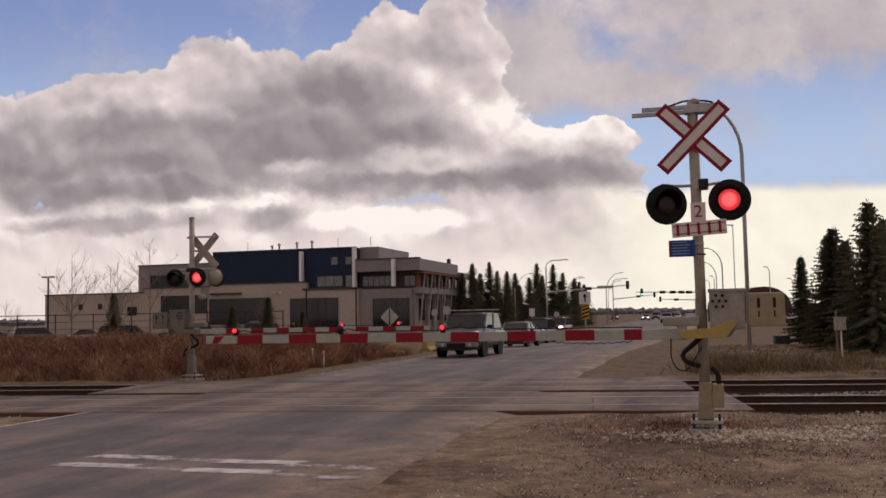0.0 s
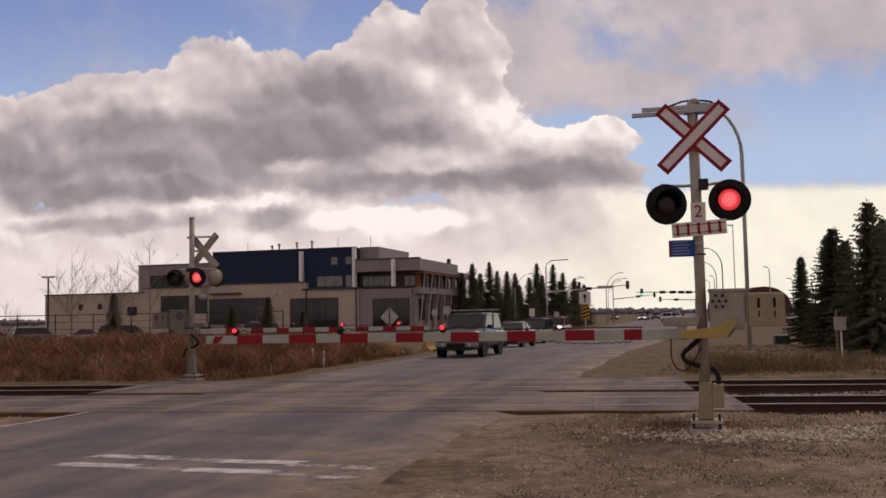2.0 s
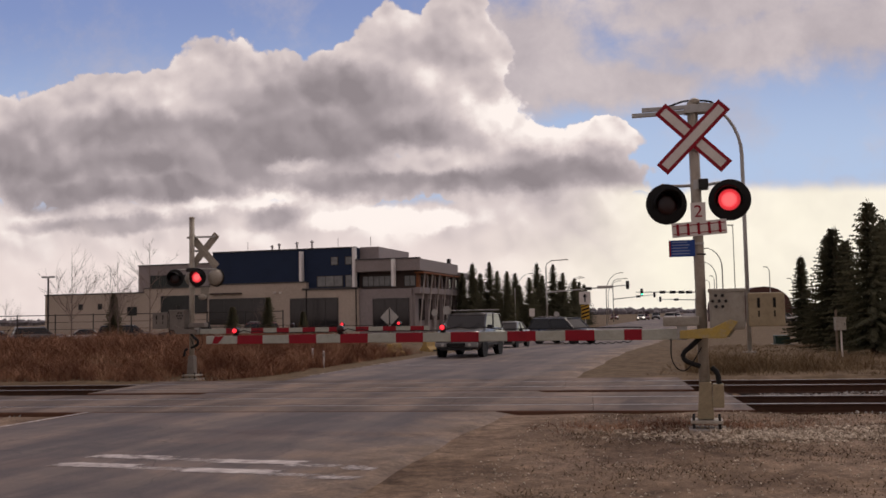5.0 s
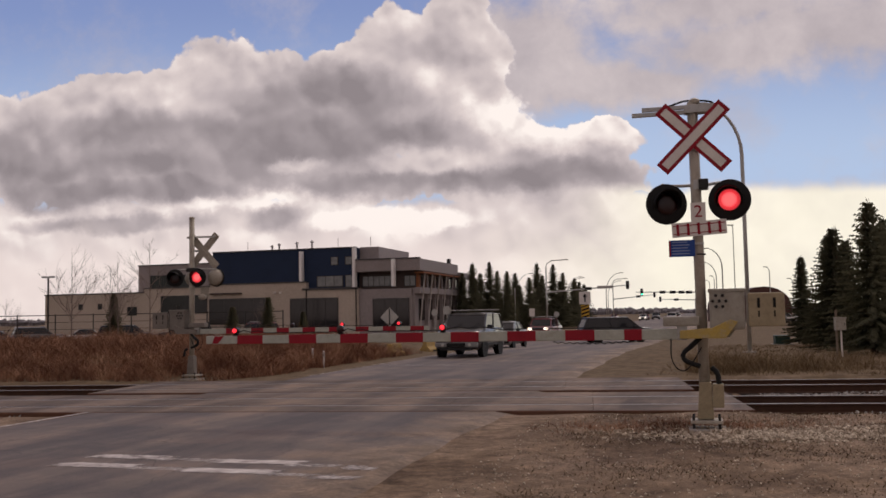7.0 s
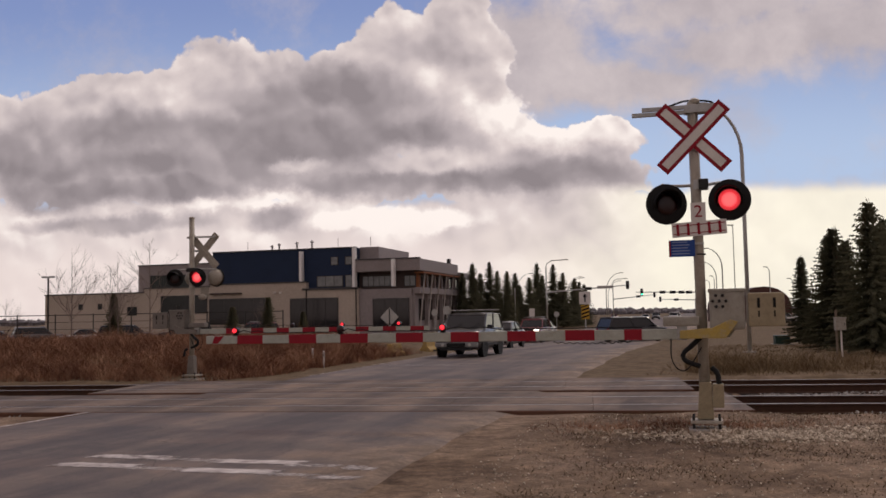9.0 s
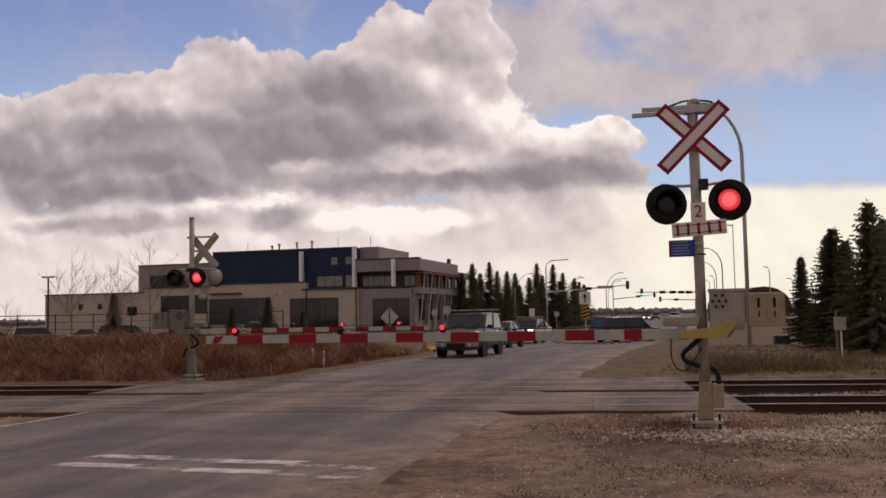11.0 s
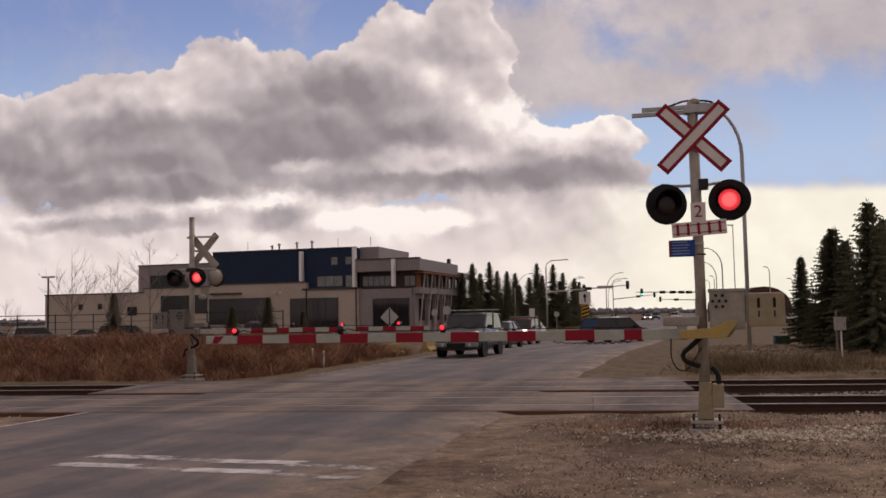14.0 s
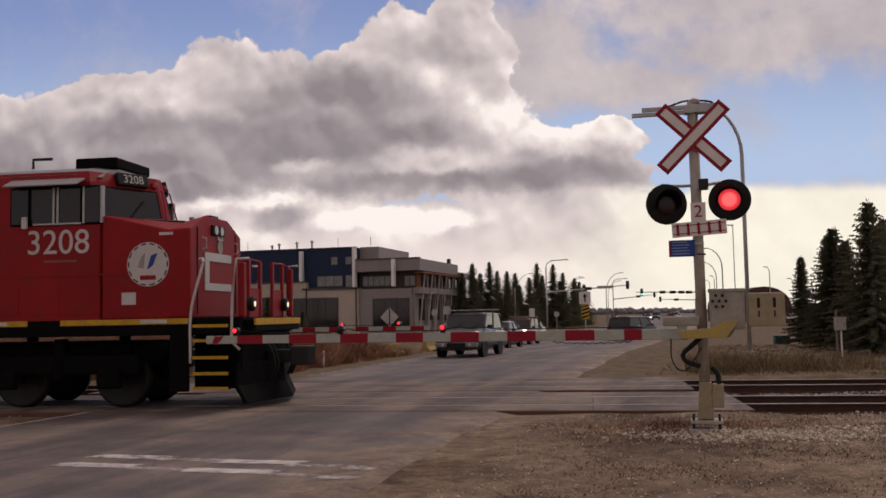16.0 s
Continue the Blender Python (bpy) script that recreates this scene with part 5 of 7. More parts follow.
REDCAR = road_car("sport_utility_vehicle", "dark red off-roader with lit headlamps in the queue", REDSUV, 4.4, 1.8, 1.72, SUV_P, True, "waiting cars", True, 1, 0.7)
WHITEC = road_car("sedan", "white sedan with lit headlamps at the end of the queue", WHITECAR, 4.6, 1.78, 1.44, SEDAN_P, True, "waiting cars")
FARCARS = [road_car("sedan", "pale distant sedan driving on the road", WHITECAR, 4.6, 1.8, 1.46, SEDAN_P, True, "distant cars"),
           road_car("pickup_truck", "white distant pickup driving away on the road", WHITECAR, 5.4, 1.95, 1.8, TRUCK_P, False, "distant cars", False, 1),
           road_car("sport_utility_vehicle", "grey distant off-roader on the road", GREYCAR, 4.5, 1.85, 1.72, SUV_P, False, "distant cars", False, 1),
           road_car("sedan", "dark red distant sedan on the road", REDSUV, 4.6, 1.8, 1.46, SEDAN_P, False, "distant cars")]


# ---- the locomotive: nose along +x, front of the deck at x = 0, rail heads at z = 0 ----
LOCO_RED = surface("locomotive_red", (0.3, 0.009, 0.013), (0.2, 0.006, 0.009), 1.2, 30, 0.52, 0, 0.05, 0.002, dirt=(0.16, 0.02, 0.018))
LOCO_BLACK = surface("locomotive_black", (0.0045, 0.004, 0.004), (0.002, 0.002, 0.002), 2, 30, 0.8, dirt=(0.01, 0.008, 0.007))
LOCO_BLACK.node_tree.nodes["Principled BSDF"].inputs["Specular IOR Level"].default_value = 0.08
LOCO_GREY = surface("locomotive_roof_grey", (0.3, 0.29, 0.29), (0.22, 0.21, 0.21), 2, 30, 0.5, 0.2)
LOCO_WHITE = surface("locomotive_white", (0.6, 0.57, 0.55), (0.5, 0.47, 0.45), 3, 40, 0.5)


DITCH = glow("warm_ditch_lamp", (1.0, 0.75, 0.5), 0.9)


def locomotive():
    t = thing("diesel_locomotive", Matrix.Identity(4), "red, black and white diesel freight locomotive running on the near track", "locomotive")
    P = lambda name, bm, mat, label="", smooth=False, at=None, parent=None: part(name, bm, mat, parent or t, label, smooth, at)
    frame_ = P("underframe", B(-22.3, 0.0, -1.5, 1.5, 1.32, 1.62, 0.02), LOCO_BLACK, "black underframe")
    for s in (-1, 1):
        for x0, x1 in ((-22, -15), (-14.6, -8.4), (-8.0, -4.05), (-3.4, -0.95)):
            P("sill_stripe", B(x0, x1, s * 1.5 - 0.012, s * 1.5 + 0.012, 1.52, 1.62), YELLOW, "reflective yellow sill stripe", parent=frame_)
            P("sill_stripe", B(x1 - 0.9, x1 - 0.4, s * 1.5 - 0.016, s * 1.5 + 0.016, 1.54, 1.6), LOCO_WHITE, parent=frame_)
    # wide nose, chamfered in plan, sloping up to the windscreen
    def across(x, w, shoulder, crown, c):
        return [(x, y, z) for y, z in ((-w, 1.62), (-w, shoulder), (-c, crown), (c, crown), (w, shoulder), (w, 1.62))]
    nose = loft([across(-2.6, 1.49, 3.52, 3.5, 0.95), across(-1.35, 1.49, 3.22, 3.4, 0.85), across(-1.02, 1.26, 3.26, 3.56, 0.55)])
    bmesh.ops.bevel(nose, geom=nose.edges[:], offset=0.035, segments=2, affect="EDGES", profile=0.6)
    nb = P("nose", nose, LOCO_RED, "red wide nose")
    P("nose_roof", B(-0.42, 0.42, -0.8, 0.8, -0.005, 0.012, 0.003), LOCO_GREY, "grey nose top", parent=nb, at=pose(-1.75, 0, 3.465, 0, 4.5, 0))
    P("nose_lamp", B(-1.2, -1.06, -0.18, 0.18, 3.53, 3.6, 0.015), STEEL_DARK, parent=nb)
    # cab
    plan = ((-6.0, -1.49), (-2.66, -1.49), (-1.98, -0.12), (-1.98, 0.12), (-2.66, 1.49), (-6.0, 1.49))
    cab = loft([[(x - lean * (x > -5), y * f, z) for x, y in plan] for z, f, lean in ((1.62, 1.0, 0.0), (3.42, 1.0, 0.0), (4.15, 0.99, 0.2), (4.36, 0.93, 0.26))])
    cb = P("cab", cab, LOCO_RED, "red driver's cab")
    roof = loft([[(x, y * w, z + dz) for y, z in ((-1.42, 4.3), (-1.2, 4.42), (-0.6, 4.55), (0.6, 4.55), (1.2, 4.42), (1.42, 4.3))] for x, w, dz in ((-6.0, 1.0, 0), (-3.15, 1.0, 0), (-2.75, 0.9, -0.05))])
    rf = P("cab_roof", roof, LOCO_GREY, "dull silver cab roof")
    P("roof_unit", B(-3.6, -2.75, -0.7, 0.7, 4.52, 4.73, 0.04), LOCO_BLACK, parent=rf)
    P("horn", Tu([(-4.6, -0.5, 4.6), (-4.6, -0.5, 4.78), (-4.2, -0.5, 4.78)], 0.03, 8), STEEL_DARK, parent=rf)
    # number boards over the two windscreens, which lean back and meet in a shallow V
    for s in (-1, 1):
        out_turn = s * math.degrees(math.atan2(0.68, 1.37))
        def on_front(along, z, proud=0.0):
            """A place on that half of the front: along it from the middle, in metres."""
            a = radians(out_turn)
            lean = 0.0 if z < 3.42 else (z - 3.42) / 0.73 * 0.2
            return pose(-1.98 - lean - along * math.sin(abs(a)) + proud * math.cos(a), s * (0.12 + along * math.cos(a)) + proud * math.sin(a), z, 0, -15.3 if z > 3.42 else 0, out_turn)
        w = P("windscreen", B(-0.02, 0.02, -0.63, 0.63, -0.31, 0.3, 0.015), CARGLASS, "dark windscreen", at=on_front(0.76, 3.77, 0.012), parent=cb)
        P("gasket", B(-0.025, 0.012, -0.67, 0.67, -0.345, 0.335, 0.02), LOCO_BLACK, parent=w)
        P("wiper", Tu([(0.04, -0.1, -0.3), (0.05, 0.3, 0.1)], 0.015, 5), BLACK, parent=w)
        bd = P("number_board", B(-0.1, 0.08, -0.34, 0.34, -0.115, 0.125, 0.015), BLACK, "black number board", at=on_front(0.62, 4.24, 0.02), parent=cb)
        lettering("3208", 0.23, LOCO_WHITE, bd, pose(0.083, 0, 0, 90, 0, 90), "board_number")
        P("marker_lamp", lathe([(0.0, 0.07), (0.06, 0.06), (0.07, 0.02)], 12, "X"), TAIL, at=on_front(0.1, 4.2, 0.0), parent=cb)
        P("front_grab", Tu([(0.05, 0.0, -0.3), (0.1, 0.0, -0.28), (0.1, 0.0, 0.28), (0.05, 0.0, 0.3)], 0.014, 6), LOCO_RED, at=on_front(0.04, 3.8, 0.0), parent=cb)
    for s in (-1, 1):
        side = s * 1.49
        fr = P("side_window", B(-4.42, -2.58, side - 0.03, side + 0.03, 3.36, 4.08, 0.03), LOCO_BLACK, "cab side window", parent=cb)
        for x0, x1 in ((-4.38, -4.05), (-3.98, -3.5), (-3.42, -3.02), (-2.94, -2.63)):
            P("pane", B(x0, x1, side - 0.04, side + 0.04, 3.4, 4.04), CARGLASS, parent=fr)
        for x in (-3.46, -3.54, -2.6, -2.95):
            P("window_post", B(x - 0.02, x + 0.02, side - 0.045, side + 0.045, 3.38, 4.06), GALV, parent=fr)
        P("window_post", B(-3.95, -3.0, side - 0.045, side + 0.045, 3.37, 3.4), GALV, parent=fr)
        shade = loft([[(x, side, 4.22), (x, side + s * 0.3, 4.08), (x, side + s * 0.3, 4.06), (x, side, 4.19)] for x in (-4.4, -2.95)])
        P("sun_visor", shade, LOCO_GREY, "grey window visor", parent=cb)
        P("side_mirror", B(-4.12, -4.02, side + s * 0.08, side + s * 0.14, 3.3, 3.52, 0.015), LOCO_WHITE, parent=cb)
        turn = pose(-3.47, side + s * 0.004, 3.03, 90, 0, 0 if s < 0 else 180)
        lettering("3208", 0.63, LOCO_WHITE, cb, turn, "cab_number", 0.004)
        bar = P("lettering_bar", B(-3.75, -3.1, side - 0.006, side + 0.006, 2.68, 2.72), surface("faded_print", (0.3, 0.1, 0.1)), parent=cb)
        # round emblem as plain shapes
        em = P("emblem", lathe([(-0.004, 0.02), (-0.004, 0.4), (0.004, 0.4), (0.004, 0.02)], 40), LOCO_WHITE, "round white emblem", at=pose(-1.72, side, 2.6), parent=cb)
        for k in range(14):
            a = 2 * math.pi * k / 14
            P("emblem_mark", B(-0.05, 0.05, -0.007, 0.007, -0.012, 0.012), BLACK, at=pose(0.37 * math.cos(a), 0, 0.37 * math.sin(a), 0, 90 - math.degrees(a)), parent=em)
        P("emblem_mark", slab([(-0.02, -0.1), (0.1, -0.02), (0.18, 0.2), (0.06, 0.16)], -0.008, 0.008, "XZ"), BLUE_SIGN, parent=em)
        P("emblem_mark", slab([(-0.2, -0.05), (-0.12, 0.14), (-0.05, 0.22), (-0.08, -0.08)], -0.008, 0.008, "XZ"), GREYBOX, parent=em)
        P("emblem_mark", B(-0.15, 0.15, -0.008, 0.008, -0.28, -0.2), RED, parent=em)
        P("label_plate", B(-2.22, -1.95, side - 0.006, side + 0.006, 1.88, 2.1), LOCO_WHITE, parent=cb)
        P("label_plate", B(-1.5, -1.25, side - 0.02, side + 0.005, 3.12, 3.17), LOCO_WHITE, parent=cb)
        for x in (-5.4, -4.6, -3.8, -3.0):
            P("access_panel", B(x - 0.36, x + 0.36, side - 0.008, side + 0.008, 1.72, 2.3, 0.004), LOCO_RED, parent=cb)
        P("panel_seam", B(-6, -2.1, side - 0.01, side + 0.01, 2.42, 2.45), LOCO_RED, parent=cb)
        # nose chamfer: number, badge and the angular white stripe
        P("nose_seam", B(-1.021, -1.008, s * 0.95 - 0.01, s * 0.95 + 0.01, 1.7, 3.3), LOCO_BLACK, parent=nb)
        P("nose_handle", Tu([(-0.98, s * 0.8, 2.9), (-0.9, s * 0.8, 2.92), (-0.9, s * 0.8, 3.1), (-0.98, s * 0.8, 3.12)], 0.015, 6), LOCO_WHITE, parent=nb)
    # angular white emblem, number and badge on the nose front
    ns = P("nose_stripe", B(-1.018, -1.0, -0.62, 0.69, 2.7, 2.86), LOCO_WHITE, "angular white nose emblem", parent=nb)
    P("stripe_part", B(-1.018, -1.0, -0.62, 0.69, 2.14, 2.28), LOCO_WHITE, parent=ns)
    P("stripe_part", B(-1.018, -1.0, -0.62, -0.42, 2.285, 2.695), LOCO_WHITE, parent=ns)
    P("nose_plate", B(-1.018, -1.0, 0.0, 0.26, 3.12, 3.36), LOCO_WHITE, parent=nb)
    P("plate_bar", B(-1.003, -0.996, 0.09, 0.17, 3.16, 3.32), RED, parent=nb)
    P("nose_badge", lathe([(-1.018, 0.02), (-1.018, 0.13), (-1.0, 0.13), (-1.0, 0.02)], 18, "X"), GREYBOX, at=pose(0, 0.12, 2.99), parent=nb)
    P("headlight", B(-1.04, -0.97, -0.3, 0.3, 3.2, 3.4, 0.03), BLACK, "twin headlight", parent=nb)
    for y in (-0.14, 0.14):
        P("headlight_lens", lathe([(-0.055, 0.09), (-0.045, 0.08), (-0.04, 0.02)], 16, "X"), CLEAR, at=pose(-0.92, y, 3.3), parent=nb)
    for s in (-1, 1):
        dl = P("ditch_light", lathe([(-0.05, 0.06), (-0.04, 0.13), (0.05, 0.13), (0.07, 0.1)], 18, "X"), BLACK, "ditch light", at=pose(0.02, s * 0.95, 1.86))
        P("ditch_light_lens", lathe([(0.055, 0.07), (0.075, 0.05), (0.08, 0.02)], 16, "X"), DITCH, parent=dl)
    # steps, handrails, platform gates
    for s in (-1, 1):
        st = P("step_well", B(-0.95, -0.12, s * 1.2 - 0.02, s * 1.2 + 0.02, 0.35, 1.34), LOCO_BLACK, "black step well")
        for z in (0.36, 0.62, 0.9, 1.2, 1.46):
            P("step", B(-0.86, -0.2, min(s * 1.2, s * 1.52), max(s * 1.2, s * 1.52), z, z + 0.03), LOCO_BLACK, parent=st)
            P("step_edge", B(-0.86, -0.2, s * 1.525 - 0.008, s * 1.525 + 0.008, z - 0.01, z + 0.045), YELLOW, "yellow step edge", parent=st)
        P("step_side", B(-1.3, -0.95, s * 1.48 - 0.03, s * 1.48 + 0.03, 0.32, 1.34), LOCO_BLACK, parent=st)
        P("handrail", Tu(curve_through([(-0.9, s * 1.53, 0.82), (-0.88, s * 1.54, 1.75), (-0.68, s * 1.5, 2.58), (-0.8, s * 1.35, 2.68)]), 0.026, 8), LOCO_WHITE, "white grab rail", True)
        P("handrail", Tu([(-0.02, s * 1.45, 1.05), (-0.14, s * 1.53, 1.2), (-0.12, s * 1.53, 2.0), (-0.05, s * 1.5, 2.66), (0.15, s * 1.4, 2.66)], 0.026, 8), LOCO_WHITE, "white grab rail", True)
        for y in (0.35, 0.95):
            P("gate_post", B(-0.06, 0.0, s * y - 0.05, s * y + 0.05, 1.62, 2.66, 0.015), LOCO_RED, "red platform post")
        P("platform_rail", Tu([(-0.03, s * 0.35, 2.66), (-0.03, s * 0.95, 2.68), (-0.05, s * 1.42, 2.62)], 0.022, 8), LOCO_RED)
        P("platform_sheet", B(-0.05, -0.02, min(s * 0.4, s * 0.9), max(s * 0.4, s * 0.9), 1.62, 2.15), LOCO_RED)
        P("corner_post", B(-0.06, 0.06, s * 1.36 - 0.07, s * 1.36 + 0.07, 1.62, 2.6, 0.03), LOCO_RED, "red corner post")
    P("anticlimber", B(-0.02, 0.22, -1.3, 1.3, 1.36, 1.58, 0.03), LOCO_BLACK)
    P("anticlimber_stripe", B(0.2, 0.24, -1.3, 1.3, 1.48, 1.6), YELLOW, "yellow deck edge")
    P("end_plate", slab([(-1.35, 1.38), (1.35, 1.38), (1.35, 0.75), (0.9, 0.55), (-0.9, 0.55), (-1.35, 0.75)], -0.08, 0.0, "YZ", 0.01), LOCO_BLACK)
    cp = P("coupler", B(0.0, 0.62, -0.14, 0.14, 0.75, 1.0, 0.04), STEEL_DARK, "dark steel coupler")
    P("coupler_head", slab([(0.5, -0.22), (0.85, -0.2), (0.95, -0.05), (0.8, 0.02), (0.9, 0.18), (0.6, 0.22)], 0.7, 1.06, "XY", 0.03), STEEL_DARK, parent=cp)
    for y in (-0.6, -0.4, 0.45, 0.65):
        P("air_hose", Tu(curve_through([(0.0, y, 1.2), (0.22, y, 1.1), (0.32, y + 0.05, 0.75), (0.22, y + 0.08, 0.5)]), 0.03, 8), RUBBER, "black air hose", True)
    # plough: two swept blades meeting at the centre
    for s in (-1, 1):
        pl = loft([[(0.5 - 0.4 * f, s * 1.4 * f, 0.12), (0.35 - 0.4 * f, s * 1.45 * f, 0.42), (0.3 - 0.35 * f, s * 1.45 * f, 0.82), (0.26 - 0.35 * f, s * 1.45 * f, 0.82), (0.28 - 0.4 * f, s * 1.45 * f, 0.4), (0.44 - 0.4 * f, s * 1.4 * f, 0.1)] for f in (0.0, 0.35, 0.7, 1.0)])
        P("plough", pl, LOCO_BLACK, "black snowplough blade")
    # long hood behind the cab
    hood = P("long_hood", B(-21.6, -6.0, -0.95, 0.95, 1.62, 4.3, 0.06), LOCO_BLACK, "black long engine hood")
    P("hood_stripe", B(-21.5, -6.1, -0.965, 0.965, 2.5, 3.9), LOCO_RED, parent=hood)
    P("inverter_cabinet", B(-8.6, -6.0, -1.45, 1.45, 1.62, 3.6, 0.05), LOCO_BLACK)
    P("radiator", B(-21.4, -17.6, -1.5, 1.5, 3.4, 4.65, 0.06), LOCO_BLACK, "overhanging radiator housing")
    P("exhaust_stack", B(-13.2, -12.2, -0.4, 0.4, 4.3, 4.7, 0.05), LOCO_BLACK)
    for i in range(12):
        x = -9.4 - 0.68 * i
        for s in (-1, 1):
            P("hood_door", B(x - 0.3, x + 0.3, s * 0.968 - 0.012, s * 0.968 + 0.012, 1.75, 3.5, 0.005), LOCO_BLACK, parent=hood)
    for s in (-1, 1):
        hr = P("side_handrail", Tu([(-21.5, s * 1.46, 2.6), (-6.1, s * 1.46, 2.6)], 0.022, 6), LOCO_WHITE)
        for i in range(9):
            x = -21.4 + 1.9 * i
            P("stanchion", Tu([(x, s * 1.46, 1.6), (x, s * 1.46, 2.6)], 0.02, 6), LOCO_WHITE, parent=hr)
    # running gear
    P("fuel_tank", B(-14.4, -8.2, -1.42, 1.42, 0.3, 1.3, 0.16), LOCO_BLACK, "black fuel tank")
    for cx in (-4.6, -18.0):
        bg = P("bogie", B(cx - 2.6, cx + 2.6, -1.28, -0.98, 0.62, 0.98, 0.06), LOCO_BLACK, "black three-axle bogie")
        P("bogie_side", B(cx - 2.6, cx + 2.6, 0.98, 1.28, 0.62, 0.98, 0.06), LOCO_BLACK, parent=bg)
        P("bogie_beam", B(cx - 2.3, cx + 2.3, -1.0, 1.0, 0.75, 1.2, 0.06), LOCO_BLACK, parent=bg)
        for k in (-2.05, 0.0, 2.05):
            ax = P("axle", Tu([(cx + k, -0.95, 0.533), (cx + k, 0.95, 0.533)], 0.1, 12), STEEL_DARK)
            for s in (-1, 1):
                P("wheel", lathe([(s * 0.69, 0.2), (s * 0.69, 0.565), (s * 0.715, 0.545), (s * 0.82, 0.533), (s * 0.825, 0.46), (s * 0.78, 0.42), (s * 0.8, 0.15)], 30), STEEL_DARK, "", True, pose(cx + k, 0, 0.533), ax)
                P("journal_box", B(cx + k - 0.22, cx + k + 0.22, s * 1.3 - 0.07, s * 1.3 + 0.07, 0.36, 0.72, 0.05), LOCO_BLACK, parent=bg)
        for k in (-1.05, 1.05):
            for s in (-1, 1):
                P("spring", Tu([(cx + k, s * 1.22, 0.55), (cx + k, s * 1.22, 1.28)], 0.12, 10), LOCO_BLACK, parent=bg)
    return t


LOCO = locomotive()
LOCO_SPEED, LOCO_AT_END = 25.0, -6.1


# ---- trees, grass and stones ----
def mesh_of(name, verts, faces, material, label="", category="", kind="", parent=None, group=""):
    me = bpy.data.meshes.new(name)
    me.from_pydata(verts, [], faces)
    for m in (material if isinstance(material, (list, tuple)) else [material]):
        me.materials.append(m)
    ob = new(name, me)
    ob.parent = parent
    return tagged(ob, label, category, group, kind)


def spruce(m, h, r, seed, detail=1.0, label="", group="spruces"):
    """A tapered trunk and drooping whorls of flat, ragged sprays."""
    rng = np.random.default_rng(seed)
    t = thing("spruce_tree", m, label, "tree", group)
    part("trunk", Tu([(0, 0, -0.6), (0.02, 0, h * 0.5), (0, 0.01, h * 0.985)], 0.022 * h + 0.02, 9, 0.012), BARK, t, "", True)
    verts, faces = [], []
    wide = 0.34 if detail > 0.9 else 0.75

    def branch(a, z, f, L):
        """One limb: drooping, its tip turned up, with side sprays that hang a little."""
        ca, sa = math.cos(a), math.sin(a)
        up = 1.1 * max(0.0, f - 0.55)
        segs = max(3, int(11 * detail * L / max(r, 0.1)) + 2)
        for q in range(segs):
            u = (q + 0.5 + rng.uniform(-0.25, 0.25)) / segs
            d = L * u
            zz = z + d * (up - 0.42 * u + 0.3 * u * u) + rng.normal() * 0.008 * h / 6
            for side in (-1, 0, 1):
                w = wide * (0.1 + 0.34 * L * (1 - u)) * rng.uniform(0.6, 1.2)
                out = 0.08 + 0.22 * L / (segs * 0.5)
                ox, oy = ca * d, sa * d
                tx, ty = ca * out - sa * side * w, sa * out + ca * side * w
                b = len(verts)
                nx, ny = -sa * wide * 0.09 * (1 + L) * (1.1 - u), ca * wide * 0.09 * (1 + L) * (1.1 - u)
                drop = -rng.uniform(0.02, 0.13) * h / 5 * (1.15 - u)
                verts.extend([(ox - nx, oy - ny, zz), (ox + nx, oy + ny, zz + 0.02), (ox + tx, oy + ty, zz + drop), (ox + tx * 0.6, oy + ty * 0.6, zz + 0.05)])
                faces.extend([(b, b + 1, b + 2), (b, b + 2, b + 3)])

    z = 0.05 * h
    while z < h * 0.975:
        f = z / h
        reach = r * 1.05 * (1 - f) ** 0.92 * (1.0 if f > 0.12 else 0.75 + 2 * f) + 0.05
        turn, n = rng.uniform(0, 6.28), 7 + int(3 * (1 - f))
        for k in range(n):
            branch(turn + 6.2832 * k / n + rng.normal() * 0.2, z + rng.normal() * 0.006 * h, f, reach * rng.uniform(0.78, 1.18))
        for k in range(n + 3):
            branch(rng.uniform(0, 6.28), z + rng.uniform(-0.02, 0.02) * h, f, reach * rng.uniform(0.25, 0.72))
        z += (0.026 + 0.012 * (1 - f)) * h * rng.uniform(0.8, 1.2)
    mesh_of("crown", verts, faces, SPRUCE, "dark green needle sprays", kind="stuff", parent=t)
    tip, tf = [], []
    for k in range(int(34 * detail)):
        zz = h * rng.uniform(0.72, 0.99)
        a, L = rng.uniform(0, 6.28), r * (1 - zz / h) ** 0.82 * 0.6 + 0.05
        b = len(tip)
        tip.extend([(L * math.cos(a), L * math.sin(a), zz), (L * math.cos(a) + 0.03, L * math.sin(a), zz), (1.35 * L * math.cos(a), 1.35 * L * math.sin(a), zz + rng.uniform(0.08, 0.22))])
        tf.append((b, b + 1, b + 2))
    mesh_of("shoot_cluster", tip, tf, SPRUCE_TIP, "brown cones and shoots", kind="stuff", parent=t)
    return t


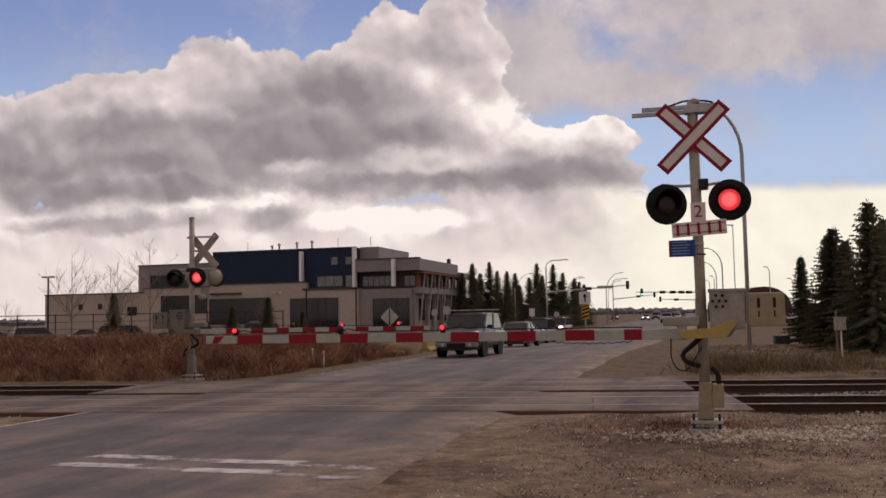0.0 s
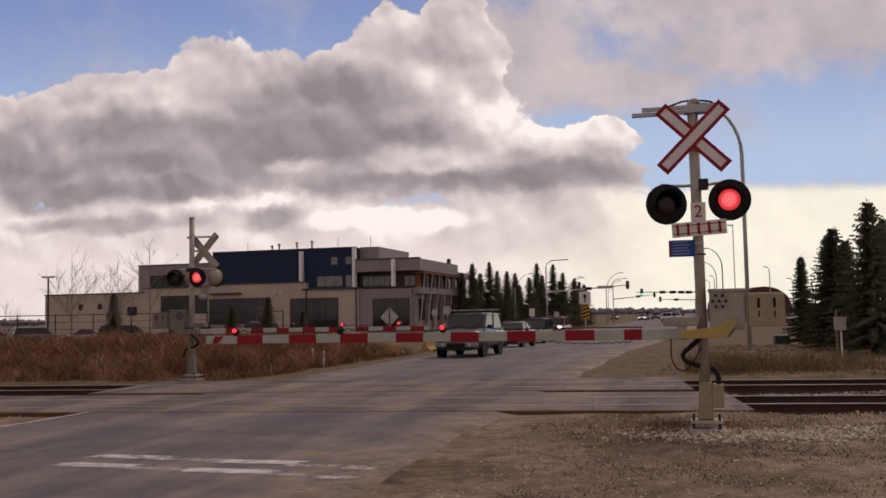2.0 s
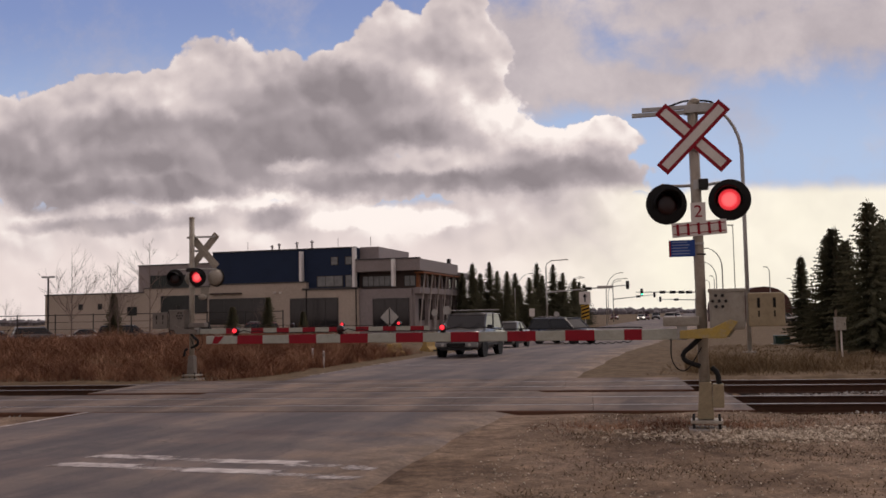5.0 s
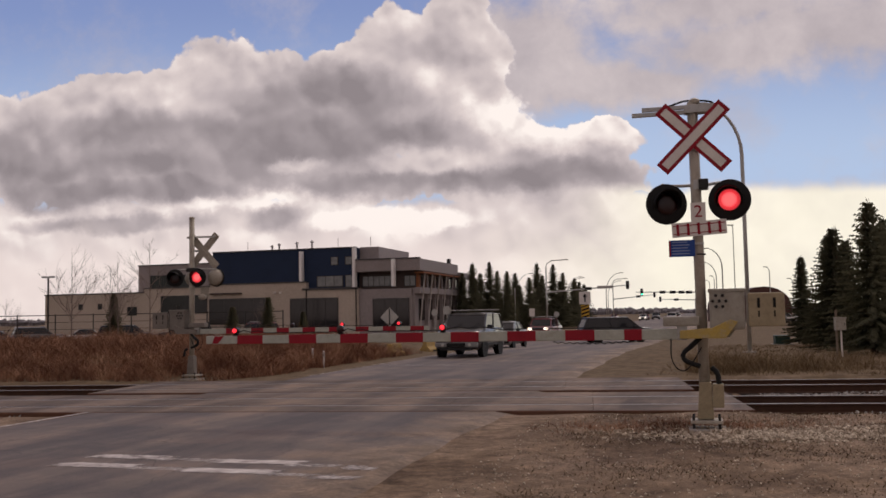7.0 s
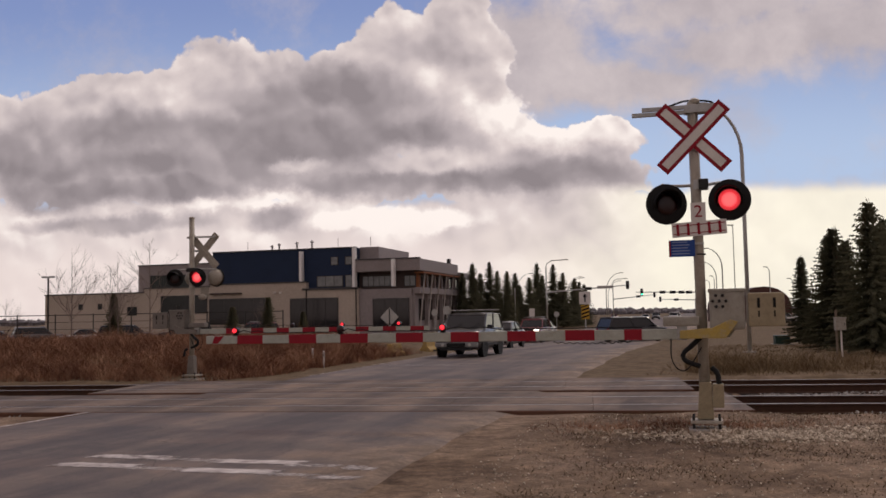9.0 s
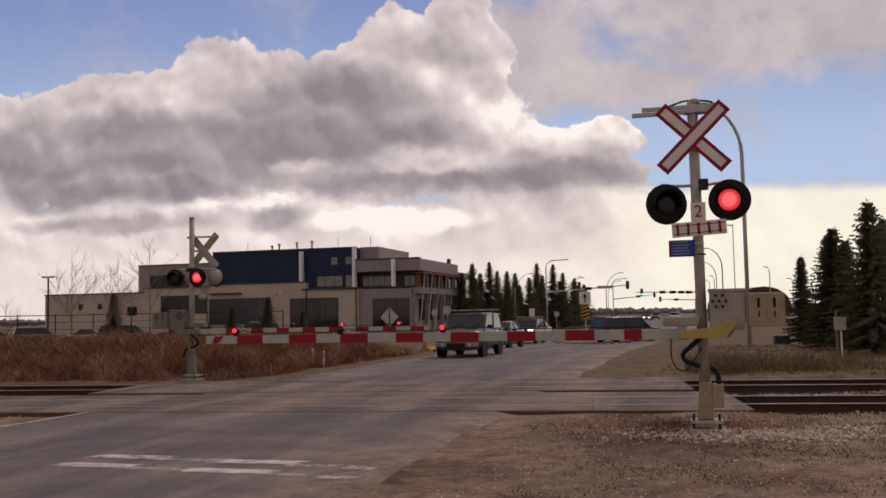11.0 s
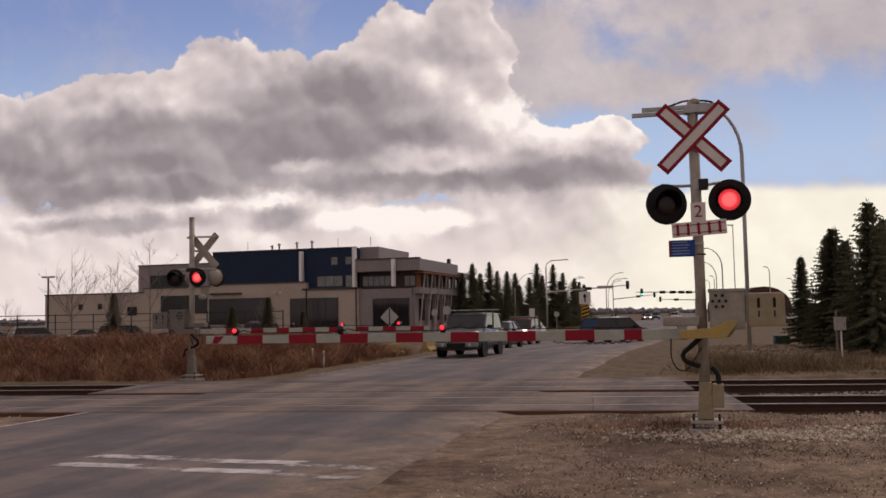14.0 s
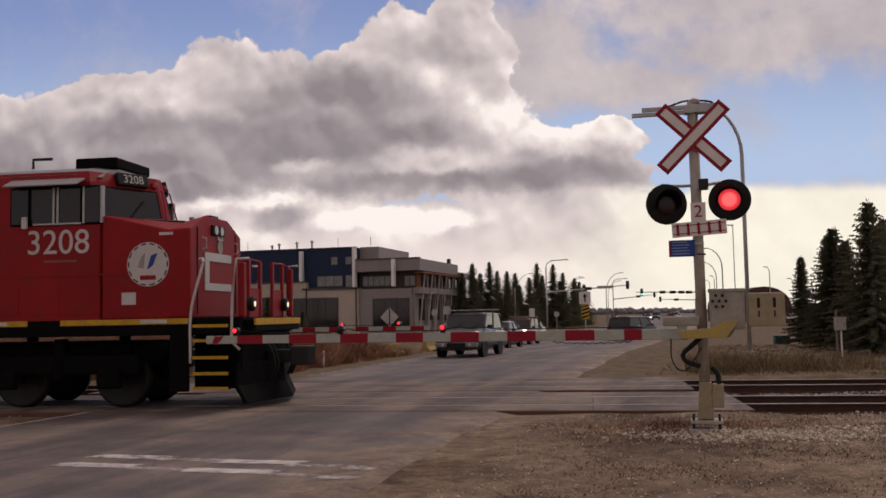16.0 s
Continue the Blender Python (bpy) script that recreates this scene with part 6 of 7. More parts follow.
def bare_tree(m, h, seed, label):
    rng = random.Random(seed)
    t = thing("bare_tree", m, label, "tree", "bare saplings")
    part("trunk", Tu([(0, 0, -0.5), (0.05, 0, h * 0.4), (0.0, 0.05, h)], 0.008 * h, 7, 0.006), TWIG, t)
    bm = bmesh.new()
    def limb(p, d, L, r, depth):
        q = [p + d * L * k / 3 + Vector((rng.uniform(-1, 1), rng.uniform(-1, 1), rng.uniform(-0.2, 0.6))) * L * 0.05 * k for k in range(4)]
        tube(bm, q, r, 4, r * 0.4, False)
        if depth:
            for _ in range(4):
                k = rng.randint(1, 3)
                nd = (d + Vector((rng.uniform(-0.9, 0.9), rng.uniform(-0.9, 0.9), rng.uniform(-0.1, 0.7)))).normalized()
                limb(q[k], nd, L * rng.uniform(0.4, 0.65), r * 0.5, depth - 1)
    for i in range(13):
        z = h * rng.uniform(0.25, 0.95)
        a = rng.uniform(0, 6.28)
        limb(Vector((0, 0, z)), Vector((math.cos(a) * 0.7, math.sin(a) * 0.7, 0.8)).normalized(), (h - z) * 0.42 + 0.35, 0.0035 * h * (1.15 - z / h) + 0.004, 2)
    tagged(part("crown", bm, TWIG, t), kind="stuff")
    return t


def ground_at(x, y):
    return float(ground_height(np.float64(x), np.float64(y)))


def stand(x, y, turn=0.0):
    return pose(x, y, ground_at(x, y), 0, 0, turn)


def grass_material(name, a, b_, c):
    m, n, l, b = nodes_of(name)
    g = n.new("ShaderNodeNewGeometry")
    base = ramp_node(n, l, g.outputs["Random Per Island"], [(0.0, a), (0.55, b_), (1.0, c)])
    big = noise_node(n, l, n.new("ShaderNodeTexCoord").outputs["Object"], 1.1, 7, 0.65)
    l.new(mix_node(n, l, 0.6, base, ramp_node(n, l, big, [(0.38, a), (0.5, b_), (0.64, c)])), b.inputs["Base Color"])
    b.inputs["Roughness"].default_value = 0.9
    b.inputs["Specular IOR Level"].default_value = 0.1
    return m


def tufts(name, count, where, hmin, hmax, material, label, seed, lean=0.35, width=0.012, clump=0.0):
    """Dry blades growing from the ground in clumps."""
    rng = np.random.default_rng(seed)
    verts, faces = [], []
    made = 0
    while made < count:
        p = where(rng)
        if p is None:
            continue
        cx, cy = p
        hh = rng.uniform(hmin, hmax) * (1 + clump * float(wobble(cx, cy, 0.8, 0.7) + 0.6 * wobble(cx, cy, 2.3, 2.1)))
        if hh < hmin * 0.4:
            hh = hmin * 0.4
        z = ground_at(cx, cy) - 0.03
        for _ in range(rng.integers(5, 11)):
            x, y = cx + rng.normal() * 0.1, cy + rng.normal() * 0.1
            h = hh * rng.uniform(0.6, 1.15)
            dx, dy = rng.normal() * lean * h, rng.normal() * lean * h
            w = width * rng.uniform(0.6, 1.5)
            a = rng.uniform(0, math.pi)
            wx, wy = math.cos(a) * w, math.sin(a) * w
            b = len(verts)
            verts.extend([(x - wx, y - wy, z), (x + wx, y + wy, z), (x + dx * 0.4 + wx * 0.7, y + dy * 0.4 + wy * 0.7, z + h * 0.6), (x + dx * 0.4 - wx * 0.7, y + dy * 0.4 - wy * 0.7, z + h * 0.6), (x + dx, y + dy, z + h)])
            faces.extend([(b, b + 1, b + 2, b + 3), (b + 3, b + 2, b + 4)])
            made += 1
    return mesh_of(name, verts, faces, material, label, "grass", "stuff")


RUSSET = grass_material("russet_dry_grass", (0.06, 0.025, 0.017), (0.225, 0.108, 0.066), (0.47, 0.285, 0.178))
STRAW = grass_material("straw_grass", (0.1, 0.064, 0.034), (0.2, 0.142, 0.08), (0.3, 0.228, 0.142))


def on_bank(rng):
    x, y = rng.uniform(-24, 1), 15.5 + rng.random() ** 1.6 * 26
    s, o = x * RD.x + y * RD.y, x * RN.x + y * RN.y
    a = x * TN.x + y * TN.y - FAR_C.length
    if o > -11.9 - 0.4 * rng.random() or a < 2.4 + rng.random() * 0.5 or abs(x / y + 0.25) > 0.32 or (a < 3.6 and rng.random() < 0.4):
        return None
    if (x + 6.95) ** 2 + (y - 26.13) ** 2 < 0.5:
        return None
    return x, y


def beyond_right(rng):
    x, y = rng.uniform(2, 22), 22.5 + rng.random() ** 1.5 * 24
    s, o = x * RD.x + y * RD.y, x * RN.x + y * RN.y
    a = x * TN.x + y * TN.y - FAR_C.length
    if o < ROAD_R + 1.6 + rng.random() * 2 or a < 2.2 + rng.random() or x / y > 0.55 or (a > 6 and rng.random() < 0.5):
        return None
    return x, y


def near_verge(rng):
    x, y = rng.uniform(0.5, 8), rng.uniform(7, 15.4)
    o = x * RN.x + y * RN.y
    a = x * TN.x + y * TN.y - NEAR_C.length
    if o < ROAD_R + 1.2 or a > -1.9 or x / y > 0.55 or math.sin(x * 1.7 + 1) * math.cos(y * 2.3) < 0.25 - 0.14 * x + rng.normal() * 0.35:
        return None
    return x, y


def tall_weeds(rng):
    x, y = 7.0 + rng.normal() * 1.9, 24.4 + abs(rng.normal()) * 2.2
    a = x * TN.x + y * TN.y - FAR_C.length
    if x * RN.x + y * RN.y < ROAD_R + 2.6 or a < 2.0:
        return None
    return x, y


def mast_weeds(rng):
    x, y = 3.4 + rng.normal() * 0.9, 13.35 + rng.normal() * 0.28
    if (x - 3.55) ** 2 + (y - 13.07) ** 2 < 0.06:
        return None
    return x, y


tufts("dry_grass", 100000, on_bank, 0.2, 0.55, RUSSET, "tall russet dry grass and brush on the bank", 11, 0.8, 0.007, 0.42)
tufts("dry_grass", 16000, beyond_right, 0.04, 0.22, STRAW, "straw-coloured dry grass beside the tracks", 12, 0.7, 0.006)
tufts("dry_grass", 9000, tall_weeds, 0.2, 0.5, STRAW, "tall bleached weeds beyond the tracks", 14, 0.45, 0.006, 0.3)
tufts("dry_grass", 2600, mast_weeds, 0.03, 0.14, RUSSET, "short brown weeds round the signal's footing", 15, 0.9, 0.004)
VERGE = grass_material("dull_trampled_grass", (0.05, 0.033, 0.02), (0.12, 0.083, 0.048), (0.23, 0.165, 0.1))
tufts("dry_grass", 26000, near_verge, 0.012, 0.07, VERGE, "short trampled straw on the dirt verge", 13, 0.9, 0.006)


def gravel():
    rng = np.random.default_rng(8)
    verts, faces = [], []
    while len(verts) < 6 * 7500:
        near = rng.random() < 0.5
        if near:
            x, y = 4.5 + rng.normal() * 0.9, 12.3 + rng.normal() * 0.34
            x += (12.3 - y) * -0.3
            y -= 0.12 * (x - 4.5)
        else:
            x, y = rng.uniform(-0.5, 7.5), rng.uniform(7.5, 15)
        if x * RN.x + y * RN.y < ROAD_R + 0.5:
            continue
        r = rng.uniform(0.008, 0.034) if near else rng.uniform(0.005, 0.016)
        z = ground_at(x, y) + r * 0.3
        k = len(verts)
        q = rng.normal(size=(6, 3)) * 0.25 + np.array([(1, 0, 0), (0, 1, 0), (-1, 0, 0), (0, -1, 0), (0, 0, 0.75), (0, 0, -0.75)])
        verts.extend((np.array((x, y, z)) + q * r).tolist())
        faces.extend([(k + a, k + b, k + c) for a, b, c in ((0, 1, 4), (1, 2, 4), (2, 3, 4), (3, 0, 4), (1, 0, 5), (2, 1, 5), (3, 2, 5), (0, 3, 5))])
    mesh_of("gravel", verts, faces, PALE_STONE, "pale loose gravel around the signal's footing", "gravel", "stuff")


gravel()
for i, (x, y, h, r) in enumerate(((15.0, 33.2, 5.4, 1.65), (15.7, 38.0, 4.95, 1.35), (18.9, 40.5, 5.5, 1.6), (17.9, 44.0, 5.2, 1.3), (18.7, 49.5, 4.6, 0.9), (19.8, 46.5, 5.2, 1.6), (18.3, 35.0, 5.3, 1.8), (21.5, 52.0, 5.0, 1.5))):
    spruce(stand(x, y, 40 * i), h, r * 1.25, 30 + i, 1.0, "dark green spruce tree on dry lawn")
for i, (x, y, h, r) in enumerate(((3.9, 128, 9.3, 2.0), (5.2, 134, 8.2, 1.9), (6.3, 130, 9.4, 1.9), (7.7, 136, 8.4, 2.0), (8.7, 130, 8.1, 1.8), (2.6, 132, 8.0, 2.0), (10.4, 138, 8.2, 1.9), (12.3, 136, 7.4, 1.9), (13.8, 140, 9.7, 2.2), (15.2, 146, 8.0, 2.0), (16.2, 140, 9.4, 2.1), (17.6, 140, 8.2, 1.8), (18.4, 150, 7.4, 2.0), (20.0, 146, 7.0, 1.9), (21.0, 152, 7.8, 1.8), (22.3, 156, 7.4, 1.8), (23.4, 158, 7.0, 1.7), (4.6, 140, 7.6, 2.2), (9.6, 142, 7.2, 2.2), (11.6, 146, 6.6, 2.0))):
    spruce(stand(x, y, 40 * i), h, r * 1.4, 60 + i, 0.75, "dark slender spruce in a far row", "far spruces")
for i, (x, y, h) in enumerate(((-23.6, 60, 6.3), (-21.0, 61, 5.5), (-18.6, 60, 6.6), (-20.4, 58, 4.8), (-30.5, 66, 3.2), (-14.2, 75, 3.4))):
    bare_tree(stand(x, y, 60 * i), h, 90 + i, "leafless grey-brown young tree")
for i, (x, y, h, r) in enumerate(((-21.6, 62, 3.6, 0.9), (-12.6, 68, 3.6, 0.9), (-15.6, 70, 3.0, 0.9), (-10.7, 72, 2.6, 0.6))):
    spruce(stand(x, y, 40 * i), h, r, 120 + i, 0.4, "small dark young spruce by the building", "young spruces")


# ---- poles, signs, signals and small things ----
def lamp_post(x, y, h, reach, label, r=0.09, left=True):
    t = thing("street_lamp", stand(x, y), label, "street lamp", "street lamps")
    s = -1 if left else 1
    bend = h - reach * 1.25
    pts = [(0, 0, -0.3), (0, 0, h * 0.45), (0, 0, bend)] + [(s * reach * (1 - math.cos(a)), 0, bend + (h - bend) * math.sin(a)) for a in (math.pi / 2 * k / 8 for k in range(1, 9))]
    part("pole", Tu(pts, r, 10, r * 0.45), GALV, t, "curved galvanised pole", True)
    part("lamp_head", B(s * reach - 0.35, s * reach + 0.35, -0.12, 0.12, h - 0.06, h + 0.06, 0.04), GREYBOX, t, "grey lamp head")
    part("base_plate", B(-0.2, 0.2, -0.2, 0.2, -0.1, 0.06, 0.02), CONCRETE, t)
    return t


def signal_box(parent, x, y, z, lit=None):
    b = part("signal_head", B(x - 0.2, x + 0.2, y - 0.15, y + 0.15, z - 0.55, z + 0.55, 0.03), BLACK, parent, "black traffic signal head")
    for k, n in enumerate((0.34, 0.0, -0.34)):
        part("lens", lathe([(-0.151, 0.13), (-0.17, 0.12), (-0.175, 0.02)], 14), LAMP_GREEN if lit == k else BLACK, b, at=pose(x, y, z + n))


def mast_arm(x, y, x_end, z0, z1, heads, lamp_top=None, label="", lit=None):
    g = ground_at(x, y)
    t = thing("traffic_signal", pose(x, y, g), label, "traffic signal", "traffic signals")
    s = 1 if x_end > x else -1
    top = (lamp_top or z0 + 0.3) - g
    part("pole", Tu([(0, 0, -0.3), (0, 0, top - 1.0 if lamp_top else top)], 0.14, 10, 0.09), GALV, t, "grey signal pole", True)
    if lamp_top:
        part("lamp_arm", Tu([(0, 0, top - 1.0), (s * 0.15, 0, top - 0.5), (s * 0.8, 0, top - 0.1), (s * 2.8, 0, top)], 0.07, 8), GALV, t, "", True)
        part("lamp_head", B(s * 2.8 - 0.35, s * 2.8 + 0.35, -0.12, 0.12, top - 0.06, top + 0.06, 0.03), GREYBOX, t)
    part("mast_arm", Tu([(0, 0, z0 - g), (x_end - x, 0, z1 - g)], 0.11, 8, 0.06), GALV, t, "long grey signal arm", True)
    for k, (hx, kind) in enumerate(heads):
        z = z0 + (z1 - z0) * (hx - x) / (x_end - x) - g
        if kind == "sign":
            part("street_sign", B(hx - x - 1.1, hx - x + 1.1, -0.18, -0.14, z - 0.2, z + 0.2, 0.01), GALV, t, "grey back of a street sign")
        elif kind == "small":
            part("signal_head", B(hx - x - 0.45, hx - x + 0.45, -0.2, 0.1, z - 0.22, z + 0.22, 0.03), BLACK, t)
        else:
            signal_box(t, hx - x, -0.1, z, 2 if kind == "green" else None)
    return t


def post_sign(x, y, z0, z1, w, shape, label, mat=None, post=0.03):
    g = ground_at(x, y)
    t = thing("road_sign", pose(x, y, g) @ FACING, label, "road sign", "road signs")
    part("post", Tu([(0, 0, -0.3), (0, 0, z1 - g)], post, 6), WOOD if shape == "diamond" else GALV, t)
    zc, hh = (z0 + z1) / 2 - g, (z1 - z0) / 2
    if shape == "diamond":
        part("plate", slab([(0, -hh), (hh, 0), (0, hh), (-hh, 0)], -0.06, -0.05, "XZ", 0.003), GALV, t, "grey metal sign back", at=pose(0, 0, zc))
        part("rail", B(-0.03, 0.03, -0.08, -0.06, zc - hh * 0.9, zc + hh * 0.9), STEEL_DARK, t)
    elif shape == "round":
        part("plate", lathe([(-0.06, 0.02), (-0.06, hh), (-0.05, hh), (-0.05, 0.02)], 20), GALV, t, at=pose(0, 0, zc))
    else:
        part("plate", B(-w / 2, w / 2, -0.06, -0.05, zc - hh, zc + hh, 0.003), mat or GALV, t)
    return t


def hazard_board():
    g = ground_at(11.9, 80)
    t = thing("hazard_sign", pose(11.9, 80, g) @ FACING, "white arrow sign over yellow and black striped hazard board", "road sign")
    part("post", Tu([(0, 0.05, -0.3), (0, 0.05, 3.4 - g)], 0.05, 6), GALV, t)
    u = part("arrow_board", B(-0.48, 0.48, -0.03, 0.0, 2.3 - g, 3.35 - g, 0.01), WHITE, t, "white board with a black arrow")
    part("arrow", slab([(-0.2, 2.9 - g), (0.0, 3.2 - g), (0.2, 2.9 - g), (0.07, 2.92 - g), (0.05, 2.45 - g), (-0.05, 2.45 - g), (-0.07, 2.92 - g)], -0.04, -0.034, "XZ"), BLACK, u)
    d = part("chevron_board", B(-0.34, 0.34, -0.03, 0.0, 1.05 - g, 2.24 - g, 0.01), YELLOW, t, "yellow board with black stripes")
    for k in range(4):
        z = 1.08 - g + 0.3 * k
        part("stripe", slab([(-0.33, z), (0.33, z + 0.22), (0.33, z + 0.36), (-0.33, z + 0.14)] if k < 3 else [(-0.33, z), (0.33, z + 0.2), (0.1, z + 0.24), (-0.33, z + 0.1)], -0.04, -0.034, "XZ"), BLACK, d)
    return t


def barrier(x, y, turn):
    t = thing("concrete_barrier", stand(x, y, turn), "low yellow-painted concrete barrier at the road's edge", "barrier", "barriers")
    bm = slab([(-0.28, -0.05), (0.28, -0.05), (0.26, 0.12), (0.13, 0.24), (0.09, 0.5), (-0.09, 0.5), (-0.13, 0.24), (-0.26, 0.12)], -0.6, 0.6, "YZ", 0.02)
    part("block", bm, BARRIER_YELLOW, t)
    part("lifting_slot", B(-0.2, 0.2, -0.29, 0.29, 0.0, 0.06), BLACK, t)
    return t


def box_on_post(x, y, z0, z1, w, label):
    g = ground_at(x, y)
    t = thing("utility_box", pose(x, y, g), label, "utility box")
    part("post", Tu([(0.03, 0, -0.2), (0.03, 0, z0 - g + 0.05)], 0.03, 8), WHITE, t)
    part("post", B(-w * 0.25 - 0.03, -w * 0.25 + 0.03, 0.05, 0.1, -0.2, z1 - g + 0.25), WOOD, t)
    b = part("cabinet", B(-w / 2, w / 2, -0.1, 0.08, z0 - g, z1 - g, 0.02), GREYBOX, t, "grey metal cabinet")
    part("lid", B(-w / 2 - 0.01, w / 2 + 0.01, -0.12, 0.09, z1 - g - 0.03, z1 - g + 0.01, 0.006), GREYBOX, b)
    part("latch", B(w * 0.3, w * 0.36, -0.11, -0.1, (z0 + z1) / 2 - g - 0.04, (z0 + z1) / 2 - g + 0.04), STEEL_DARK, b)
    return t


BARRIER_YELLOW = surface("worn_yellow_concrete", (0.42, 0.28, 0.08), (0.3, 0.22, 0.12), 3, 30, 0.8, dirt=(0.3, 0.26, 0.2))
GREEN_BOX = surface("dark_green_enamel", (0.04, 0.075, 0.06), None, 3, 40, 0.5)
BROWN_STEEL = surface("brown_ribbed_steel", (0.1, 0.05, 0.042), None, 0.5, 8, 0.6)

lamp_post(11.66, 36.4, 9.64, 1.62, "tall curved galvanised street lamp beside the road", 0.085)
lamp_post(33.0, 112, 9.6, 1.9, "far curved street lamp beside the road")
lamp_post(41.5, 144, 9.6, 2.0, "far curved street lamp beside the road")
lamp_post(32.6, 106, 11.6, 0.25, "far straight lamp pole beside the road", 0.06)
for x, y, h in ((56, 196, 9.4), (64, 228, 9.4), (55.1, 160, 9.2), (59.0, 160, 7.2)):
    lamp_post(x, y, h, 0.7, "distant grey street lamp beside the road")
for x, y, h in ((19.4, 150, 7.6), (24.8, 190, 9.3), (35.5, 205, 8.8), (12.2, 160, 8.9), (27.4, 160, 8.7)):
    lamp_post(x, y, h, 2.6, "distant curved street lamp across the road", 0.08, False)
for x in (8.2, 9.1, 9.9):
    t = thing("flagpole", stand(x, 122 + x), "slim white pole in front of the far spruces", "pole", "poles")
    part("shaft", Tu([(0, 0, -0.3), (0, 0, 5.6)], 0.05, 8), WHITE, t)
    part("cap", lathe([(5.6, 0.06), (5.68, 0.06), (5.72, 0.02)], 8, "Z"), WHITE, t)
mast_arm(14.2, 131, 25.8, 4.45, 5.3, ((22.3, "sign"), (25.4, "head"), (20.0, "small")), 8.95, "grey traffic signal mast arm with street lamp, over the road")
mast_arm(35.7, 200, 44.8, 4.25, 5.1, ((44.4, "head"), (41.0, "small")), 8.6, "distant traffic signal mast arm with street lamp")
mast_arm(41.0, 150, 30.4, 4.45, 4.65, ((31.3, "green"), (34.6, "small"), (36.2, "small"), (37.6, "small"), (38.8, "small")), None, "traffic signal mast arm with a green light")
mast_arm(53.0, 200, 45.0, 3.8, 4.1, ((45.6, "head"), (49.0, "small")), None, "distant traffic signal mast arm")
hazard_board()
post_sign(-3.1, 54.0, 1.0, 2.1, 1, "diamond", "grey back of a diamond road sign on a wooden post", post=0.06)
post_sign(-0.7, 70.0, 1.55, 2.05, 0.5, "round", "grey back of a round road sign")
post_sign(0.2, 74.0, 1.65, 2.3, 0.5, "square", "grey back of a square road sign")
post_sign(8.9, 96.0, 1.3, 2.1, 0.55, "square", "small white road sign far off", WHITE)
post_sign(11.6, 98.0, 1.2, 1.75, 0.5, "round", "small round road sign far off")
barrier(-2.1, 39.6, 72)
barrier(-0.75, 45.2, 70)
for x, y, h in ((-3.95, 31.0, 0.55), (-4.45, 32.0, 0.6)):
    t = thing("marker_post", stand(x, y), "short pale marker post at the road's edge", "marker post", "marker posts")
    part("post", B(-0.03, 0.03, -0.02, 0.02, -0.2, h, 0.008), WHITE, t)
    part("band", B(-0.033, 0.033, -0.023, 0.023, h - 0.2, h - 0.1), GALV, t)
box_on_post(12.9, 31.0, 0.86, 1.28, 0.34, "grey utility cabinet on a white post beside spruce trees")


def transformer():
    t = thing("transformer_box", stand(18.0, 50.8, -10), "dark green transformer box on a pale pad", "utility box")
    part("body", B(-0.38, 0.38, -0.35, 0.35, 0.0, 0.46, 0.03), GREEN_BOX, t)
    part("lid", B(-0.4, 0.4, -0.38, 0.37, 0.44, 0.5, 0.02), GREEN_BOX, t)
    part("pad", B(-0.5, 0.5, -0.5, 0.5, -0.1, 0.04, 0.02), CONCRETE, t)


def quonset():
    t = thing("arched_building", pose(54, 160, -0.5), "brown arched metal building behind the lawn", "building")
    arc = [(4.6 * math.cos(a), 2.6 + 3.3 * math.sin(a)) for a in (math.pi * k / 16 for k in range(17))]
    part("shell", slab([(4.6, 0.0)] + arc + [(-4.6, 0.0)], 0, 18, "XZ"), BROWN_STEEL, t, "brown ribbed steel front")
    part("sign", B(-0.7, 0.9, -0.12, 0.0, 4.1, 4.6, 0.02), GREEN_BOX, t, "green sign board")
    part("door", B(-1.8, 1.8, -0.06, 0.0, 0.0, 3.0), GREY_WALL, t)


def fence():
    t = thing("wire_fence", pose(-36.0, 80, 0.0), "wire fence with dark posts before the car park", "fence")
    for k in range(8):
        part("post", Tu([(3.2 * k, 0, -0.8), (3.2 * k, 0, 2.3)], 0.05, 6), STEEL_DARK, t)
    for z in (0.4, 1.0, 1.6, 2.2):
        part("wire", Tu([(-6, 0, z), (22.4, 0, z)], 0.02 if z < 2 else 0.035, 5), STEEL_DARK, t)
    for x, h in ((-13.9, 3.2), (-13.4, 1.9), (-11.5, 1.9)):
        q = thing("fence_post", pose(x - 6.9, 74, -0.5), "dark upright post near the building", "post", "fence posts")
        part("shaft", Tu([(0, 0, -0.2), (0, 0, h)], 0.09, 8), STEEL_DARK, q)
        part("cap", B(-0.11, 0.11, -0.11, 0.11, h, h + 0.05), STEEL_DARK, q)


def yard_lamp():
    t = thing("yard_lamp", pose(-37.6, 90, -0.5), "tall car park lamp with two flat heads", "street lamp")
    part("pole", Tu([(0, 0, 0), (0, 0, 6.4)], 0.09, 8), STEEL_DARK, t)
    for s in (-1, 1):
        part("lamp_head", B(min(s * 0.1, s * 0.6), max(s * 0.1, s * 0.6), -0.15, 0.15, 6.35, 6.5, 0.03), STEEL_DARK, t)


transformer()
quonset()
fence()
yard_lamp()

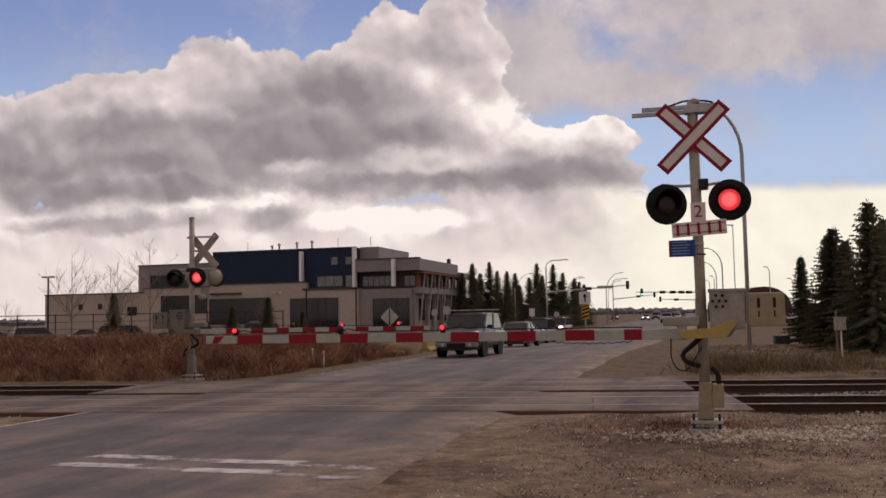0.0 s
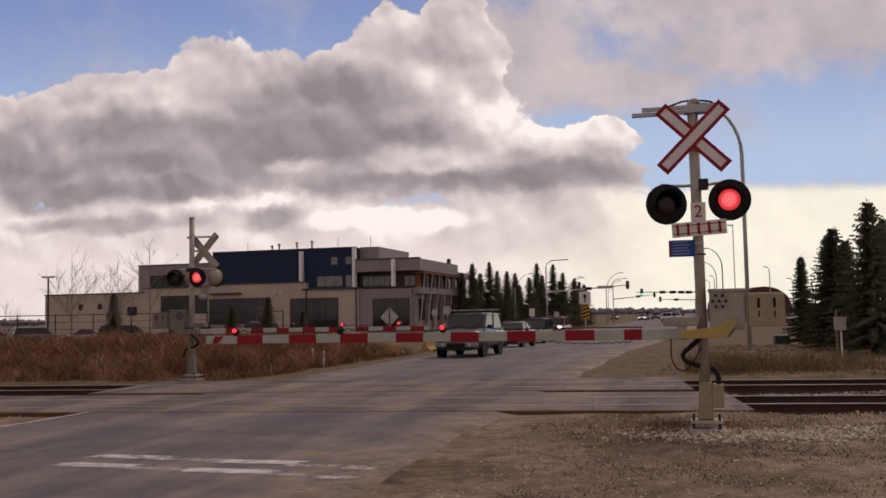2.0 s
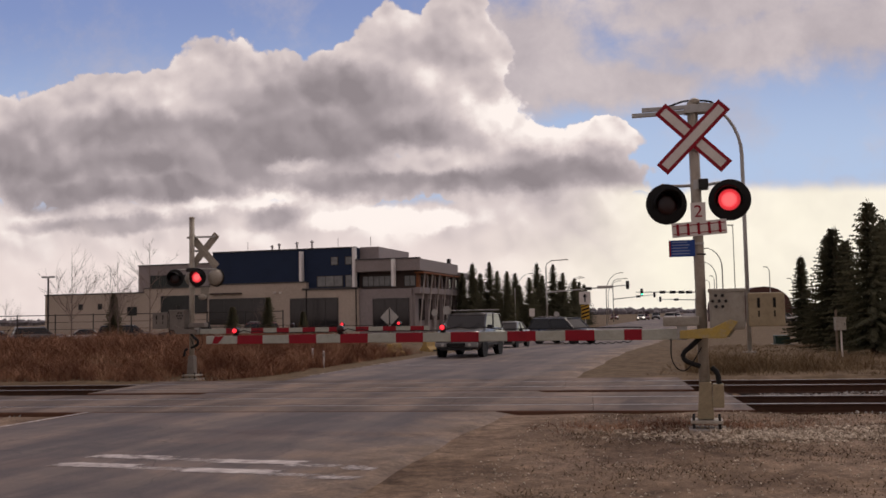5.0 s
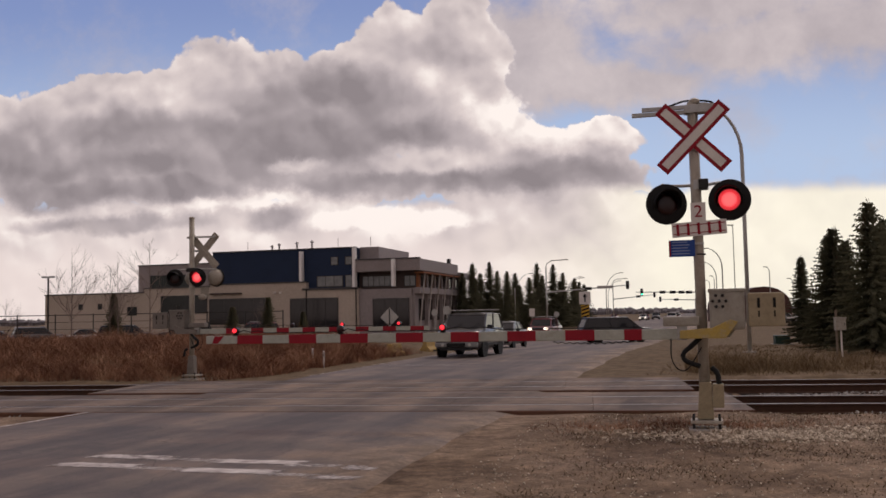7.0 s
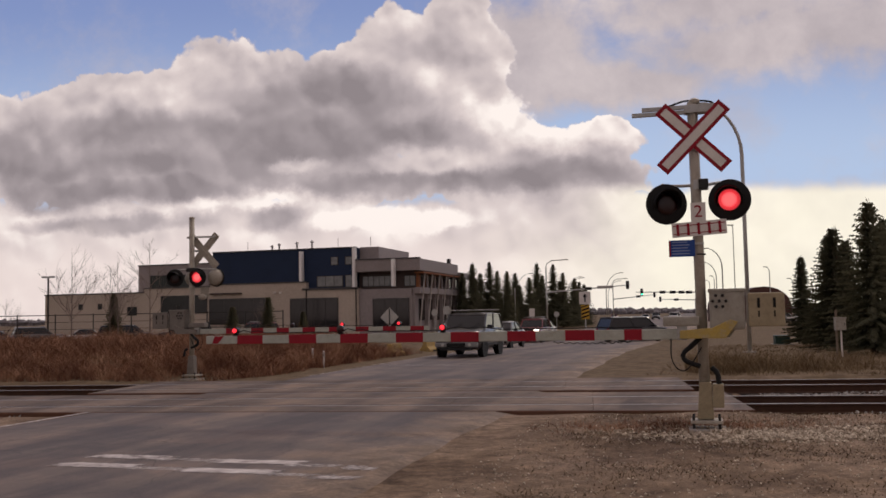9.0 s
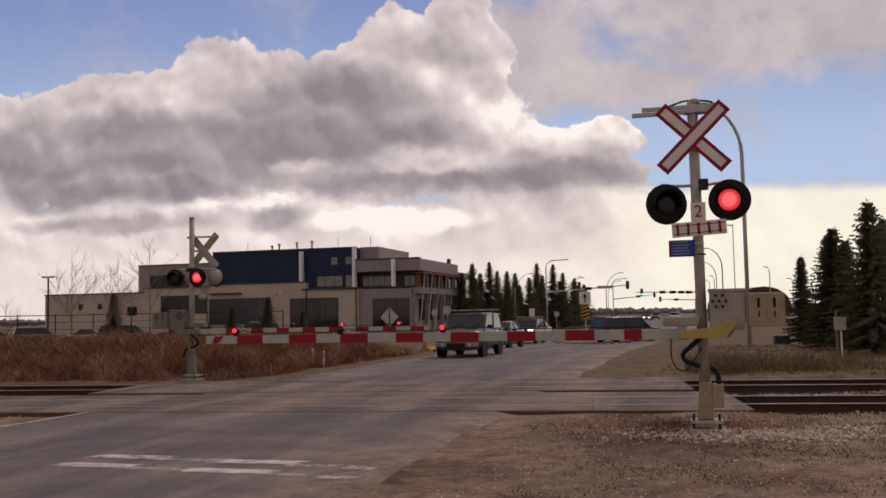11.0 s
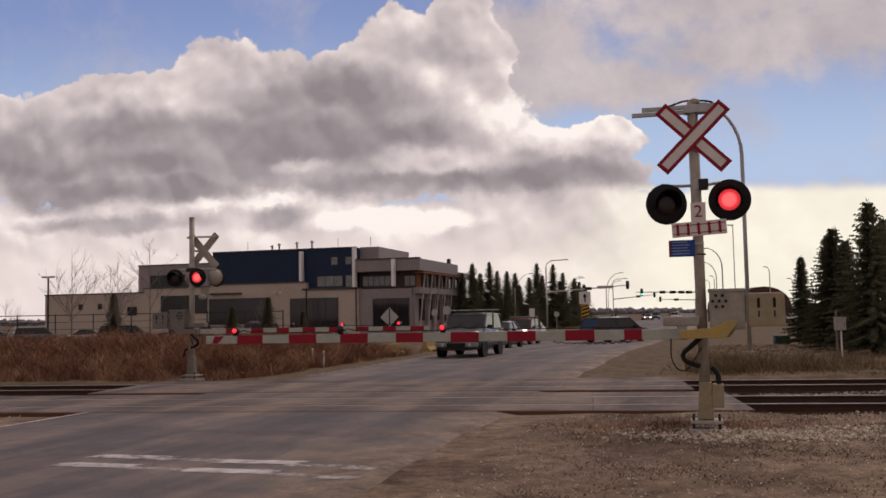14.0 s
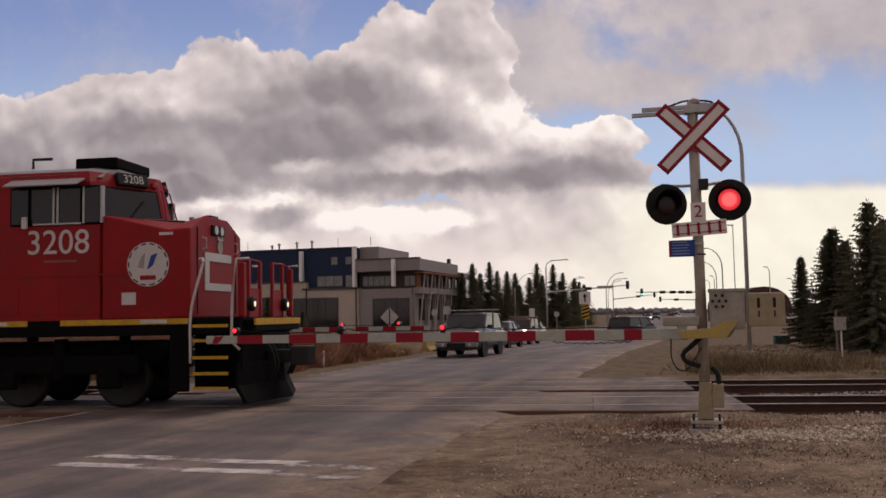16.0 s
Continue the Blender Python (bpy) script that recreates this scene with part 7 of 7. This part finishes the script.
# cars standing in the yards
for src, x, y, turn, label in ((SEDAN, -40.5, 86, 20, "parked silver sedan in the yard"), (REDCAR, -18.3, 92, 160, "parked red off-roader by the building"), (FARCARS[2], -37.2, 87, 30, "parked grey off-roader in the yard"), (FARCARS[0], -33.5, 88, 200, "parked white sedan in the yard"), (FARCARS[2], 48.0, 140, 190, "parked grey off-roader by the lawn"), (FARCARS[0], 50.4, 142, 190, "parked white sedan by the lawn"), (VAN, -29.5, 88, 10, "parked dark minivan in the yard"), (VAN, -24.5, 90, 190, "parked dark minivan in the yard")):
    c = copy_thing(src, pose(x, y, -0.5 if y < 100 else -0.5, 0, 0, turn))
    tagged(c, label, "car", "parked cars")

for src, x, y, turn in ((FARCARS[3], 50, 236, 254), (FARCARS[2], 53.5, 240, 254), (FARCARS[0], 58, 236, 254), (FARCARS[1], 61, 250, 75), (FARCARS[3], 47, 262, 254), (FARCARS[0], 66, 246, 75), (FARCARS[2], 72, 268, 254)):
    tagged(copy_thing(src, pose(x, y, -0.496, 0, 0, turn)), "distant car waiting at the traffic lights", "car", "distant cars")


def far_woods():
    """The low dark line of trees on the horizon."""
    rng = np.random.default_rng(21)
    verts, faces = [], []
    for k in range(2600):
        a = rng.uniform(-0.62, 0.62)
        d = rng.uniform(750, 1300)
        x, y = d * math.sin(a), d * math.cos(a)
        h, w = rng.uniform(2.0, 5.5), rng.uniform(1.8, 4.5)
        if abs(x - 0.275 * y) < 26:
            h *= 0.5
        b = len(verts)
        n = 6
        for z, r in ((-0.5, w * 0.8), (h * 0.45, w), (h * 0.8, w * 0.6), (h, 0.2)):
            for q in range(n):
                t = 2 * math.pi * q / n + rng.uniform(-0.2, 0.2)
                rr = r * rng.uniform(0.7, 1.25)
                verts.append((x + rr * math.cos(t), y + rr * math.sin(t), z + rng.uniform(-0.4, 0.4)))
        for lvl in range(3):
            for q in range(n):
                i, j = b + lvl * n + q, b + lvl * n + (q + 1) % n
                faces.append((i, j, j + n, i + n))
    mesh_of("far_woods", verts, faces, WOODS, "low grey-brown line of trees on the horizon", "trees", "stuff")


# leafless woods; distance haze is put into the base colour as a paler grey
WOODS = surface("haze_tinted_woods", (0.21, 0.195, 0.205), (0.15, 0.14, 0.15), 0.05, 0.8, 0.95)
far_woods()


def flash(lamps, lit_first):
    """Alternating lamps, a second for both: the lit one stands forward of its lens."""
    period, first_off, first_on = 0.991, 0.32, 0.815
    for lamp, forward in lamps:
        rest = lamp.matrix_basis.translation.copy()
        on = rest + Vector(forward)
        rows = [(0.0, Matrix.Translation(on if lit_first else rest))]
        k, state = 0, lit_first
        while True:
            t = (first_off if k % 2 == 0 else first_on) + (k // 2) * period
            if t > 15.9:
                break
            rows.append((t - 0.034, Matrix.Translation(on if state else rest)))
            state = not state
            rows.append((t, Matrix.Translation(on if state else rest)))
            k += 1
        rows.append((16.0, Matrix.Translation(on if state else rest)))
        walk(lamp, rows)


def by_road(x, s_depth, heading):
    """A pose on the road: x to the right and depth straight ahead, in metres."""
    s = x * RD.x + s_depth * RD.y
    return pose(x, s_depth, -0.5 * float(smooth01(34, 70, s)) + 0.004, 0, 0, heading)


def motions():
    walk(BACKDROP, [(0, pose(0, 0, 1.6, 0, 0, 0.23)), (16, pose(0, 0, 1.6, 0, 0, -0.23))])
    # the train comes in from the left on the near track
    rows = []
    for t in (0, 4, 8, 12, 14, 15, 16):
        p = NEAR_C + TD * (LOCO_AT_END - LOCO_SPEED * (16 - t))
        rows.append((t, Matrix.Translation((p.x, p.y, 0.012)) @ Matrix.Rotation(TRACK, 4, "Z")))
    walk(LOCO, rows)
    flash([(a, (0, -0.03, 0)) for a in FLASH_RIGHT], True)
    flash([(a, (0, -0.03, 0)) for a in FLASH_LEFT], False)
    flash([(a, (0, 0.018 * s, 0)) for a, s in ARM_RIGHT], True)
    flash([(a, (0, 0.018 * s, 0)) for a, s in ARM_LEFT], False)
    # the queue closes up
    walk(SEDAN, [(t, by_road(x - 0.2, y, h)) for t, x, y, h in ((0, 4.42, 54.5, 253), (1.5, 4.15, 53.8, 253), (3.5, 3.85, 53.2, 253), (6.5, 3.5, 52.2, 253), (9, 3.3, 51.8, 253), (12, 3.2, 51.4, 253), (16, 3.15, 51.2, 253))])
    walk(VAN, [(t, by_road(x, y, h)) for t, x, y, h in ((0, 6.75, 68.5, 254), (2.5, 6.5, 68.0, 254), (3.5, 6.6, 67.0, 260), (4.2, 6.9, 65.5, 278), (5.2, 8.3, 63.5, 322), (6.3, 10.05, 64.5, 350), (6.6, 10.8, 65.0, 357), (7.0, 11.7, 65.5, 366), (8.0, 13.3, 67.5, 381), (9.2, 13.4, 68.0, 382), (10.2, 13.0, 67.5, 382), (11.4, 12.5, 67.0, 384), (12.0, 11.9, 66.5, 386), (13.0, 11.8, 66.5, 388), (14.0, 12.0, 67.0, 390), (15.0, 12.7, 68.0, 396), (15.5, 13.3, 69.5, 404), (16.0, 14.2, 71.5, 413))])
    walk(REDCAR, [(t, by_road(x + 0.3, y, 253)) for t, x, y in ((0, 9.5, 82), (4, 8.8, 80), (6.3, 7.6, 75.5), (8, 7.1, 73), (9, 6.3, 70), (11.4, 5.5, 66.5), (13, 5.1, 65), (16, 4.9, 64))])
    walk(WHITEC, [(t, by_road(x, y, 253)) for t, x, y in ((0, 10.9, 92), (4, 10.7, 92), (5.5, 10.4, 91), (7, 9.8, 89), (8, 9.2, 86), (9, 8.4, 82), (11.4, 7.6, 79), (13, 7.2, 78), (16, 7.0, 77))])
    # traffic far down the road
    walk(FARCARS[0], [(t, by_road(x, y, h)) for t, x, y, h in ((0, 48, 226, 254), (4, 46, 222, 254), (9, 47.5, 224, 254), (16, 49, 228, 254))])
    walk(FARCARS[1], [(t, by_road(x, y, 75)) for t, x, y in ((0, 40.0, 171), (4, 43, 182), (9, 49, 203), (16, 57, 235))])
    walk(FARCARS[2], [(t, by_road(x, y, 75)) for t, x, y in ((0, 46.5, 195), (4, 50, 208), (9, 56, 230), (16, 64, 262))])
    walk(FARCARS[3], [(t, by_road(x, y, 254)) for t, x, y in ((0, 66, 262), (4, 62, 250), (9, 58, 238), (16, 54, 226))])


motions()
